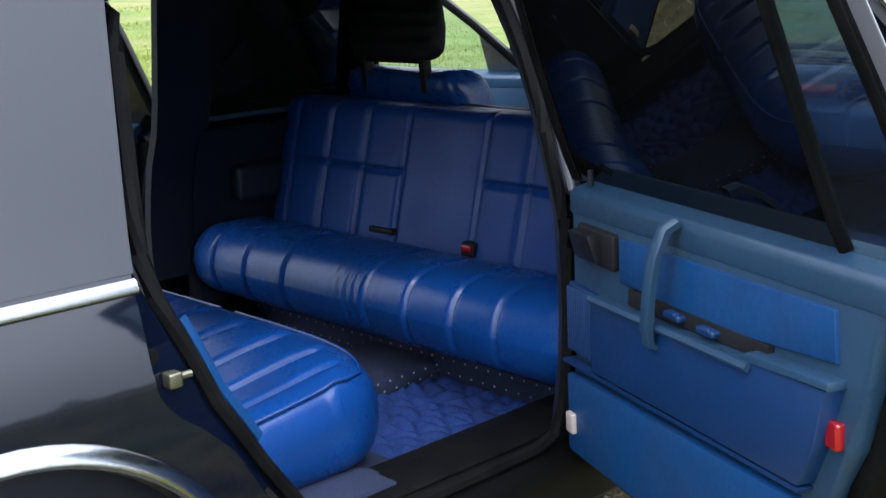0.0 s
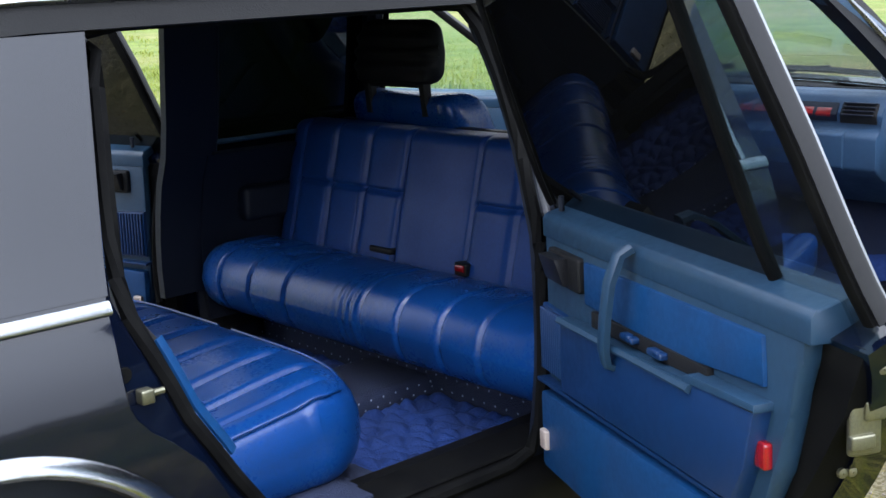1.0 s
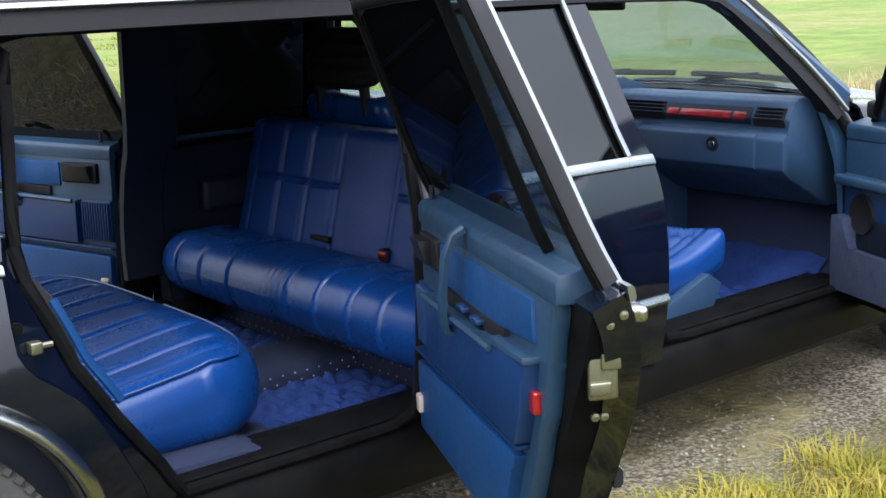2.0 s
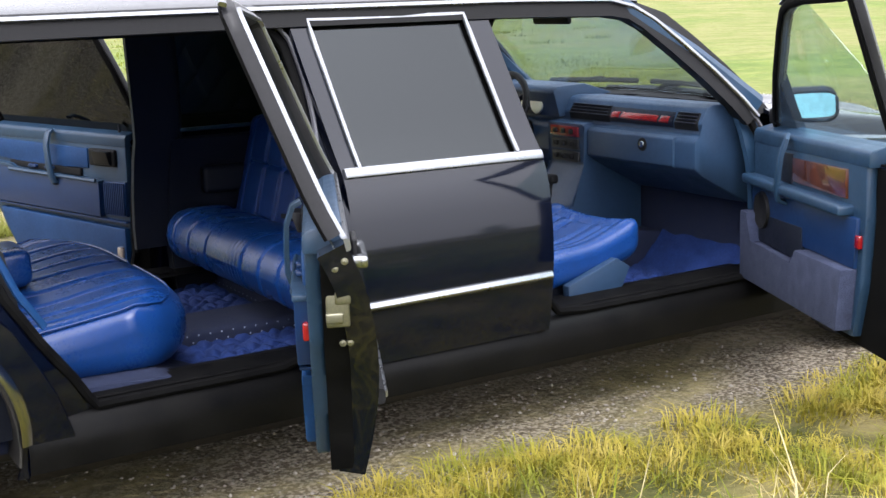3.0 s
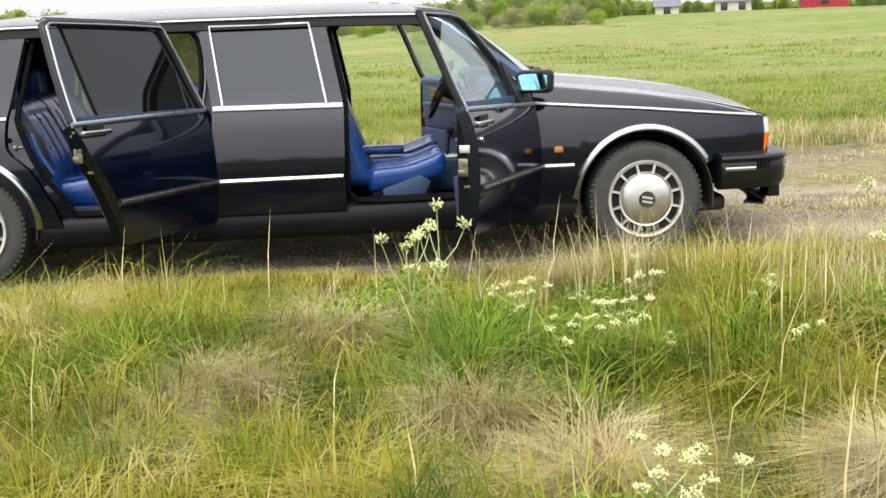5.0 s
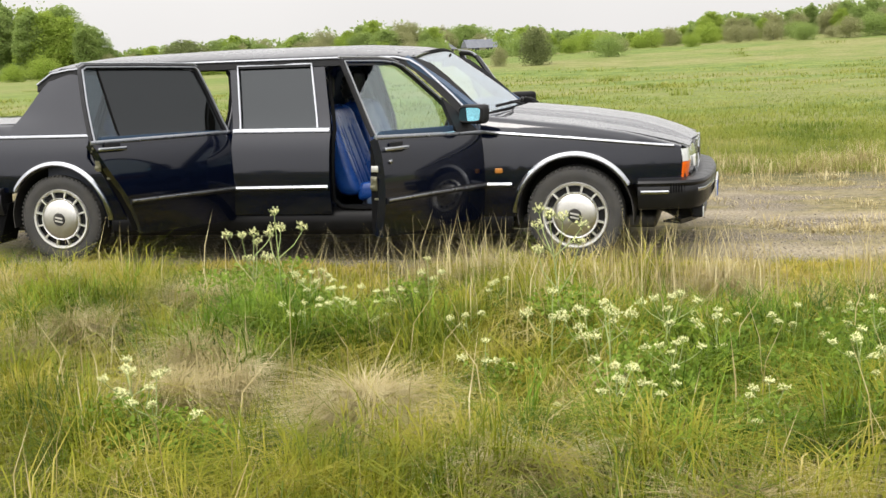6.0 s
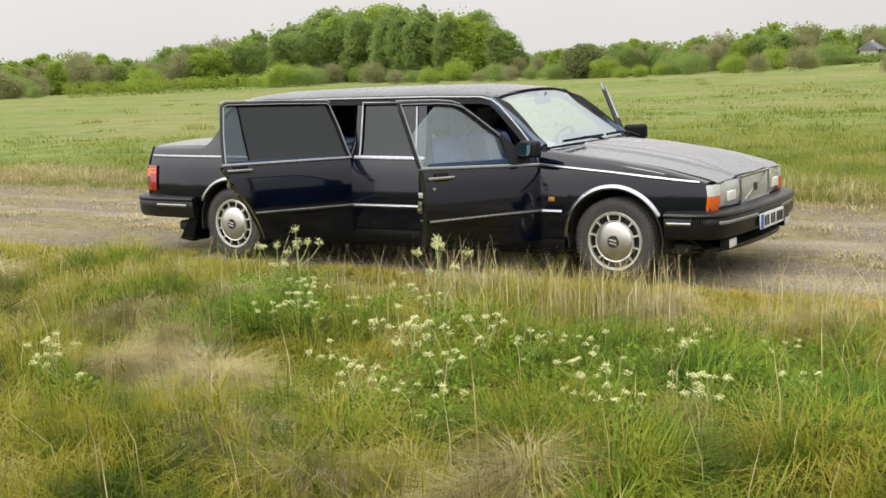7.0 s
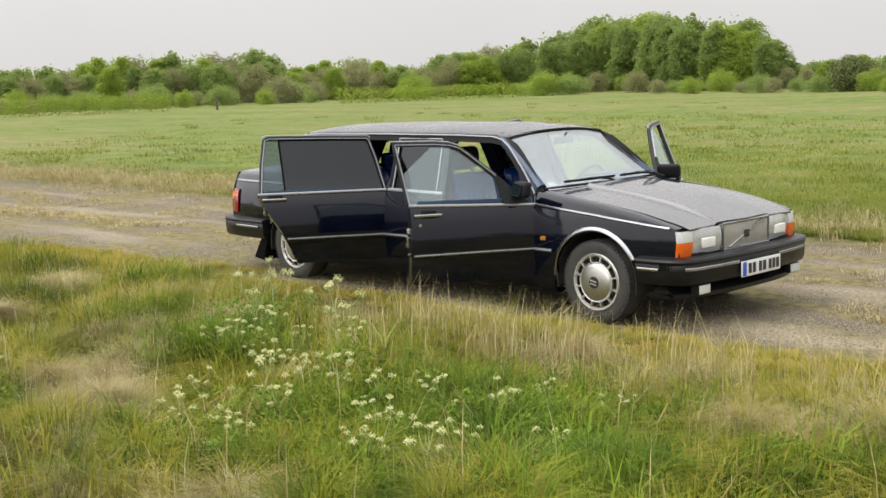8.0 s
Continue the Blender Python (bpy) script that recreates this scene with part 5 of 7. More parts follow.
def cushion_shape(x, y, z):
    a = abs(y)
    if z > 0:
        inner = max(0.0, min(1.0, (0.27 - x) / 0.04))
        g = 0.020 * groove(a, PLEATS, 0.012) * inner + 0.012 * groove(a, [0.535], 0.010) * inner
        dip = -0.020 * math.exp(-((a - 0.28) / 0.25) ** 2) * math.exp(-((x + 0.05) / 0.22) ** 2)
        z = z - g + dip + 0.12 * x - 0.035 * (x / 0.33) ** 4
    if x > 0.1:
        x += (0.030 * math.cos(z / 0.1 * 1.2)) * min(1.0, (x - 0.1) / 0.12) - 0.13 * (a / 0.62) ** 5 * min(1.0, (x - 0.1) / 0.15)
    return (x, y, z)


bm = BM()
rbox(bm, (-3.01, 0, 0.462), (0.325, 0.640, 0.092), 0.070, (44, 200, 5), cushion_shape)
rear_seat = part("rear_seat", bm, LEATHER, car, "pleated blue leather rear seat", angle=70)
for s in (-1, 1):
    bm = BM()
    tube(bm, [Vector(cushion_shape(x, s * 0.612, 0.084)) + Vector((-3.01, 0, 0.464)) for x in np.linspace(-0.26, 0.27, 12)] + [Vector(cushion_shape(0.297, y, 0.080)) + Vector((-3.01, 0, 0.464)) for y in s * np.linspace(0.585, 0.03, 14)], 0.0034, 6)
    part("piping", bm, LEATHER, rear_seat)


def back_shape(x, y, z):
    a = abs(y)
    if x > 0:
        inner = 1 if -0.16 < z < 0.18 else 0
        g = 0.014 * groove(a, PLEATS, 0.009) * inner + 0.012 * groove(z, [-0.165, 0.185], 0.009) * (1 if 0.12 < a < 0.57 else 0) + 0.014 * groove(a, [0.125], 0.010)
        x = x - g + 0.02 * math.cos(z / 0.25 * 1.4)
    return (x - 0.42 * z, y, z)


bm = BM()
rbox(bm, (-3.33, 0, 0.70), (0.085, 0.66, 0.27), 0.055, (4, 100, 40), back_shape)
part("backrest", bm, LEATHER, rear_seat, "pleated blue leather backrest", angle=70)
bm = BM()
rbox(bm, (-3.20, 0, 0.600), (0.17, 0.115, 0.060), 0.035, (8, 6, 4), lambda x, y, z: (x, y, z + 0.05 * x))
part("armrest", bm, LEATHER, rear_seat, "folded-down centre armrest")
for y0 in (-0.34, 0.34):
    bm = BM()
    rbox(bm, (-3.50, y0, 1.03), (0.05, 0.135, 0.085), 0.04, (4, 8, 5))
    part("headrest", bm, LEATHER, rear_seat)
for s in (-1, 1):
    bm = BM()
    bar(bm, [(-3.50, s * 0.60, 1.28), (-3.37, s * 0.655, 0.95), (-3.295, s * 0.68, 0.835), (-3.24, s * 0.68, 0.76), (-3.22, s * 0.675, 0.66), (-3.21, s * 0.66, 0.55)], (0.4, s * 0.6, 0.4), 0.048, 0.003)
    part("seat_belt", bm, STRAP, car, "black seat belt")
    bm = BM()
    bar(bm, [(dogleg(z) + 0.050, s * (side(-3.2, z) - 0.090), z) for z in np.linspace(0.58, 0.80, 10)], (0.5, s * 0.8, 0.2), 0.022, 0.006)
    part("post_trim", bm, VELOUR, car, "bright blue post trim")
# rear bulkhead, shelf and inner quarter trim
bm = BM()
rbox(bm, (-3.78, 0, 0.93), (0.24, 0.62, 0.015), 0.01, (2, 4, 2))
part("parcel_shelf", bm, DARK_TRIM, car)
bm = BM()
rbox(bm, (-3.66, 0, 0.60), (0.02, 0.68, 0.33), 0.01, (2, 4, 2))
part("rear_bulkhead", bm, DARK_TRIM, car)
for s in (-1, 1):
    bm = BM()
    P = np.zeros((5, 8, 3))
    for i in range(5):
        for j in range(8):
            z = 0.30 + 1.03 * j / 7
            b = dogleg(z) - 0.03
            x = b + (-3.72 - b) * i / 4
            P[i, j] = (x, s * (side(-3.5, z) - 0.075), z)
    sheet(bm, P, 0.01)
    part("inner_quarter_trim", bm, DARK_TRIM, car)


# front seats
def front_seat(y0, driver):
    def cush(x, y, z):
        a = abs(y)
        if z > 0:
            g = 0.012 * groove(a, [0.06, 0.125], 0.008) * (1 if -0.2 < x < 0.15 else 0) + 0.012 * groove(x, [0.16], 0.008) * (1 if a < 0.17 else 0) + 0.010 * groove(a, [0.175], 0.008)
            z = z - g + 0.028 * (a / 0.25) ** 2 - 0.016 * math.exp(-(x / 0.12) ** 2) + 0.02 * x
        return (x, y, z + 0.15 * x + 0.02 * max(0.0, x / 0.2) ** 3)
    bm = BM()
    rbox(bm, (-1.29, y0, 0.466), (0.222, 0.258, 0.058), 0.050, (26, 40, 4), cush)
    seat = part("front_seat", bm, LEATHER, car, "blue leather front seat", angle=70)

    def back(x, y, z):
        a = abs(y)
        if x > 0:
            x = x - 0.012 * groove(a, [0.06, 0.125], 0.008) * (1 if z < 0.15 else 0) + 0.03 * (a / 0.25) ** 2
        taper = 1 - 0.12 * max(0, z) / 0.27
        return (x - 0.34 * z, y * taper, z)
    bm = BM()
    rbox(bm, (-1.665, y0, 0.722), (0.075, 0.275, 0.302), 0.06, (4, 34, 20), back)
    part("backrest", bm, LEATHER, seat, "blue leather backrest", angle=70)
    hx, hz = -1.80, 1.10
    bm = BM()
    rbox(bm, (hx, y0, hz + 0.045), (0.048, 0.180, 0.095), 0.044, (3, 8, 14), lambda x, y, z: (x - 0.007 * math.cos(z * 150) * (1 if x < 0 else 0) + 0.1 * z, y * (1 - 0.15 * max(0, z) / 0.09), z))
    part("headrest", bm, BLACK_PLASTIC, seat, "black ribbed headrest", angle=60)
    bm = BM()
    for sy in (-1, 1):
        bar(bm, [(hx - 0.01, y0 + sy * 0.125, hz + 0.01), (hx - 0.012, y0 + sy * 0.128, hz - 0.06), (hx - 0.005, y0 + sy * 0.130, hz - 0.14)], (-1, 0, 0), 0.035, 0.02)
    bar(bm, [(hx - 0.012, y0 - 0.12, hz - 0.035), (hx - 0.012, y0 + 0.12, hz - 0.035)], (-1, 0, 0), 0.05, 0.02)
    part("headrest_frame", bm, BLACK_PLASTIC, seat)
    for sy in (-1, 1):
        bm = BM()
        prism(bm, [(-1.425, 0.405), (-1.214, 0.475), (-1.157, 0.438), (-1.209, 0.340), (-1.42, 0.335)], "y", y0 + sy * 0.255, y0 + sy * 0.292, 0.008)
        part("seat_side_cover", bm, DASH, seat, "blue-grey plastic seat side cover")
    bm = BM()
    rbox(bm, (-1.32, y0, 0.355), (0.17, 0.21, 0.085), 0.02, (3, 3, 2))
    part("seat_base", bm, DARK_TRIM, seat)
    return seat


front_seat(-0.37, False)
front_seat(0.37, True)
bm = BM()
rbox(bm, (-1.30, 0.02, 0.40), (0.20, 0.075, 0.12), 0.02, (3, 3, 3))
part("centre_console", bm, DASH, car)
bm = BM()
rbox(bm, (-1.42, 0.0, 0.56), (0.14, 0.05, 0.026), 0.02, (3, 3, 2))
part("centre_armrest", bm, LEATHER, car)

# dashboard
bm = BM()
outline = [(-0.50, 0.93), (-0.66, 0.962), (-0.78, 0.968), (-0.815, 0.958), (-0.845, 0.905), (-0.838, 0.868), (-0.855, 0.858), (-0.872, 0.84), (-0.872, 0.745), (-0.83, 0.715), (-0.62, 0.60), (-0.52, 0.60)]
prism(bm, outline, "y", -0.67, 0.67, 0.008)
dash = part("dashboard", bm, DASH, car, "blue-grey padded dashboard", angle=50)
bm = BM()
prism(bm, [(-0.86, 0.858), (-0.882, 0.846), (-0.882, 0.748), (-0.86, 0.735)], "y", -0.565, -0.07, 0.006)
part("glovebox_lid", bm, DASH, dash)
bm = BM()
lathe(bm, [(0.001, -0.002), (0.024, -0.002), (0.027, 0.002), (0.027, 0.01)], (-0.882, -0.40, 0.815), 20, axis="x")
part("lock_surround", bm, BLACK_PLASTIC, dash)
bm = BM()
lathe(bm, [(0.001, -0.009), (0.012, -0.008), (0.014, -0.003), (0.014, 0.01)], (-0.882, -0.40, 0.815), 20, axis="x")
part("glovebox_lock", bm, CHROME, dash)
for y0, y1 in ((-0.60, -0.33), (-0.28, -0.06), (0.02, 0.55)):
    bm = BM()
    rbox(bm, (-0.62, (y0 + y1) / 2, 0.9585), (0.012, (y1 - y0) / 2, 0.004), 0.003, (2, 3, 2))
    part("defroster_slot", bm, BLACK_PLASTIC, dash)
for nm, y0, y1, m in (("dash_vent", -0.165, 0.085, BLACK_PLASTIC), ("dash_vent", -0.655, -0.535, BLACK_PLASTIC)):
    bm = BM()
    prism(bm, [(-0.820, 0.948), (-0.849, 0.903), (-0.843, 0.878), (-0.80, 0.90)], "y", y0, y1, 0.002)
    bm.verts.ensure_lookup_table()
    ob = part(nm, bm, m, dash, "red lacquered inlay" if m is DASH_RED else "black air vent")
bm = BM()
prism(bm, [(-0.822, 0.944), (-0.8505, 0.903), (-0.845, 0.882), (-0.80, 0.90)], "y", -0.525, -0.168, 0.002)
part("trim_bezel", bm, DARK_TRIM, dash)
for nm, y0, y1 in (("wood_strip", -0.505, -0.455), ("wood_strip", -0.445, -0.235), ("wood_strip", -0.225, -0.178)):
    bm = BM()
    prism(bm, [(-0.838, 0.922), (-0.852, 0.903), (-0.849, 0.896), (-0.80, 0.90)], "y", y0, y1, 0.002)
    part(nm, bm, DASH_RED, dash, "red lacquered inlay")
for y0, y1 in ((-0.165, 0.085), (-0.655, -0.535)):
    for k in range(4):
        bm = BM()
        t = k / 3
        rbox(bm, (-0.828 - 0.022 * t, (y0 + y1) / 2, 0.938 - 0.033 * t), (0.008, (y1 - y0) / 2 - 0.008, 0.002), 0.0015, (2, 2, 2))
        part("vent_slat", bm, DARK_TRIM, dash)
bm = BM()
prism(bm, [(-0.60, 0.965), (-0.74, 1.01), (-0.88, 1.005), (-0.90, 0.985), (-0.87, 0.88), (-0.66, 0.9)], "y", 0.12, 0.60, 0.010)
part("instrument_hood", bm, DASH, dash)
bm = BM()
prism(bm, [(-0.87, 0.985), (-0.893, 0.975), (-0.868, 0.885), (-0.85, 0.885)], "y", 0.16, 0.56, 0.004)
part("instrument_panel", bm, BLACK_PLASTIC, dash)
for y0, r in ((0.26, 0.042), (0.36, 0.042), (0.46, 0.042)):
    bm = BM()
    lathe(bm, [(0.001, -0.003), (r, -0.003), (r + 0.004, 0.002)], (-0.884, y0, 0.932), 24, axis="x")
    part("gauge", bm, ALLOY, dash)
bm = BM()
prism(bm, [(-0.70, 0.88), (-0.90, 0.868), (-0.885, 0.70), (-0.96, 0.545), (-0.96, 0.30), (-0.60, 0.30), (-0.60, 0.6)], "y", -0.065, 0.165, 0.010)
stack = part("centre_fascia", bm, DASH, dash)
for z0, z1, m, y0, y1 in ((0.815, 0.855, DASH_RED, -0.04, 0.14), (0.765, 0.805, INK, -0.035, 0.135), (0.715, 0.755, INK, -0.035, 0.135)):
    bm = BM()
    xa = -0.905 if z0 > 0.7 else -0.9
    prism(bm, [(xa + 0.03, z0), (xa + 0.006 * 0 - (0.0 if z0 > 0.8 else -0.006), z0), (xa - 0.0 + (0.0 if z0 > 0.8 else 0.004), z1), (xa + 0.03, z1)], "y", y0, y1, 0.002)
    part("console_insert", bm, m, stack)
    for y in (0.0, 0.05, 0.10):
        bm = BM()
        rbox(bm, (xa - 0.002, y, (z0 + z1) / 2), (0.006, 0.011, 0.009), 0.004, (2, 2, 2))
        part("switch", bm, BLACK_PLASTIC, stack)
bm = BM()
rbox(bm, (-1.02, 0.01, 0.50), (0.085, 0.055, 0.012), 0.008, (2, 2, 2))
part("gear_gate", bm, ALLOY, car)
bm = BM()
tube(bm, [(-1.02, 0.01, 0.50), (-1.01, 0.01, 0.58), (-1.0, 0.01, 0.64)], 0.008, 8)
rbox(bm, (-0.998, 0.01, 0.655), (0.02, 0.026, 0.018), 0.012, (2, 2, 2))
part("gear_lever", bm, BLACK_PLASTIC, car)
bm = BM()
rbox(bm, (-1.02, 0.01, 0.40), (0.12, 0.08, 0.10), 0.02, (2, 2, 2))
part("gear_console", bm, DASH, car)
# footwell and bulkhead
bm = BM()
prism(bm, [(-0.42, 0.24), (-0.70, 0.26), (-0.56, 0.40), (-0.50, 0.62), (-0.42, 0.62)], "y", -0.69, 0.69, 0.01)
part("footwell", bm, CARPET, car)
for hand in (-1, 1):
    r = np.random.default_rng(60 + hand)
    P = np.array([[Vector((-0.72 + 0.155 * u - 0.006, hand * (0.16 + 0.48 * v), 0.272 + 0.145 * u + 0.008 * math.sin(19 * v + 5 * u) * math.sin(11 * u + 3 * v) + r.uniform(0, 0.003))) for v in np.linspace(0, 1, 24)] for u in np.linspace(0, 1, 14)])
    bm = BM()
    sheet(bm, P, 0.007, flip=bool(np.cross(P[1, 0] - P[0, 0], P[0, 1] - P[0, 0])[2] < 0))
    part("toe_mat", bm, QUILT, car, "bright blue mat turned up at the footwell's end", angle=80)
bm = BM()
prism(bm, [(-0.95, 0.26), (-0.60, 0.26), (-0.56, 0.42), (-0.70, 0.44), (-0.90, 0.36)], "y", -0.16, 0.16, 0.03)
part("front_tunnel", bm, CARPET, car)
# steering wheel
C = Vector((-1.025, 0.345, 0.885))
axis = Vector((-0.90, 0, 0.42)).normalized()
u = Vector((0, 1, 0))
v = axis.cross(u).normalized()
bm = BM()
tube(bm, [C + (u * math.cos(a) + v * math.sin(a)) * 0.182 for a in np.linspace(0, 2 * math.pi, 41)[:-1]], 0.0145, 10, closed=True)
wheel_ob = part("steering_wheel", bm, BLACK_PLASTIC, car, "black four-spoke steering wheel")
bm = BM()
rbox(bm, (0, 0, 0), (0.062, 0.045, 0.022), 0.018, (3, 3, 2))
bm.transform(Matrix.Translation(C) @ Matrix((u, v, axis)).transposed().to_4x4())
part("horn_pad", bm, BLACK_PLASTIC, wheel_ob)
for a in (20, 160, 215, 325):
    bm = BM()
    e = C + (u * math.cos(radians(a)) + v * math.sin(radians(a))) * 0.175
    tube(bm, [C.lerp(e, 0.2), e], 0.012, 8)
    part("spoke", bm, BLACK_PLASTIC, wheel_ob)
bm = BM()
tube(bm, [C - axis * 0.02, C - axis * 0.22], [0.035, 0.045], 10)
part("steering_column", bm, BLACK_PLASTIC, wheel_ob)
bm = BM()
tube(bm, [C - axis * 0.07 + u * 0.03, C - axis * 0.06 - u * 0.15 + v * 0.01], [0.007, 0.009], 8)
part("stalk", bm, BLACK_PLASTIC, wheel_ob)
# rear-view mirror
bm = BM()
rbox(bm, (-0.99, 0.0, 1.285), (0.012, 0.115, 0.030), 0.011, (2, 4, 3))
tube(bm, [(-0.985, 0, 1.30), (-0.955, 0, 1.345)], 0.008, 6)
part("interior_mirror", bm, BLACK_PLASTIC, car)
for s in (-1, 1):
    bm = BM()
    rbox(bm, (-1.13, s * 0.33, 1.345), (0.075, 0.19, 0.010), 0.008, (2, 4, 2), lambda x, y, z: (x, y, z - 0.25 * x))
    part("sun_visor", bm, HEADLINER, car)

# wipers and inspection sticker
for y0, y1 in ((-0.52, 0.02), (0.10, 0.60)):
    bm = BM()
    path = [ws(y / 0.695, 0.045) + Vector((0.012, 0, 0.018)) for y in np.linspace(y0, y1, 8)]
    bar(bm, path, (0.6, 0, 0.8), 0.012, 0.016)
    blade = part("wiper", bm, BLACK_PLASTIC, car, "black wiper")
    bm = BM()
    base = Vector((-0.45, y1 + 0.04, 0.955))
    tube(bm, [base, base + Vector((-0.02, -0.12, 0.035)), path[3] + Vector((0.01, 0, 0.015))], [0.010, 0.009, 0.006], 8)
    part("wiper_arm", bm, BLACK_PLASTIC, blade)
bm = BM()
P = np.array([[ws(u, v) + Vector((-0.012, 0, -0.012)) for v in (0.07, 0.10, 0.13)] for u in (-0.90, -0.85, -0.80)])
sheet(bm, P, 0.001)
part("windscreen_sticker", bm, WHITE_STICKER, car)


# ---- ground ----
def mesh_of(name, verts, quads=None, tris=None):
    """A mesh from arrays."""
    me = bpy.data.meshes.new(name)
    q = np.zeros((0, 4), int) if quads is None else np.asarray(quads)
    t = np.zeros((0, 3), int) if tris is None else np.asarray(tris)
    me.vertices.add(len(verts))
    me.vertices.foreach_set("co", np.asarray(verts, np.float32).ravel())
    loops = np.concatenate([q.ravel(), t.ravel()]).astype(np.int32)
    me.loops.add(len(loops))
    me.loops.foreach_set("vertex_index", loops)
    starts = np.concatenate([np.arange(len(q)) * 4, len(q) * 4 + np.arange(len(t)) * 3]).astype(np.int32)
    me.polygons.add(len(q) + len(t))
    me.polygons.foreach_set("loop_start", starts)
    me.update(calc_edges=True)
    me.validate()
    return me


rng = np.random.default_rng(7)


def lumps(x, y):
    """Soft lie of the land, in metres, on arrays."""
    v = 0.5 * np.sin(x * 0.9 + 1.3 * np.sin(y * 0.7)) + 0.5 * np.sin(y * 1.3 + 1.7 * np.sin(x * 0.5 + 1)) + 0.35 * np.sin(x * 2.3 + y * 1.9) + 0.3 * np.sin(3.1 * y - 1.7 * x + 2)
    return v / 1.65


def ground_z(x, y):
    """Height of the ground: flat track, low verge towards the camera, level meadow beyond."""
    x, y = np.asarray(x, float), np.asarray(y, float)
    edge = -0.98 + 0.10 * np.sin(x * 1.1) + 0.06 * np.sin(x * 2.7 + 1)
    verge = np.clip((edge - y) / 0.9, 0, 1)
    verge = verge * verge * (3 - 2 * verge)
    far = np.clip((y - 4.2) / 2.5, 0, 1)
    hump = np.clip((edge - y - 0.9) / 1.2, 0, 1) * np.clip(lumps(x * 1.9 + 2, y * 1.9 + 1), -0.3, 1)
    z = verge * (0.035 + 0.035 * lumps(x, y)) + 0.085 * hump + far * (0.03 + 0.04 * lumps(x * 0.5, y * 0.5))
    def step(v, a, b):
        k = np.clip((v - a) / (b - a), 0, 1)
        return k * k * (3 - 2 * k)
    z = z + 1.4 * step(x, -45, 25) * step(y, 25, 75)
    rut = np.exp(-((y + 0.60) / 0.25) ** 2) + np.exp(-((y - 0.78) / 0.28) ** 2) + 0.8 * np.exp(-((y - 2.6) / 0.3) ** 2)
    return z - 0.008 * rut * (1 - verge) * (1 - far)


def spaced(lo, hi, near, far_step, c):
    """Coordinates that are close together near c."""
    out, v, step = [c], c, near
    while v < hi:
        v += step
        step = near if abs(v - c) < 7 else step * 1.13
        out.append(v)
    v, step = c, near
    while v > lo:
        v -= step
        step = near if abs(v - c) < 7 else step * 1.13
        out.insert(0, v)
    return np.array(out)


gx, gy = spaced(-2600, 2600, 0.12, 1, -1.0), spaced(-2600, 2600, 0.09, 1, -1.0)
X, Y = np.meshgrid(gx, gy, indexing="ij")
Z = ground_z(X, Y)
nx, ny = X.shape
idx = np.arange(nx * ny).reshape(nx, ny)
quads = np.stack([idx[:-1, :-1], idx[1:, :-1], idx[1:, 1:], idx[:-1, 1:]], -1).reshape(-1, 4)


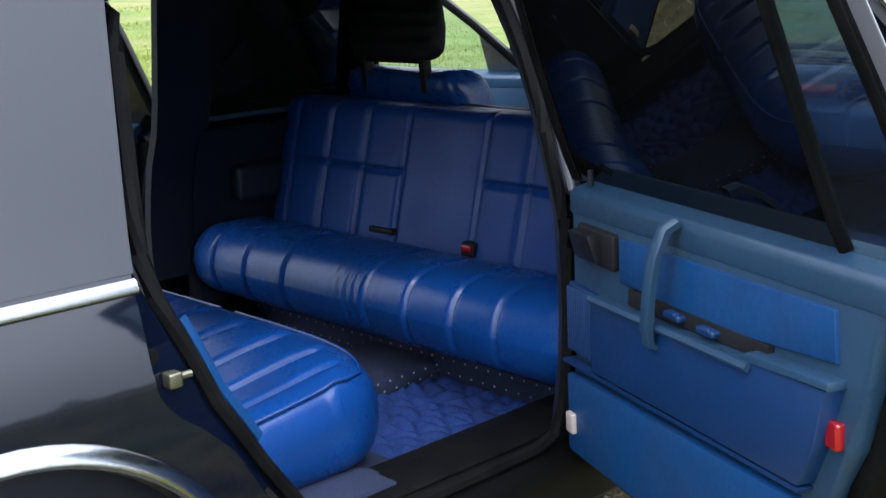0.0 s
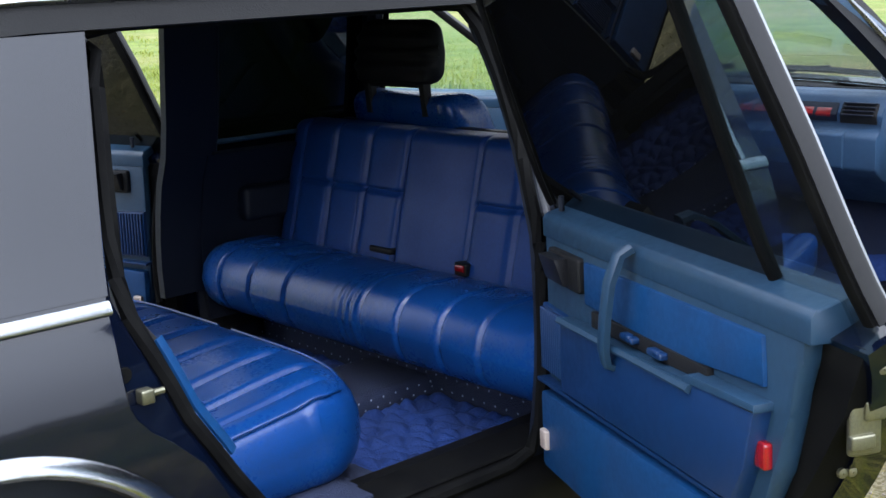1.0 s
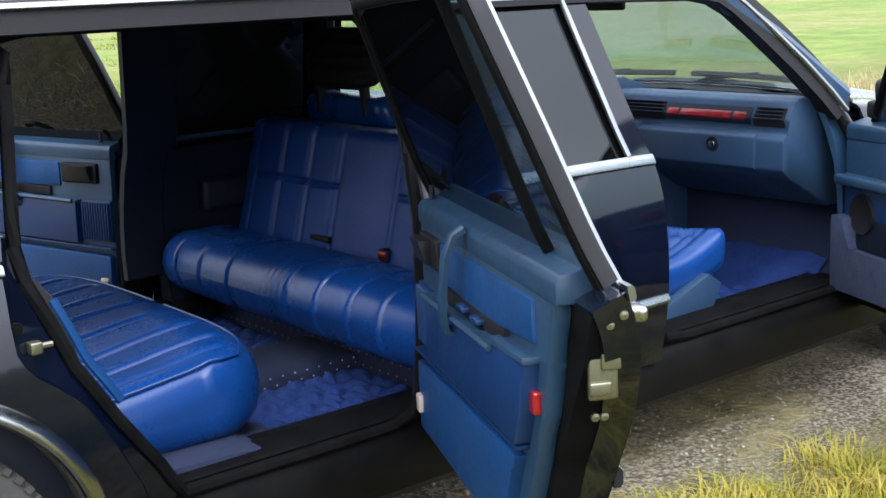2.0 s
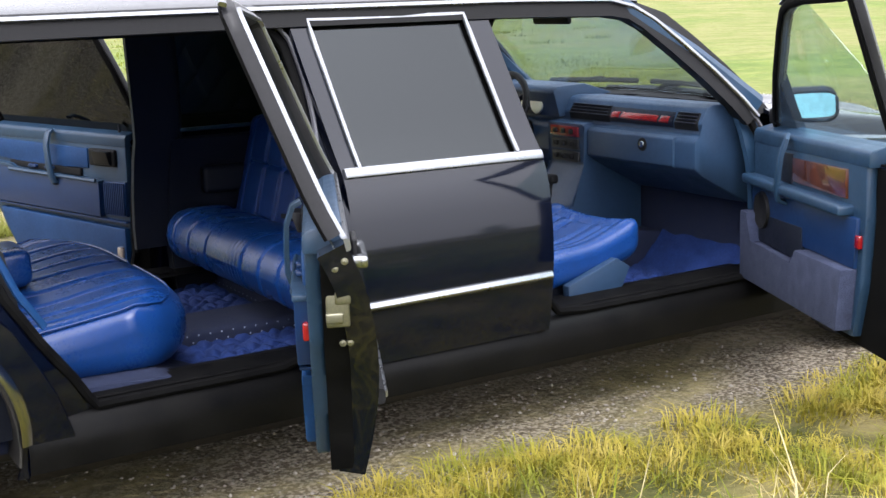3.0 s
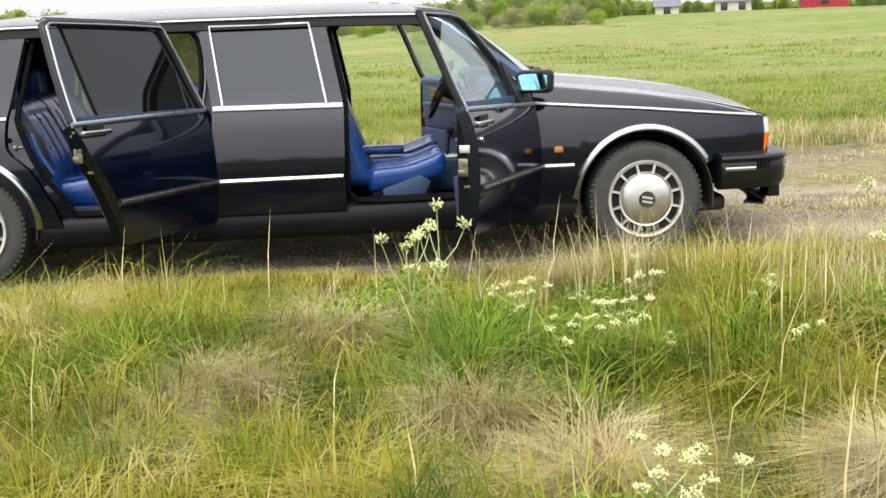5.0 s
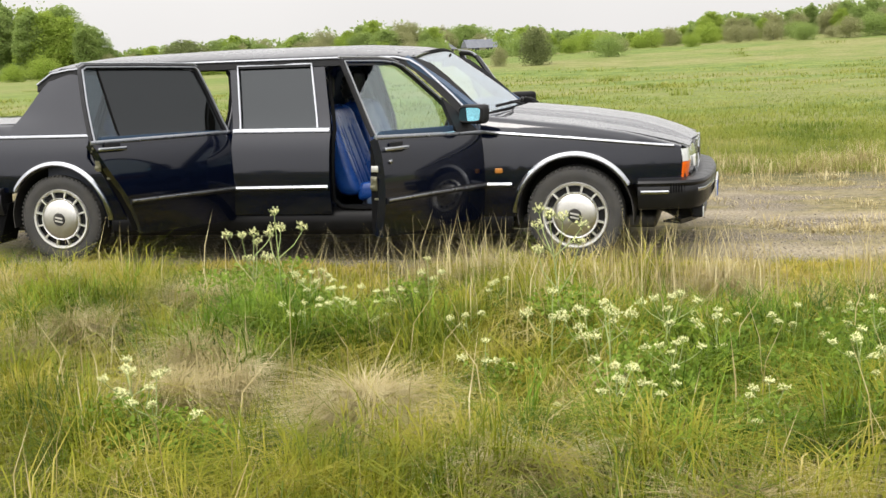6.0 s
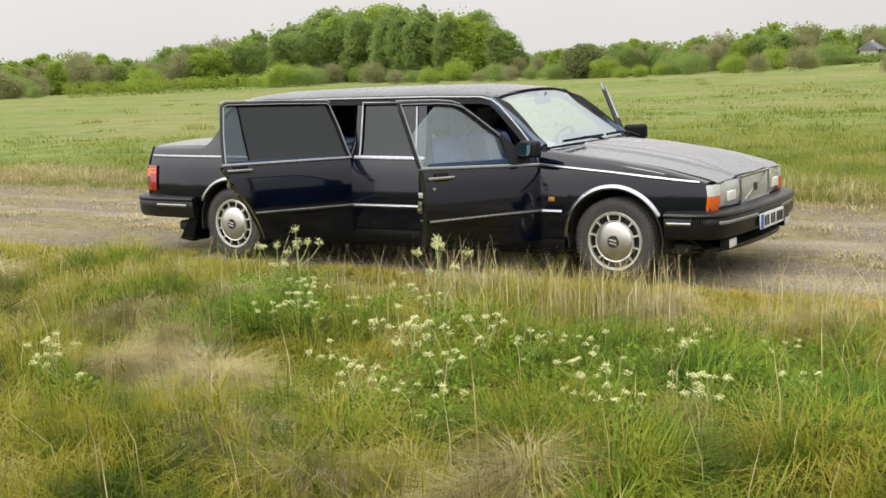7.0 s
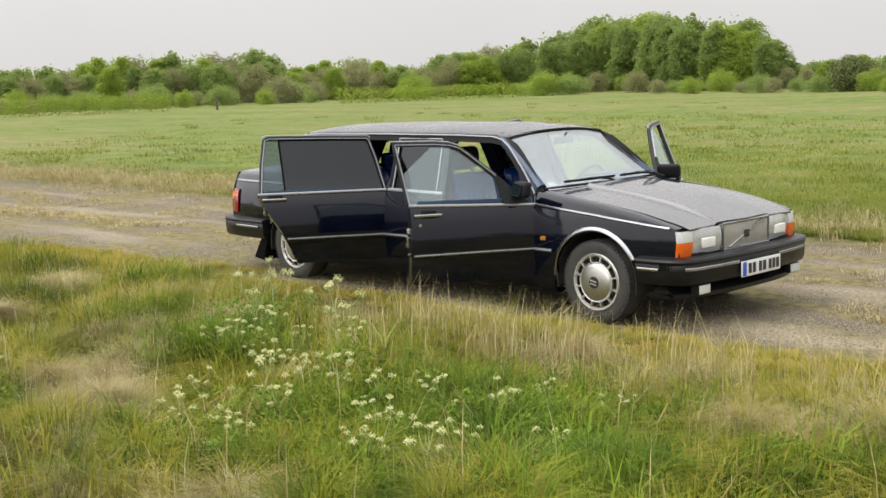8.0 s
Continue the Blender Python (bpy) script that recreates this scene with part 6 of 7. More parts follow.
def ground_material():
    m = bpy.data.materials.new("meadow_and_track")
    m.use_nodes = True
    nt = m.node_tree
    N, L = nt.nodes, nt.links
    b = N["Principled BSDF"]
    co = N.new("ShaderNodeTexCoord")
    sep = N.new("ShaderNodeSeparateXYZ")
    L.new(co.outputs["Object"], sep.inputs[0])

    def noise_tex(scale, detail=5, stretch=None):
        t = N.new("ShaderNodeTexNoise")
        t.inputs["Scale"].default_value, t.inputs["Detail"].default_value = scale, detail
        if stretch:
            mp = N.new("ShaderNodeMapping")
            mp.inputs["Scale"].default_value = stretch
            L.new(co.outputs["Object"], mp.inputs[0])
            L.new(mp.outputs[0], t.inputs["Vector"])
        else:
            L.new(co.outputs["Object"], t.inputs["Vector"])
        return t.outputs["Fac"]

    def math_node(op, a, c):
        k = N.new("ShaderNodeMath")
        k.operation = op
        for i, v in enumerate((a, c)):
            if isinstance(v, (int, float)):
                k.inputs[i].default_value = v
            else:
                L.new(v, k.inputs[i])
        return k.outputs[0]

    def ramp(v, lo, hi, a=0.0, c=1.0):
        r = N.new("ShaderNodeMapRange")
        r.interpolation_type = "SMOOTHSTEP"
        r.inputs["From Min"].default_value, r.inputs["From Max"].default_value = lo, hi
        r.inputs["To Min"].default_value, r.inputs["To Max"].default_value = a, c
        L.new(v, r.inputs["Value"])
        return r.outputs[0]

    def mix(f, a, c):
        k = N.new("ShaderNodeMix")
        k.data_type = "RGBA"
        if isinstance(f, float):
            k.inputs[0].default_value = f
        else:
            L.new(f, k.inputs[0])
        for i, v in ((6, a), (7, c)):
            if isinstance(v, tuple):
                k.inputs[i].default_value = (*v, 1)
            else:
                L.new(v, k.inputs[i])
        return k.outputs[2]

    wob = math_node("MULTIPLY", math_node("SUBTRACT", noise_tex(0.9), 0.5), 0.8)
    yw = math_node("ADD", sep.outputs["Y"], wob)
    near_edge, far_edge = ramp(yw, -1.30, -0.85), ramp(yw, 4.6, 2.9)
    track = math_node("MULTIPLY", near_edge, far_edge)
    # soil, gravel, pale ruts
    soil = mix(noise_tex(7), (0.042, 0.032, 0.021), (0.110, 0.088, 0.058))
    stones = mix(ramp(noise_tex(70, 3), 0.42, 0.62), soil, (0.26, 0.228, 0.175))
    pale = mix(ramp(noise_tex(38, 5), 0.35, 0.6), (0.165, 0.138, 0.092), (0.315, 0.272, 0.195))

    def near(c, w):
        d = math_node("ABSOLUTE", math_node("SUBTRACT", yw, c), 0)
        return ramp(d, w, w * 0.25)
    rut = math_node("MAXIMUM", math_node("MAXIMUM", near(-0.18, 0.42), near(1.3, 0.34)), math_node("MULTIPLY", near(2.6, 0.24), 0.8))
    patchy = math_node("MULTIPLY", rut, ramp(noise_tex(0.8, 6, (0.35, 1.2, 1)), 0.42, 0.60, 0.05, 0.9))
    litter = mix(ramp(noise_tex(9, 6), 0.4, 0.6), (0.12, 0.105, 0.045), (0.205, 0.172, 0.08))
    dirt = mix(patchy, mix(ramp(noise_tex(1.6, 5, (0.4, 1, 1)), 0.42, 0.58), stones, litter), pale)
    # meadow: fresh green, olive and straw in drifts
    drift = noise_tex(0.12, 6, (0.5, 1.2, 1))
    green = mix(ramp(noise_tex(1.1, 8), 0.35, 0.65), (0.10, 0.15, 0.030), (0.175, 0.215, 0.05))
    straw = mix(ramp(noise_tex(0.8, 8), 0.4, 0.6), (0.225, 0.215, 0.085), (0.165, 0.185, 0.052))
    meadow = mix(ramp(drift, 0.40, 0.60), green, straw)
    meadow = mix(ramp(noise_tex(9, 7, (1, 0.5, 1)), 0.42, 0.62), mix(0.35, meadow, (0.06, 0.075, 0.018)), meadow)
    thatch = mix(ramp(noise_tex(4, 6), 0.35, 0.65), (0.050, 0.052, 0.014), mix(ramp(noise_tex(0.5, 5), 0.4, 0.6), (0.11, 0.108, 0.028), (0.19, 0.155, 0.065)))
    grass = mix(ramp(sep.outputs["Y"], 3.5, 9.0), thatch, meadow)
    L.new(mix(track, grass, dirt), b.inputs["Base Color"])
    b.inputs["Roughness"].default_value = 0.95
    b.inputs["Specular IOR Level"].default_value = 0.2
    bn = N.new("ShaderNodeBump")
    bn.inputs["Strength"].default_value, bn.inputs["Distance"].default_value = 0.6, 0.03
    L.new(math_node("ADD", noise_tex(40, 4), math_node("MULTIPLY", noise_tex(5, 6), 2.0)), bn.inputs["Height"])
    L.new(bn.outputs[0], b.inputs["Normal"])
    return m


ground_me = mesh_of("ground", np.stack([X, Y, Z], -1).reshape(-1, 3), quads)
ground_me.materials.append(ground_material())
ground_me.polygons.foreach_set("use_smooth", np.ones(len(ground_me.polygons), bool))
tagged(new("ground", ground_me), "meadow ground with a gravel farm track", "ground", kind="structure")


def foliage(name, cols, rough=0.75, nscale=0.6, trans=0.25, clump=0.0):
    """Leaf or blade material: colour by island and by drifts."""
    m = bpy.data.materials.new(name)
    m.use_nodes = True
    nt = m.node_tree
    N, L = nt.nodes, nt.links
    b = N["Principled BSDF"]
    geo, co, nz = N.new("ShaderNodeNewGeometry"), N.new("ShaderNodeTexCoord"), N.new("ShaderNodeTexNoise")
    nz.inputs["Scale"].default_value, nz.inputs["Detail"].default_value = nscale, 4
    L.new(co.outputs["Object"], nz.inputs["Vector"])
    add = N.new("ShaderNodeMath")
    add.operation = "MULTIPLY_ADD"
    add.inputs[1].default_value = 0.58
    L.new(geo.outputs["Random Per Island"], add.inputs[0])
    sc = N.new("ShaderNodeMapRange")
    sc.inputs["From Min"].default_value, sc.inputs["From Max"].default_value = 0.34, 0.66
    sc.inputs["To Min"].default_value, sc.inputs["To Max"].default_value = 0.0, 0.45
    L.new(nz.outputs["Fac"], sc.inputs["Value"])
    L.new(sc.outputs[0], add.inputs[2])
    tone = add.outputs[0]
    if clump:
        add.inputs[1].default_value = 0.24
        cn, cs, ca = N.new("ShaderNodeTexNoise"), N.new("ShaderNodeMapRange"), N.new("ShaderNodeMath")
        cn.inputs["Scale"].default_value, cn.inputs["Detail"].default_value = clump, 2
        cs.inputs["From Min"].default_value, cs.inputs["From Max"].default_value = 0.35, 0.65
        cs.inputs["To Min"].default_value, cs.inputs["To Max"].default_value = -0.24, 0.52
        L.new(co.outputs["Object"], cn.inputs["Vector"])
        L.new(cn.outputs["Fac"], cs.inputs["Value"])
        L.new(tone, ca.inputs[0])
        L.new(cs.outputs[0], ca.inputs[1])
        tone = ca.outputs[0]
    cr = N.new("ShaderNodeValToRGB")
    els = cr.color_ramp.elements
    while len(els) < len(cols):
        els.new(0.5)
    for i, c in enumerate(cols):
        els[i].position = i / (len(cols) - 1)
        els[i].color = (*c, 1)
    L.new(tone, cr.inputs[0])
    L.new(cr.outputs[0], b.inputs["Base Color"])
    b.inputs["Roughness"].default_value = rough
    b.inputs["Specular IOR Level"].default_value = 0.25
    tr, mx = N.new("ShaderNodeBsdfTranslucent"), N.new("ShaderNodeMixShader")
    mx.inputs[0].default_value = trans
    L.new(cr.outputs[0], tr.inputs[0])
    L.new(b.outputs[0], mx.inputs[1])
    L.new(tr.outputs[0], mx.inputs[2])
    L.new(mx.outputs[0], N["Material Output"].inputs[0])
    return m


def blades(px, py, pz, h, w, lean, turn, bend):
    """Grass blades as two-step bent strips: arrays of vertices, quads and tips."""
    n = len(px)
    base = np.stack([px, py, pz], 1)
    d = np.stack([np.cos(turn), np.sin(turn), np.zeros(n)], 1)
    a = np.stack([-np.sin(turn), np.cos(turn), np.zeros(n)], 1)
    up = np.array([0, 0, 1.0])
    mid = base + d * (lean * h * 0.35)[:, None] + up * (h * 0.58)[:, None]
    tip = base + d * ((lean + bend) * h)[:, None] + up * (h * np.sqrt(np.clip(1 - 0.5 * (lean + bend) ** 2, 0.15, 1)))[:, None]
    hw = (w / 2)[:, None]
    V = np.stack([base - a * hw, base + a * hw, mid + a * hw * 0.8, mid - a * hw * 0.8, tip], 1).reshape(-1, 3)
    i = np.arange(n)[:, None] * 5
    return V, i + np.array([[0, 1, 2, 3]]), i + np.array([[3, 2, 4]])


def grass_object(name, label, material, arrays):
    V, Q, T, k = [], [], [], 0
    for v, q, t in arrays:
        V.append(v), Q.append(q + k), T.append(t + k)
        k += len(v)
    me = mesh_of(name, np.concatenate(V), np.concatenate(Q), np.concatenate(T))
    me.materials.append(material)
    return tagged(new(name, me), label, "grass", kind="stuff")


VERGE_GRASS = foliage("verge_grass", [(0.040, 0.072, 0.004), (0.118, 0.152, 0.007), (0.228, 0.236, 0.014), (0.325, 0.288, 0.040), (0.46, 0.395, 0.165)], nscale=0.9, trans=0.35, clump=3.2)
FRESH = foliage("fresh_green_grass", [(0.040, 0.090, 0.005), (0.115, 0.195, 0.010), (0.24, 0.305, 0.026)], nscale=1.2, clump=4.0)
DRY = foliage("dry_straw", [(0.27, 0.215, 0.085), (0.40, 0.335, 0.165), (0.56, 0.49, 0.29)], nscale=2.0, trans=0.15, clump=7.0)
MOSS = foliage("ochre_short_grass", [(0.19, 0.20, 0.022), (0.33, 0.275, 0.035), (0.42, 0.335, 0.085)], nscale=1.5, clump=6.0)
MEADOW = foliage("meadow_grass", [(0.115, 0.160, 0.022), (0.185, 0.225, 0.034), (0.25, 0.27, 0.050), (0.35, 0.325, 0.11)], nscale=0.22, trans=0.5, clump=0.8)


def scatter(n, x0, x1, y0, y1):
    return rng.uniform(x0, x1, n), rng.uniform(y0, y1, n)


def tussocks(cx, cy, per, spread, h0, h1, w0, w1, out=0.75, wild=0.9, droop=(0.05, 0.65)):
    """Blades in clumps round the given centres, leaning outwards."""
    n = len(cx)
    k = np.repeat(np.arange(n), per)
    m = len(k)
    a = rng.uniform(0, 2 * np.pi, m)
    r = spread * np.sqrt(rng.random(m)) * rng.uniform(0.6, 1.3, n)[k]
    x, y = cx[k] + r * np.cos(a), cy[k] + r * np.sin(a)
    h = rng.uniform(h0, h1, n)[k] * rng.uniform(0.45, 1.15, m)
    lean = np.clip(out * r / spread + rng.normal(0.1, 0.2, m), 0, 1.1)
    return blades(x, y, ground_z(x, y) - 0.012, h, rng.uniform(w0, w1, m), lean, a + rng.normal(0, wild, m), rng.uniform(*droop, m))


def edge_of(x):
    return -0.98 + 0.10 * np.sin(x * 1.1) + 0.06 * np.sin(x * 2.7 + 1)


def near_any(x, y, spots, r):
    d = np.full(len(x), 1e9)
    for sx, sy in spots:
        d = np.minimum(d, np.hypot(x - sx, (y - sy) * 1.15))
    return d < r


BARE = [(-2.06, -1.38), (-0.89, -1.42), (-0.45, -1.36), (-2.55, -1.45), (-1.75, -1.46), (-3.3, -1.40), (0.5, -1.5)]
STRAW_SPOTS = [(-2.19, -3.86), (-0.2, -4.8), (-0.96, -4.53), (0.44, -5.28), (-1.25, -3.92), (1.0, -5.3), (1.66, -5.3), (-2.04, -3.48), (-2.78, -2.46), (-1.72, -2.92), (-0.58, -1.97), (-0.3, -1.75), (-0.14, -4.62), (-1.06, -4.32), (2.6, -2.9), (1.9, -2.4), (3.2, -2.6), (-3.4, -3.9), (-1.6, -5.4), (2.4, -5.6), (0.9, -2.2), (-4.2, -3.0)]
GREEN_SPOTS = [(-1.02, -3.55), (0.73, -4.75), (1.1, -4.0), (1.56, -3.29), (1.95, -3.62), (-2.12, -3.1), (1.69, -4.7), (-2.54, -3.24), (-1.07, -3.2), (2.8, -3.9), (0.2, -3.3), (3.3, -4.6), (-3.6, -2.3), (1.3, -3.0), (2.2, -3.1), (2.5, -4.5), (0.8, -3.3), (2.1, -5.2), (3.0, -3.3)]

# verge between track and camera: mixed clumps
x, y = scatter(3600, -8.0, 7.5, -7.8, -1.0)
k = (y < edge_of(x) - 0.42) & (x < 6.7 + 1.2 * lumps(y * 1.1, x)) & (y > -7.1 + 0.9 * lumps(x, y * 0.7)) & ~(near_any(x, y, BARE, 0.24) & (rng.random(len(x)) < 0.9)) & ~(near_any(x, y, STRAW_SPOTS, 0.14) & (rng.random(len(x)) < 0.6))
x, y = x[k], y[k]
depth = np.clip((edge_of(x) - y - 0.25) / 1.7 + 0.12 * lumps(x * 1.5, y), 0, 1)
low, tall = depth < 0.4, depth >= 0.4
short = [tussocks(x[low], y[low], 45, 0.13, 0.05, 0.12, 0.003, 0.006)]
big = tall & (lumps(x * 2.6 + 1, y * 2.6) > 0.05)
arr = [tussocks(x[tall & ~big], y[tall & ~big], 78, 0.16, 0.11, 0.24, 0.003, 0.006, out=0.85, wild=0.6), tussocks(x[big], y[big], 96, 0.17, 0.24, 0.42, 0.003, 0.006, out=0.95, wild=0.5, droop=(0.15, 0.8))]
grass_object("verge_grass", "mixed green and straw-coloured verge grass", VERGE_GRASS, arr)
# thinner growth on the rest of the meadow behind and beside
x, y = scatter(7000, -24, 24, -20, -1.2)
k = ((x < -7.4) | (x > 6.0) | (y < -6.6)) & (y < edge_of(x) - 0.3) & (lumps(x * 0.6, y * 0.6) + rng.normal(0, 0.3, len(x)) > -0.5)
grass_object("rough_grass", "rough uneven meadow grass", VERGE_GRASS, [tussocks(x[k], y[k], 34, 0.26, 0.12, 0.30, 0.006, 0.012, out=0.85)])
# fresh green clumps
cx, cy = [], []
for sx, sy in GREEN_SPOTS:
    m = 12
    cx.append(sx + rng.normal(0, 0.24, m)), cy.append(np.minimum(sy + rng.normal(0, 0.20, m), -2.0))
cx, cy = np.concatenate(cx), np.concatenate(cy)
grass_object("fresh_grass", "lush fresh green grass clumps", FRESH, [tussocks(cx, cy, 95, 0.13, 0.18, 0.40, 0.004, 0.008)])
# dry straw tussocks and standing dead stalks
cx, cy = [], []
for sx, sy in STRAW_SPOTS:
    m = 2
    cx.append(sx + rng.normal(0, 0.07, m)), cy.append(np.minimum(sy + rng.normal(0, 0.09, m), -1.75))
cx, cy = np.concatenate(cx), np.concatenate(cy)
sx, sy = scatter(430, -6, 6.5, -6.8, -1.9)
x, y = scatter(900, -6, 6.5, -6.5, -2.0)
for qx, qy, m in ((-0.45, -2.3, 130), (0.4, -2.4, 120), (0.9, -2.35, 210), (1.9, -2.3, 210), (0.25, -3.2, 80), (-1.1, -2.6, 80), (2.7, -2.2, 150), (3.6, -2.3, 130)):
    x, y = np.concatenate([x, rng.normal(qx, 0.22, m)]), np.concatenate([y, np.minimum(rng.normal(qy, 0.12, m), -2.0)])
stalks = blades(x, y, ground_z(x, y), rng.uniform(0.24, 0.54, len(x)), rng.uniform(0.003, 0.0065, len(x)), rng.uniform(0.0, 0.35, len(x)), rng.uniform(0, 6.28, len(x)), rng.uniform(0, 0.3, len(x)))
grass_object("dry_grass", "bleached dead grass tussocks and stalks", DRY, [tussocks(cx, cy, 760, 0.105, 0.22, 0.36, 0.0014, 0.0030, out=0.16, wild=0.5, droop=(0.6, 1.15)), tussocks(sx, sy, 40, 0.09, 0.12, 0.28, 0.002, 0.0035, out=0.45, wild=0.9, droop=(0.2, 0.9)), stalks])
# short ochre growth along the track's edge
x, y = scatter(2100, -8, 7.5, -1.9, -0.80)
k = (y < edge_of(x) + 0.03) & (y > edge_of(x) - 0.55 - 0.25 * rng.random(len(x))) & (lumps(x * 0.9 + 3, y * 1.5) > -0.45) & ~near_any(x, y, BARE, 0.17)
grass_object("track_edge_grass", "short ochre grass along the track", MOSS, short + [tussocks(x[k], y[k], 60, 0.11, 0.04, 0.11, 0.003, 0.006)])
# short dead stalks standing along the track's edge
x = rng.uniform(-7, 6, 420)
y = edge_of(x) - rng.uniform(-0.02, 0.5, 420)
k = lumps(x * 2.1, y + 5) > -0.1
x, y = x[k], y[k]
grass_object("edge_stalks", "short pale dead stalks along the track", DRY, [blades(x, y, ground_z(x, y), rng.uniform(0.07, 0.19, len(x)), rng.uniform(0.002, 0.0045, len(x)), rng.uniform(0.0, 0.3, len(x)), rng.uniform(0, 6.28, len(x)), rng.uniform(0, 0.3, len(x)))])
# thin growth and litter on the track's crown
x, y = scatter(900, -26, 9, 1.3, 4.6)
x, y = np.concatenate([x, rng.uniform(1.2, 9, 260), rng.uniform(-26, -5.2, 700)]), np.concatenate([y, rng.normal(0.55, 0.22, 260), rng.normal(0.72, 0.18, 700)])
k = (np.abs(y - 2.6) > 0.28) & (np.abs(y - 1.3) > 0.22) & (lumps(x * 0.5, y) > -0.35)
grass_object("track_crown_grass", "sparse flattened dry grass between the ruts", DRY, [tussocks(x[k], y[k], 40, 0.22, 0.03, 0.09, 0.004, 0.008, out=1.0)])
# meadow beyond the track, round the whole field of view
n = 230000
az = np.radians(rng.uniform(-82, 44, n))
d = 4.2 + 24 * rng.random(n) ** 1.6
x, y = d * np.sin(az) - 1.0, d * np.cos(az)
k = y > 3.9 + 0.5 * lumps(x * 0.3, y)
x, y, d = x[k], y[k], d[k]
patch = lumps(x * 0.22 + 1.1, y * 0.35)
h = rng.uniform(0.05, 0.17, len(x)) * (1 + 0.5 * patch) * np.clip(1.2 - d / 26, 0.15, 1)
arr = [blades(x, y, ground_z(x, y) - 0.02, h, 0.004 + d * 0.0004 * rng.uniform(0.5, 1.5, len(x)), rng.uniform(0.2, 1.2, len(x)), rng.uniform(0, 6.28, len(x)), rng.uniform(0.1, 0.6, len(x)))]
az = np.radians(rng.uniform(-80, 42, 1500))
d = 8 + 34 * rng.random(1500) ** 1.1
x, y = d * np.sin(az) - 1.0, d * np.cos(az)
k = (y > 5) & (lumps(x * 0.10 + 2, y * 0.16) > -0.1)
arr.append(tussocks(x[k], y[k], 30, 0.75, 0.06, 0.17, 0.015, 0.030, out=0.8))
grass_object("meadow_grass", "fresh green meadow grass in drifts", MEADOW, arr)
# darker coarse tufts scattered over the meadow
az = np.radians(rng.uniform(-78, 40, 150))
d = 9 + 60 * rng.random(150) ** 1.3
x, y = d * np.sin(az), d * np.cos(az)
k = y > 6.5
SEDGE = foliage("meadow_sedge", [(0.15, 0.19, 0.032), (0.20, 0.24, 0.042), (0.25, 0.275, 0.06)], nscale=0.5, trans=0.4)
grass_object("meadow_tufts", "coarse darker green tufts in the meadow", SEDGE, [tussocks(x[k], y[k], 70, 0.50, 0.10, 0.26, 0.010, 0.022, out=0.7)])
# taller pale fringe by the far side of the track
x = rng.uniform(-25, 12, 1300)
y = rng.normal(4.6, 0.5, 1300)
grass_object("track_fringe_grass", "pale dry grass fringe beyond the track", DRY, [tussocks(x, y, 26, 0.16, 0.10, 0.30, 0.003, 0.006, out=0.5)])

# loose gravel on the track
n = 9000
x = np.concatenate([rng.uniform(-6.5, 5.5, n), rng.uniform(0.6, 6, 1500)])
y = np.concatenate([rng.uniform(-1.05, 0.6, n), rng.uniform(-1.2, 2.4, 1500)])
r = rng.uniform(0.003, 0.008, len(x)) * rng.uniform(0.7, 1.6, len(x))
base = np.array([(1, 0, 0), (0, 1, 0), (-1, 0, 0), (0, -1, 0), (0, 0, 0.7), (0.1, 0, -0.5)], float)
V = base[None] * r[:, None, None] * rng.uniform(0.6, 1.3, (len(x), 6, 1))
ca, sa = np.cos(x * 91), np.sin(x * 91)
V = np.stack([V[..., 0] * ca[:, None] - V[..., 1] * sa[:, None], V[..., 0] * sa[:, None] + V[..., 1] * ca[:, None], V[..., 2]], -1)
V += np.stack([x, y, ground_z(x, y) + r * 0.25], 1)[:, None]
tri = np.array([(0, 1, 4), (1, 2, 4), (2, 3, 4), (3, 0, 4), (1, 0, 5), (2, 1, 5), (3, 2, 5), (0, 3, 5)])
T = (np.arange(len(x))[:, None, None] * 6 + tri[None]).reshape(-1, 3)
me = mesh_of("gravel", V.reshape(-1, 3), None, T)
me.materials.append(foliage("gravel_stone", [(0.11, 0.093, 0.075), (0.21, 0.185, 0.15), (0.36, 0.325, 0.28)], rough=0.9, nscale=3.0, trans=0.0))
tagged(new("gravel", me), "loose pale gravel on the track", "gravel", kind="stuff")


# ---- distance: trees, bushes, hedge, farm buildings ----
LEAF_A = foliage("leaf_green", [(0.20, 0.28, 0.08), (0.25, 0.33, 0.095), (0.30, 0.375, 0.115)], nscale=0.35, trans=0.6)
LEAF_B = foliage("leaf_light", [(0.22, 0.31, 0.05), (0.29, 0.38, 0.065), (0.35, 0.43, 0.085)], nscale=0.35, trans=0.6)
LEAF_C = foliage("leaf_grey", [(0.23, 0.235, 0.10), (0.28, 0.285, 0.13), (0.33, 0.33, 0.17)], nscale=0.35, trans=0.45)
HEDGE = foliage("hedge_leaf", [(0.23, 0.31, 0.04), (0.28, 0.365, 0.055), (0.33, 0.40, 0.07)], nscale=0.5, trans=0.5)
LEAF_D = foliage("leaf_dark", [(0.11, 0.13, 0.05), (0.14, 0.165, 0.06), (0.17, 0.20, 0.07)], nscale=0.5, trans=0.3)
BARK = mat("bark", (0.10, 0.085, 0.065), (0.06, 0.05, 0.04), rough=0.9, scale=3, bump=0.6, bscale=12)


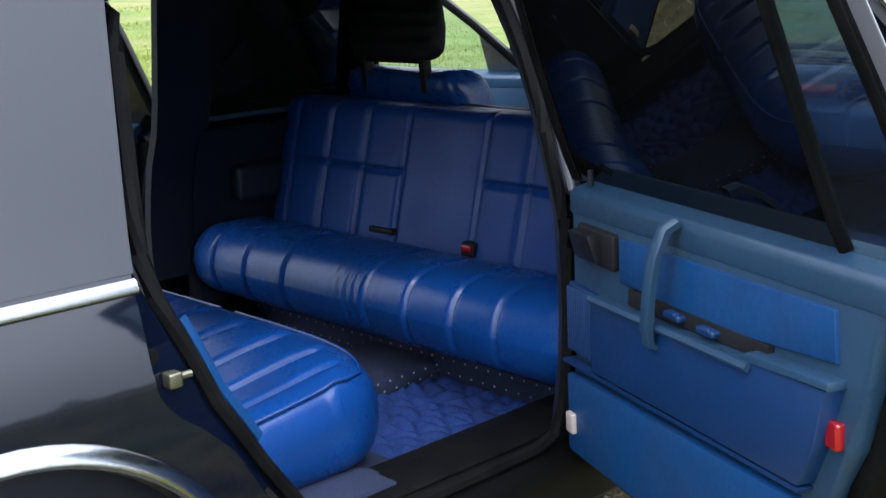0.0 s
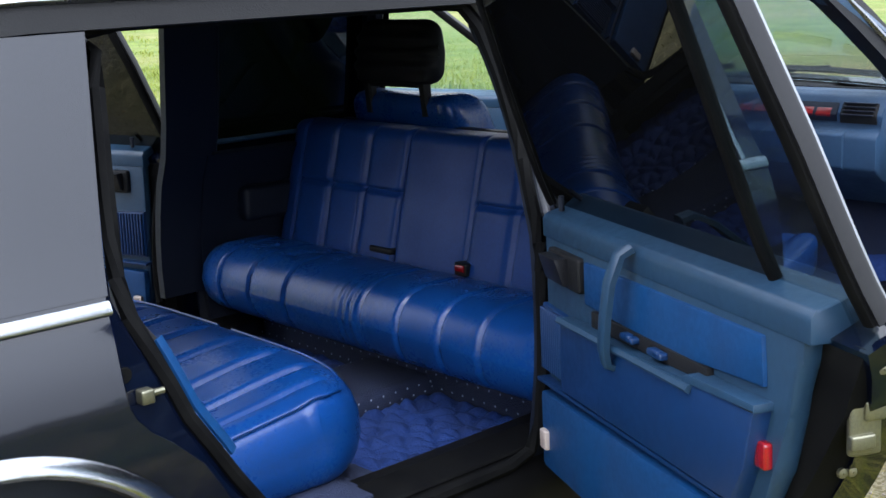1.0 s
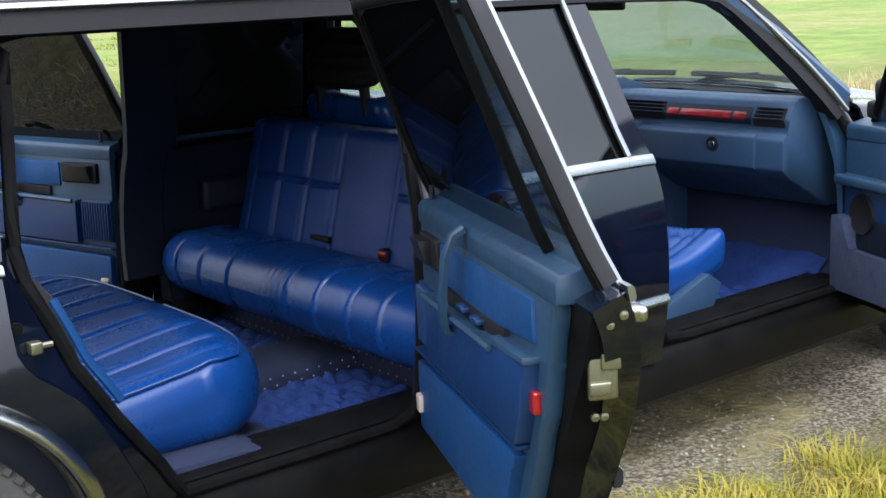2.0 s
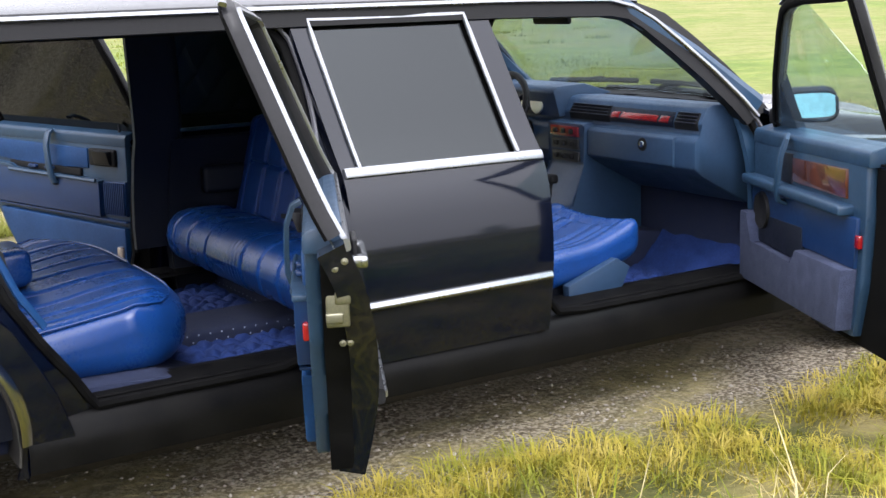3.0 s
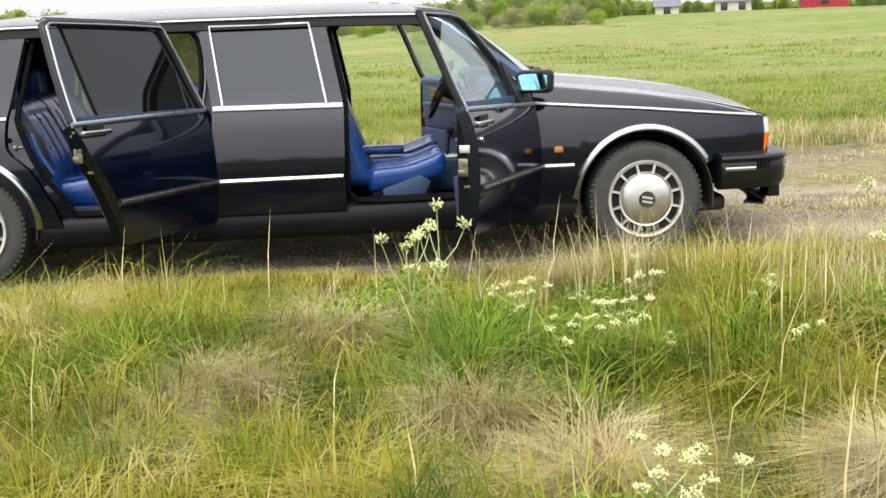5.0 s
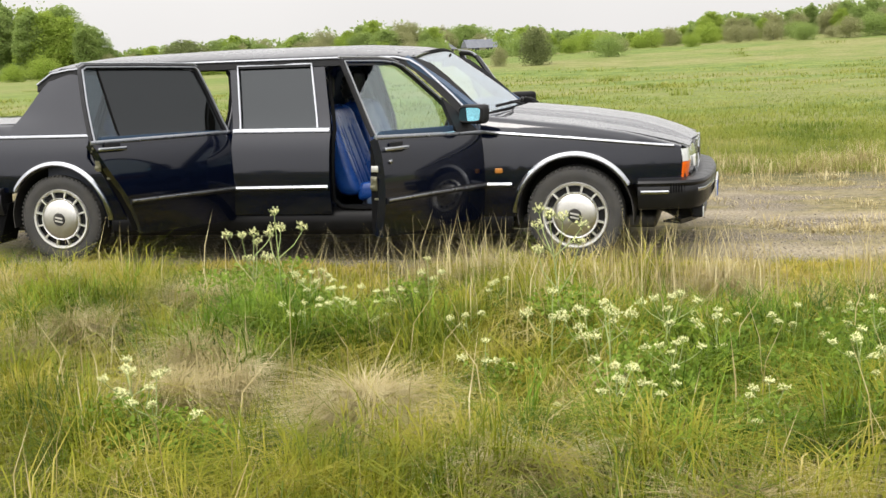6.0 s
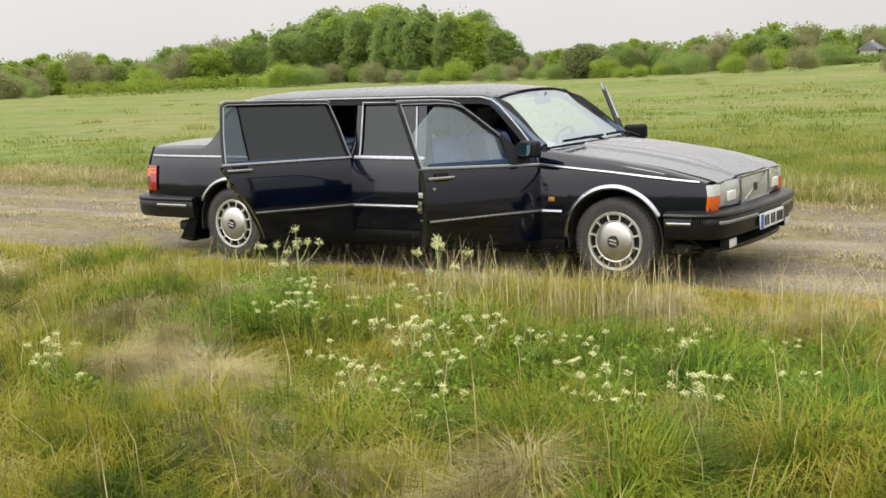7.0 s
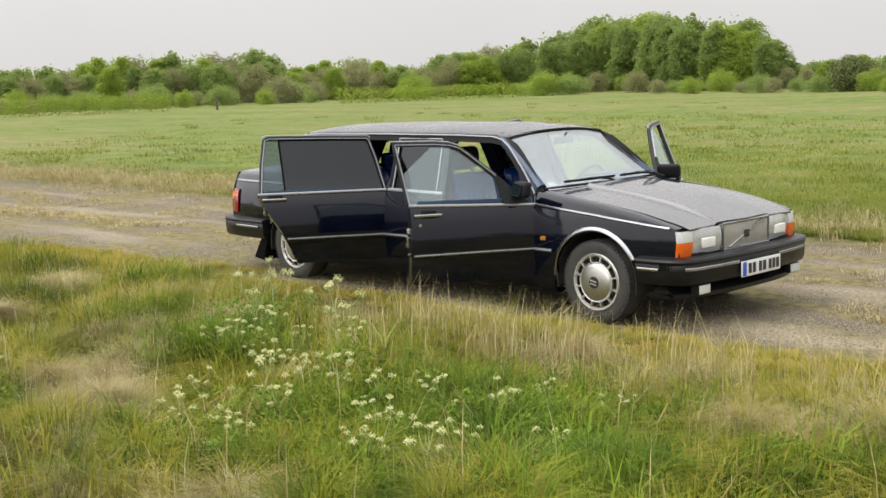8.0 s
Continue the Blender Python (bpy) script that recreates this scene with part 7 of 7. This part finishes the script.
def leaf_cloud(r, blobs, per, size):
    """Leaf quads scattered over lobes (centre, radii)."""
    V = []
    mean = sum(b[1][0] for b in blobs) / len(blobs)
    count = per
    for c, rad in blobs:
        per = max(20, int(count * (rad[0] / mean) ** 1.8))
        u = r.normal(size=(per, 3))
        u /= np.linalg.norm(u, axis=1, keepdims=True)
        p = np.array(c) + u * np.array(rad) * (r.uniform(0.25, 1.0, (per, 1)) ** 0.5 + np.minimum(r.exponential(0.07, (per, 1)), 0.17))
        a = r.normal(size=(per, 3))
        a /= np.linalg.norm(a, axis=1, keepdims=True)
        b = np.cross(a, r.normal(size=(per, 3)))
        b /= np.linalg.norm(b, axis=1, keepdims=True)
        s = size * r.uniform(0.5, 1.3, (per, 1))
        V.append(np.stack([p - a * s, p - b * s * 0.6, p + a * s, p + b * s * 0.6], 1))
    V = np.concatenate(V)
    return V.reshape(-1, 3), np.arange(len(V) * 4).reshape(-1, 4)


def tree_kind(name, seed, height, width, lobes, per, size, leaf, label, trunk=0.14, category="tree"):
    """A tree of the given size at the origin: tapered trunk with limbs, crown of leaf clumps."""
    r = np.random.default_rng(seed)
    top = tagged(new(name), label, category, group="far trees" if category == "tree" else "far bushes")
    blobs = []
    bm = BM()
    z0 = height * trunk
    tube(bm, [(0, 0, -0.1), (0.05 * width * 0.2, 0, z0), (r.normal(0, 0.1), r.normal(0, 0.1), height * 0.8)], [height * 0.018, height * 0.013, height * 0.004], 7)
    for k in range(lobes):
        t = (k + 0.5) / lobes
        z = z0 * 0.5 + (height - z0 * 0.5) * t
        wide = width * 0.5 * math.sin(math.pi * min(0.97, 0.25 + 0.68 * t)) ** 0.7
        a = k * 2.4 + r.uniform(-0.5, 0.5)
        rr = wide * r.uniform(0.12, 0.78)
        rad = min(wide * r.uniform(0.30, 0.56) + 0.025 * height, (0.11 + 0.14 * (1 - t)) * width * r.uniform(0.65, 1.2))
        c = (rr * math.cos(a), rr * math.sin(a), z * r.uniform(0.92, 1.0))
        blobs.append((c, (rad, rad, rad * r.uniform(0.8, 1.5))))
        if k % 2 == 0:
            tube(bm, [(0, 0, min(z * 0.7, height * 0.7)), (c[0] * 0.55, c[1] * 0.55, z * 0.85), (c[0] * 0.9, c[1] * 0.9, c[2])], [height * 0.009, height * 0.006, height * 0.002], 5)
    part("trunk", bm, BARK, top)
    for k in range(9):
        a, rr = k * 2.4, width * (0.0 if k == 0 else 0.19)
        zc = height * (0.50 + 0.13 * math.sin(k * 1.9))
        blobs.append(((rr * math.cos(a), rr * math.sin(a), zc), (width * 0.25, width * 0.25, min(zc, height * 0.93 - zc) * 0.98)))
    V, Q = leaf_cloud(r, blobs, per, size)
    V[:, 2] = np.maximum(V[:, 2], 0.02)
    me = mesh_of("crown", V, Q)
    me.materials.append(leaf)
    crown = new("crown", me)
    crown.parent = top
    return top


KINDS = [
    (tree_kind("tree", 1, 10, 6.5, 60, 300, 0.15, LEAF_A, "broad green deciduous tree at the meadow's edge", 0.06), 10),
    (tree_kind("tree", 2, 10, 5.5, 56, 300, 0.14, LEAF_B, "light green young deciduous tree", 0.06), 10),
    (tree_kind("tree", 3, 10, 4.0, 60, 300, 0.14, LEAF_A, "slender tall green tree in a wood", 0.08), 10),
    (tree_kind("tree", 4, 10, 6.5, 40, 260, 0.12, LEAF_C, "grey-green tree in thin early leaf", 0.06), 10),
    (tree_kind("tree", 5, 10, 5.8, 60, 300, 0.14, LEAF_A, "rounded green tree with a ragged crown", 0.05), 10),
    (tree_kind("tree", 6, 10, 5.0, 56, 300, 0.15, LEAF_B, "yellow-green tree in fresh spring leaf", 0.07), 10),
]
SHRUBS = [
    (tree_kind("bush", 11, 3, 4.2, 18, 260, 0.07, LEAF_B, "light green rounded bush in the meadow", 0.05, "bush"), 3),
    (tree_kind("bush", 12, 3, 4.6, 18, 260, 0.07, LEAF_A, "green spreading bush by the trees", 0.05, "bush"), 3),
    (tree_kind("bush", 13, 3, 4.0, 18, 240, 0.07, LEAF_C, "grey-green willow bush beside the wood", 0.05, "bush"), 3),
    (tree_kind("bush", 14, 3, 3.6, 18, 300, 0.07, LEAF_D, "dark dense rounded bush standing alone", 0.05, "bush"), 3),
]
# how far off the trees stand, and how high they reach there, by bearing in degrees from +y
tree_dist = fn([-80, -60, -46, -40, -36, -30, -25, -15], [180, 180, 165, 140, 112, 100, 80, 75])
tree_top = fn([-100, -80, -67.1, -65.9, -64.7, -63.4, -62.5, -61.4, -60.1, -57.5, -55.9, -55.1, -54.1, -53.0, -51.6, -50.3, -48.9, -47.6, -46.9, -46.3, -44.8, -44.0, -42.5, -41.5, -40.7, -39.4, -38.8, -37.2, -35.6, -33.9, -32.8, -31.6, -30.9, -30.4, -29.9, -28.5, -27.0, -25.3, -24.5, -23.4, -21.9, -21.0, -19.9, -18.9, -18.0, -17.4, -16.6, -15.5, -14.6, -13.0, -11.9, -10.5, -9.3, -7.9, -5.2, -4.0, -3.2, -2.5, -1.1, -0.4, 0.7, 1.7, 4, 6, 9, 11, 14, 20, 30, 60], [4.2, 4.8, 5.46, 5.99, 5.08, 6.51, 7.24, 6.33, 6.87, 6.57, 6.96, 5.89, 4.4, 4.9, 5.64, 4.84, 3.89, 3.8, 5.3, 5.9, 5.7, 6.2, 6.5, 6.6, 6.9, 7.7, 7.95, 7.75, 6.8, 6.6, 6.1, 5.75, 4.77, 2.9, 2.2, 2.2, 2.5, 2.3, 2.7, 2.5, 2.2, 2.6, 2.92, 2.55, 3.2, 3.4, 2.95, 3.1, 2.65, 2.8, 2.65, 2.38, 2.58, 2.13, 1.95, 1.75, 2.1, 1.9, 2.4, 2.97, 2.8, 2.7, 3.0, 3.3, 3.1, 2.9, 2.3, 2.1, 2.0, 2.6])
rt = np.random.default_rng(21)


def reach(az):
    """Distance of the tree line: nearer than it looks at the flat meadow's end, far back round the farms."""
    return 195.0 if -14.2 < az < -10.6 or az > 11.5 else min(tree_dist(az), 128.0)


def rise(az, dist):
    """Height of what touches the skyline from the given distance."""
    return 1.6 + (tree_top(az) - 1.6) * dist / tree_dist(az)


def stand(kinds, i, az, dist, height, widen=1.0):
    ob, h = kinds[i]
    k = height / h
    x, y = dist * math.sin(radians(az)), dist * math.cos(radians(az))
    m = Matrix.Translation((x, y, float(ground_z(x, y)) - 0.05)) @ Matrix.Rotation(rt.uniform(0, 6.28), 4, "Z") @ Matrix.Diagonal((k * widen * rt.uniform(0.9, 1.15), k * widen * rt.uniform(0.9, 1.15), k, 1))
    return copy_thing(ob, m)


# the wood and the line of trees behind the meadow
for az in np.arange(-78, 33, 0.9):
    for row, (off, f) in enumerate(((0.95, 0.82), (1.02, 1.02))):
        a = az + rt.uniform(-0.35, 0.35) + row * 0.4
        dist = reach(a) * off * rt.uniform(0.98, 1.02)
        x, y = dist * math.sin(radians(a)), dist * math.cos(radians(a))
        h = (rise(a, dist) - float(ground_z(x, y))) * f * rt.uniform(0.93, 1.05)
        wood = -44 < a < -30.6
        if wood and row == 0:
            h *= 1.12
        i = int(rt.choice(6, p=[0.16, 0.12, 0.40, 0.02, 0.18, 0.12] if wood else [0.18, 0.15, 0.1, 0.25, 0.17, 0.15] if a > -29 else [0.18, 0.20, 0.06, 0.28, 0.10, 0.18]))
        stand(KINDS, i, a, dist, max(h, 0.011 * dist), 1.7 if h < 0.035 * dist else 1.35)
for az in np.arange(40, 268, 9):
    stand(KINDS, int(rt.integers(0, 6)), az, 150 + rt.uniform(-10, 10), rt.uniform(4, 8))
# scrub in front of the trees
for az in np.arange(-80, 11, 0.95):
    if -53 < az < -43 or -14.2 < az < -10.6:
        continue
    d = reach(az) * rt.uniform(0.80, 0.90)
    stand(SHRUBS, int(rt.choice([0, 1, 2], p=[0.35, 0.35, 0.3])), az + rt.uniform(-0.4, 0.4), d, d * rt.uniform(0.010, 0.022), 1.15)
for az, f, h, i, w in ((-9.45, 48 / 75, 1.8, 3, 0.82), (-11.35, 0.255, 0.95, 2, 0.75), (-5.55, 54 / 75, 1.15, 1, 1.1), (-26.8, 0.88, 2.5, 3, 1.35), (-22.4, 0.9, 1.5, 1, 1.2), (-48.4, 0.84, 2.4, 0, 1.2), (-42.0, 0.80, 2.2, 0, 1.3), (-40.6, 0.80, 1.8, 1, 1.3), (-55.0, 0.85, 2.6, 2, 1.2), (-53.6, 0.82, 1.2, 1, 0.9)):
    stand(SHRUBS, i, az, reach(az) * f, h, w)
for ob, _ in KINDS + SHRUBS:
    ob.matrix_basis = Matrix.Translation((rt.uniform(-60, 60), -170 + rt.uniform(-10, 10), 0)) @ Matrix.Diagonal((0.7, 0.7, 0.7, 1))


# low clipped hedge
def hedge(az0, az1, dist, height, label, leaf):
    r = np.random.default_rng(int(dist))
    blobs = []
    for az in np.arange(az0, az1, 0.42):
        x, y = dist * math.sin(radians(az)), dist * math.cos(radians(az))
        blobs.append(((x, y, height * 0.5 + float(ground_z(x, y))), (0.62, 0.62, height * r.uniform(0.45, 0.58))))
    V, Q = leaf_cloud(r, blobs, 330, 0.07)
    V[:, 2] = np.maximum(V[:, 2], 0.02)
    me = mesh_of("hedge", V, Q)
    me.materials.append(leaf)
    return tagged(new("hedge", me), label, "hedge")


hedge(-52.2, -42.9, 96, 1.3, "low light green hedge across the meadow", HEDGE)
hedge(-80.0, -61.0, 90, 1.5, "low light green hedge beside trees", HEDGE)
hedge(-14.6, -8.6, 68, 0.55, "trimmed green field hedge near a house", LEAF_A)

# distant undergrowth that closes the gaps under the trees
r = np.random.default_rng(5)
blobs = []
for az in np.arange(-95, 62, 0.42):
    d = 1.09 * reach(az)
    x, y = d * math.sin(radians(az)), d * math.cos(radians(az))
    z = float(ground_z(x, y))
    h = (rise(az, d) - z) * r.uniform(0.86, 1.03)
    blobs.append(((x, y, z + h * 0.5), (0.0135 * d, 0.0135 * d, h * r.uniform(0.47, 0.53))))
V, Q = leaf_cloud(r, blobs, 560, 0.17)
V[:, 2] = np.maximum(V[:, 2], 0.02)
me = mesh_of("far_undergrowth", V, Q)
me.materials.append(LEAF_A)
tagged(new("far_undergrowth", me), "dense green undergrowth of the far wood", "wood", kind="stuff")

# farm buildings far off
WHITE_WALL = mat("whitewash", (0.46, 0.44, 0.37), (0.38, 0.36, 0.30), rough=0.9, scale=2)
RED_WALL = mat("red_boards", (0.26, 0.018, 0.03), (0.20, 0.015, 0.025), rough=0.8, scale=2)
SLATE = mat("grey_roof", (0.12, 0.13, 0.15), (0.09, 0.095, 0.11), rough=0.7, scale=2)
PANE = mat("dark_pane", (0.03, 0.035, 0.04), rough=0.15)


def house(az, dist, length, depth, wall_h, roof_h, wall, label, turn=0.0, windows=3):
    top = tagged(new("farmhouse"), label, "house", group="far farm buildings")
    bm = BM()
    prism(bm, [(-length / 2, 0), (length / 2, 0), (length / 2, wall_h), (-length / 2, wall_h)], "y", -depth / 2, depth / 2)
    part("wall", bm, wall, top)
    bm = BM()
    prism(bm, [(-depth / 2 - 0.4, wall_h - 0.05), (depth / 2 + 0.4, wall_h - 0.05), (0, wall_h + roof_h)], "x", -length / 2 - 0.3, length / 2 + 0.3)
    roof_ob = part("roof", bm, SLATE, top)
    bm = BM()
    rbox(bm, (length * 0.22, 0, wall_h + roof_h * 0.95), (0.16, 0.16, 0.28), 0.03, (2, 2, 2))
    part("chimney", bm, wall, roof_ob)
    for k in range(windows):
        x = -length / 2 + length * (k + 0.5) / windows
        bm = BM()
        rbox(bm, (x, -depth / 2 - 0.02, wall_h * 0.55), (0.5, 0.05, 0.55), 0.02, (2, 2, 2))
        part("window", bm, PANE, top)
    x, y = dist * math.sin(radians(az)), dist * math.cos(radians(az))
    top.matrix_basis = Matrix.Translation((x, y, float(ground_z(x, y)) - 0.05)) @ Matrix.Rotation(radians(-az + turn), 4, "Z")
    return top


house(-11.8, 176, 4.2, 3.4, 0.9, 1.2, WHITE_WALL, "white farmhouse with a grey roof among trees", 15, 2)
house(-13.5, 172, 2.2, 2.4, 0.9, 1.0, WHITE_WALL, "small cream gabled farm building", 70, 1)
house(20.9, 180, 6.4, 5.0, 2.3, 1.4, RED_WALL, "dark red boarded barn with a grey roof", 5, 1)
house(17.0, 184, 5.2, 4.2, 1.7, 1.8, WHITE_WALL, "long white farm building with grey roof", -8, 2)
house(13.9, 180, 3.4, 3.4, 1.3, 1.0, WHITE_WALL, "low white outbuilding in bushes", 0, 1)
# fence post in the meadow
bm = BM()
rbox(bm, (0, 0, 0.55), (0.07, 0.07, 0.58), 0.02, (2, 2, 3))
post = part("fence_post", bm, BARK)
post.matrix_basis = Matrix.Translation((88 * math.sin(radians(-58.6)), 88 * math.cos(radians(-58.6)), 0))
tagged(post, "weathered wooden fence post in the meadow", "post")


# ---- cow parsley on the verge ----
PETAL = mat("white_petals", (0.62, 0.61, 0.31), (0.48, 0.50, 0.22), rough=0.8, scale=60)
STEM = mat("green_stem", (0.22, 0.30, 0.09), (0.30, 0.33, 0.14), rough=0.7, scale=12)
FERN = foliage("ferny_leaf", [(0.11, 0.19, 0.018), (0.20, 0.285, 0.035)], nscale=3.0)


def parsley(seed, height, heads):
    """A flowering plant: branching stem, ferny leaves, flat white umbels."""
    r = np.random.default_rng(seed)
    top = tagged(new("cow_parsley"), "flowering cow parsley with creamy white umbels on the verge", "wildflower", group="cow parsley on the verge")
    bm = BM()
    sway = Vector((r.normal(0, 0.05), r.normal(0, 0.05), 0))
    tip = Vector((0, 0, height)) + sway
    main = [Vector((0, 0, -0.01)), Vector((0, 0, height * 0.5)) + sway * 0.35, tip]
    tube(bm, main, [0.0045, 0.0035, 0.002], 5)
    ends = [tip]
    for k in range(heads - 1):
        t = r.uniform(0.35, 0.8)
        a = k * 2.4 + r.uniform(-0.4, 0.4)
        p0 = main[0].lerp(tip, t)
        e = p0 + Vector((math.cos(a), math.sin(a), 0)) * r.uniform(0.06, 0.16) + Vector((0, 0, r.uniform(0.08, 0.24)))
        e.z = min(e.z, height * 1.02)
        tube(bm, [p0, p0.lerp(e, 0.5) + Vector((math.cos(a), math.sin(a), 0)) * 0.02, e], [0.0028, 0.0022, 0.0016], 5)
        ends.append(e)
    for e in ends:
        for k in range(8):
            a = k * math.pi / 4
            tube(bm, [e, e + Vector((math.cos(a) * 0.028, math.sin(a) * 0.028, 0.026))], [0.0010, 0.0008], 4)
    part("stem", bm, STEM, top)
    for e in ends:
        bm = BM()
        w = r.uniform(0.8, 1.25)
        for k in range(22):
            a = k * 2.399
            q = 0.028 * w * math.sqrt((k + 0.4) / 22)
            c = e + Vector((q * math.cos(a), q * math.sin(a), 0.030 - 18 * q * q + r.normal(0, 0.007)))
            s = r.uniform(0.004, 0.0075)
            for b in range(5):
                g = b * 1.2566 + a
                d = Vector((math.cos(g), math.sin(g), 0.9 * r.normal()))
                n = Vector((-math.sin(g), math.cos(g), 0))
                vs = [bm.verts.new(p) for p in (c, c + d * s * 0.6 + n * s * 0.45, c + d * s * 1.15, c + d * s * 0.6 - n * s * 0.45)]
                bm.faces.new(vs)
        part("umbel", bm, PETAL, top, normals=False)
    for k in range(7):
        a = k * 0.9 + r.uniform(-0.3, 0.3)
        bm = BM()
        length = r.uniform(0.10, 0.19)
        z0 = r.uniform(0.02, height * 0.45)
        d = Vector((math.cos(a), math.sin(a), 0.35))
        n = Vector((-math.sin(a), math.cos(a), 0))
        for q in range(7):
            t = (q + 1) / 7
            c = Vector((0, 0, z0)) + d * length * t - Vector((0, 0, 0.05 * t * t))
            for sgn in (-1, 1):
                w = length * 0.32 * (1.1 - t)
                b = c + n * sgn * w + d * 0.02
                vs = [bm.verts.new(p) for p in (c - d * 0.010, c + n * sgn * w * 0.5 - d * 0.004, b, c + n * sgn * w * 0.5 + d * 0.014)]
                bm.faces.new(vs)
        part("leaf", bm, FERN, top, normals=False)
    return top


PLANTS = [parsley(31, 0.50, 5), parsley(32, 0.44, 6), parsley(33, 0.40, 4), parsley(34, 0.55, 7)]
SPOTS = [(-1.24, -2.80, 1.0), (-1.37, -2.88, 0.95), (0.55, -4.16, 0.9), (0.27, -3.42, 1.0), (0.92, -3.72, 0.55), (0.91, -3.42, 0.45), (0.41, -4.64, 0.45), (1.45, -4.17, 0.45), (-0.80, -5.12, 0.6), (1.46, -3.0, 0.4), (-0.53, -3.46, 0.42), (0.63, -4.69, 0.5), (-0.48, -2.77, 0.5), (-0.64, -2.64, 0.3), (-1.02, -2.97, 0.55), (-0.60, -3.06, 0.35), (0.09, -4.23, 0.5), (0.71, -4.56, 0.5), (0.56, -3.64, 0.5), (0.75, -4.27, 0.5), (1.22, -3.56, 0.5), (1.86, -4.08, 0.45), (-0.06, -3.07, 0.5), (-1.01, -3.09, 0.5), (1.55, -3.1, 0.42), (1.92, -3.02, 0.42), (-0.09, -3.59, 0.55), (0.71, -3.85, 0.55), (1.55, -3.48, 0.5), (-0.85, -3.56, 0.5), (-0.78, -3.27, 0.5), (-0.66, -3.54, 0.45), (1.54, -4.17, 0.5), (1.74, -4.53, 0.5), (1.49, -4.41, 0.5), (-0.90, -5.0, 0.55), (0.3, -3.95, 0.7), (0.45, -3.85, 0.65), (2.3, -3.9, 0.5), (2.1, -4.5, 0.5), (1.1, -4.75, 0.45)]
rp = np.random.default_rng(9)
for i, (x, y, k) in enumerate(SPOTS):
    k = k * rp.uniform(0.95, 1.1)
    m = Matrix.Translation((x, y, float(ground_z(x, y)))) @ Matrix.Rotation(rp.uniform(0, 6.28), 4, "Z") @ Matrix.Diagonal((k ** 0.5, k ** 0.5, k * 1.03, 1))
    if i < 4:
        PLANTS[i].matrix_basis = m
    else:
        copy_thing(PLANTS[i % 4], m)


# low ferny foliage at the feet of the flowers and in the green patches
rh = np.random.default_rng(77)
blobs = []
for x, y, k in SPOTS:
    if y > -2.6 or rh.random() < 0.35:
        continue
    for _ in range(2):
        dx, dy = rh.normal(0, 0.09, 2)
        blobs.append(((x + dx, y + dy, float(ground_z(x, y)) + 0.11 * k + 0.05), (0.13 + 0.05 * k, 0.12 + 0.05 * k, 0.10 + 0.05 * k)))
for x, y in GREEN_SPOTS:
    if y < -2.4 and rh.random() < 0.6:
        blobs.append(((x, y, float(ground_z(x, y)) + 0.12), (0.20, 0.16, 0.11)))
V, Q = leaf_cloud(rh, blobs, 420, 0.013)
V[:, 2] = np.maximum(V[:, 2], 0.02)
me = mesh_of("herb_leaves", V, Q)
me.materials.append(FERN)
tagged(new("herb_leaves", me), "ferny green herb foliage among the verge grass", "foliage", kind="stuff")
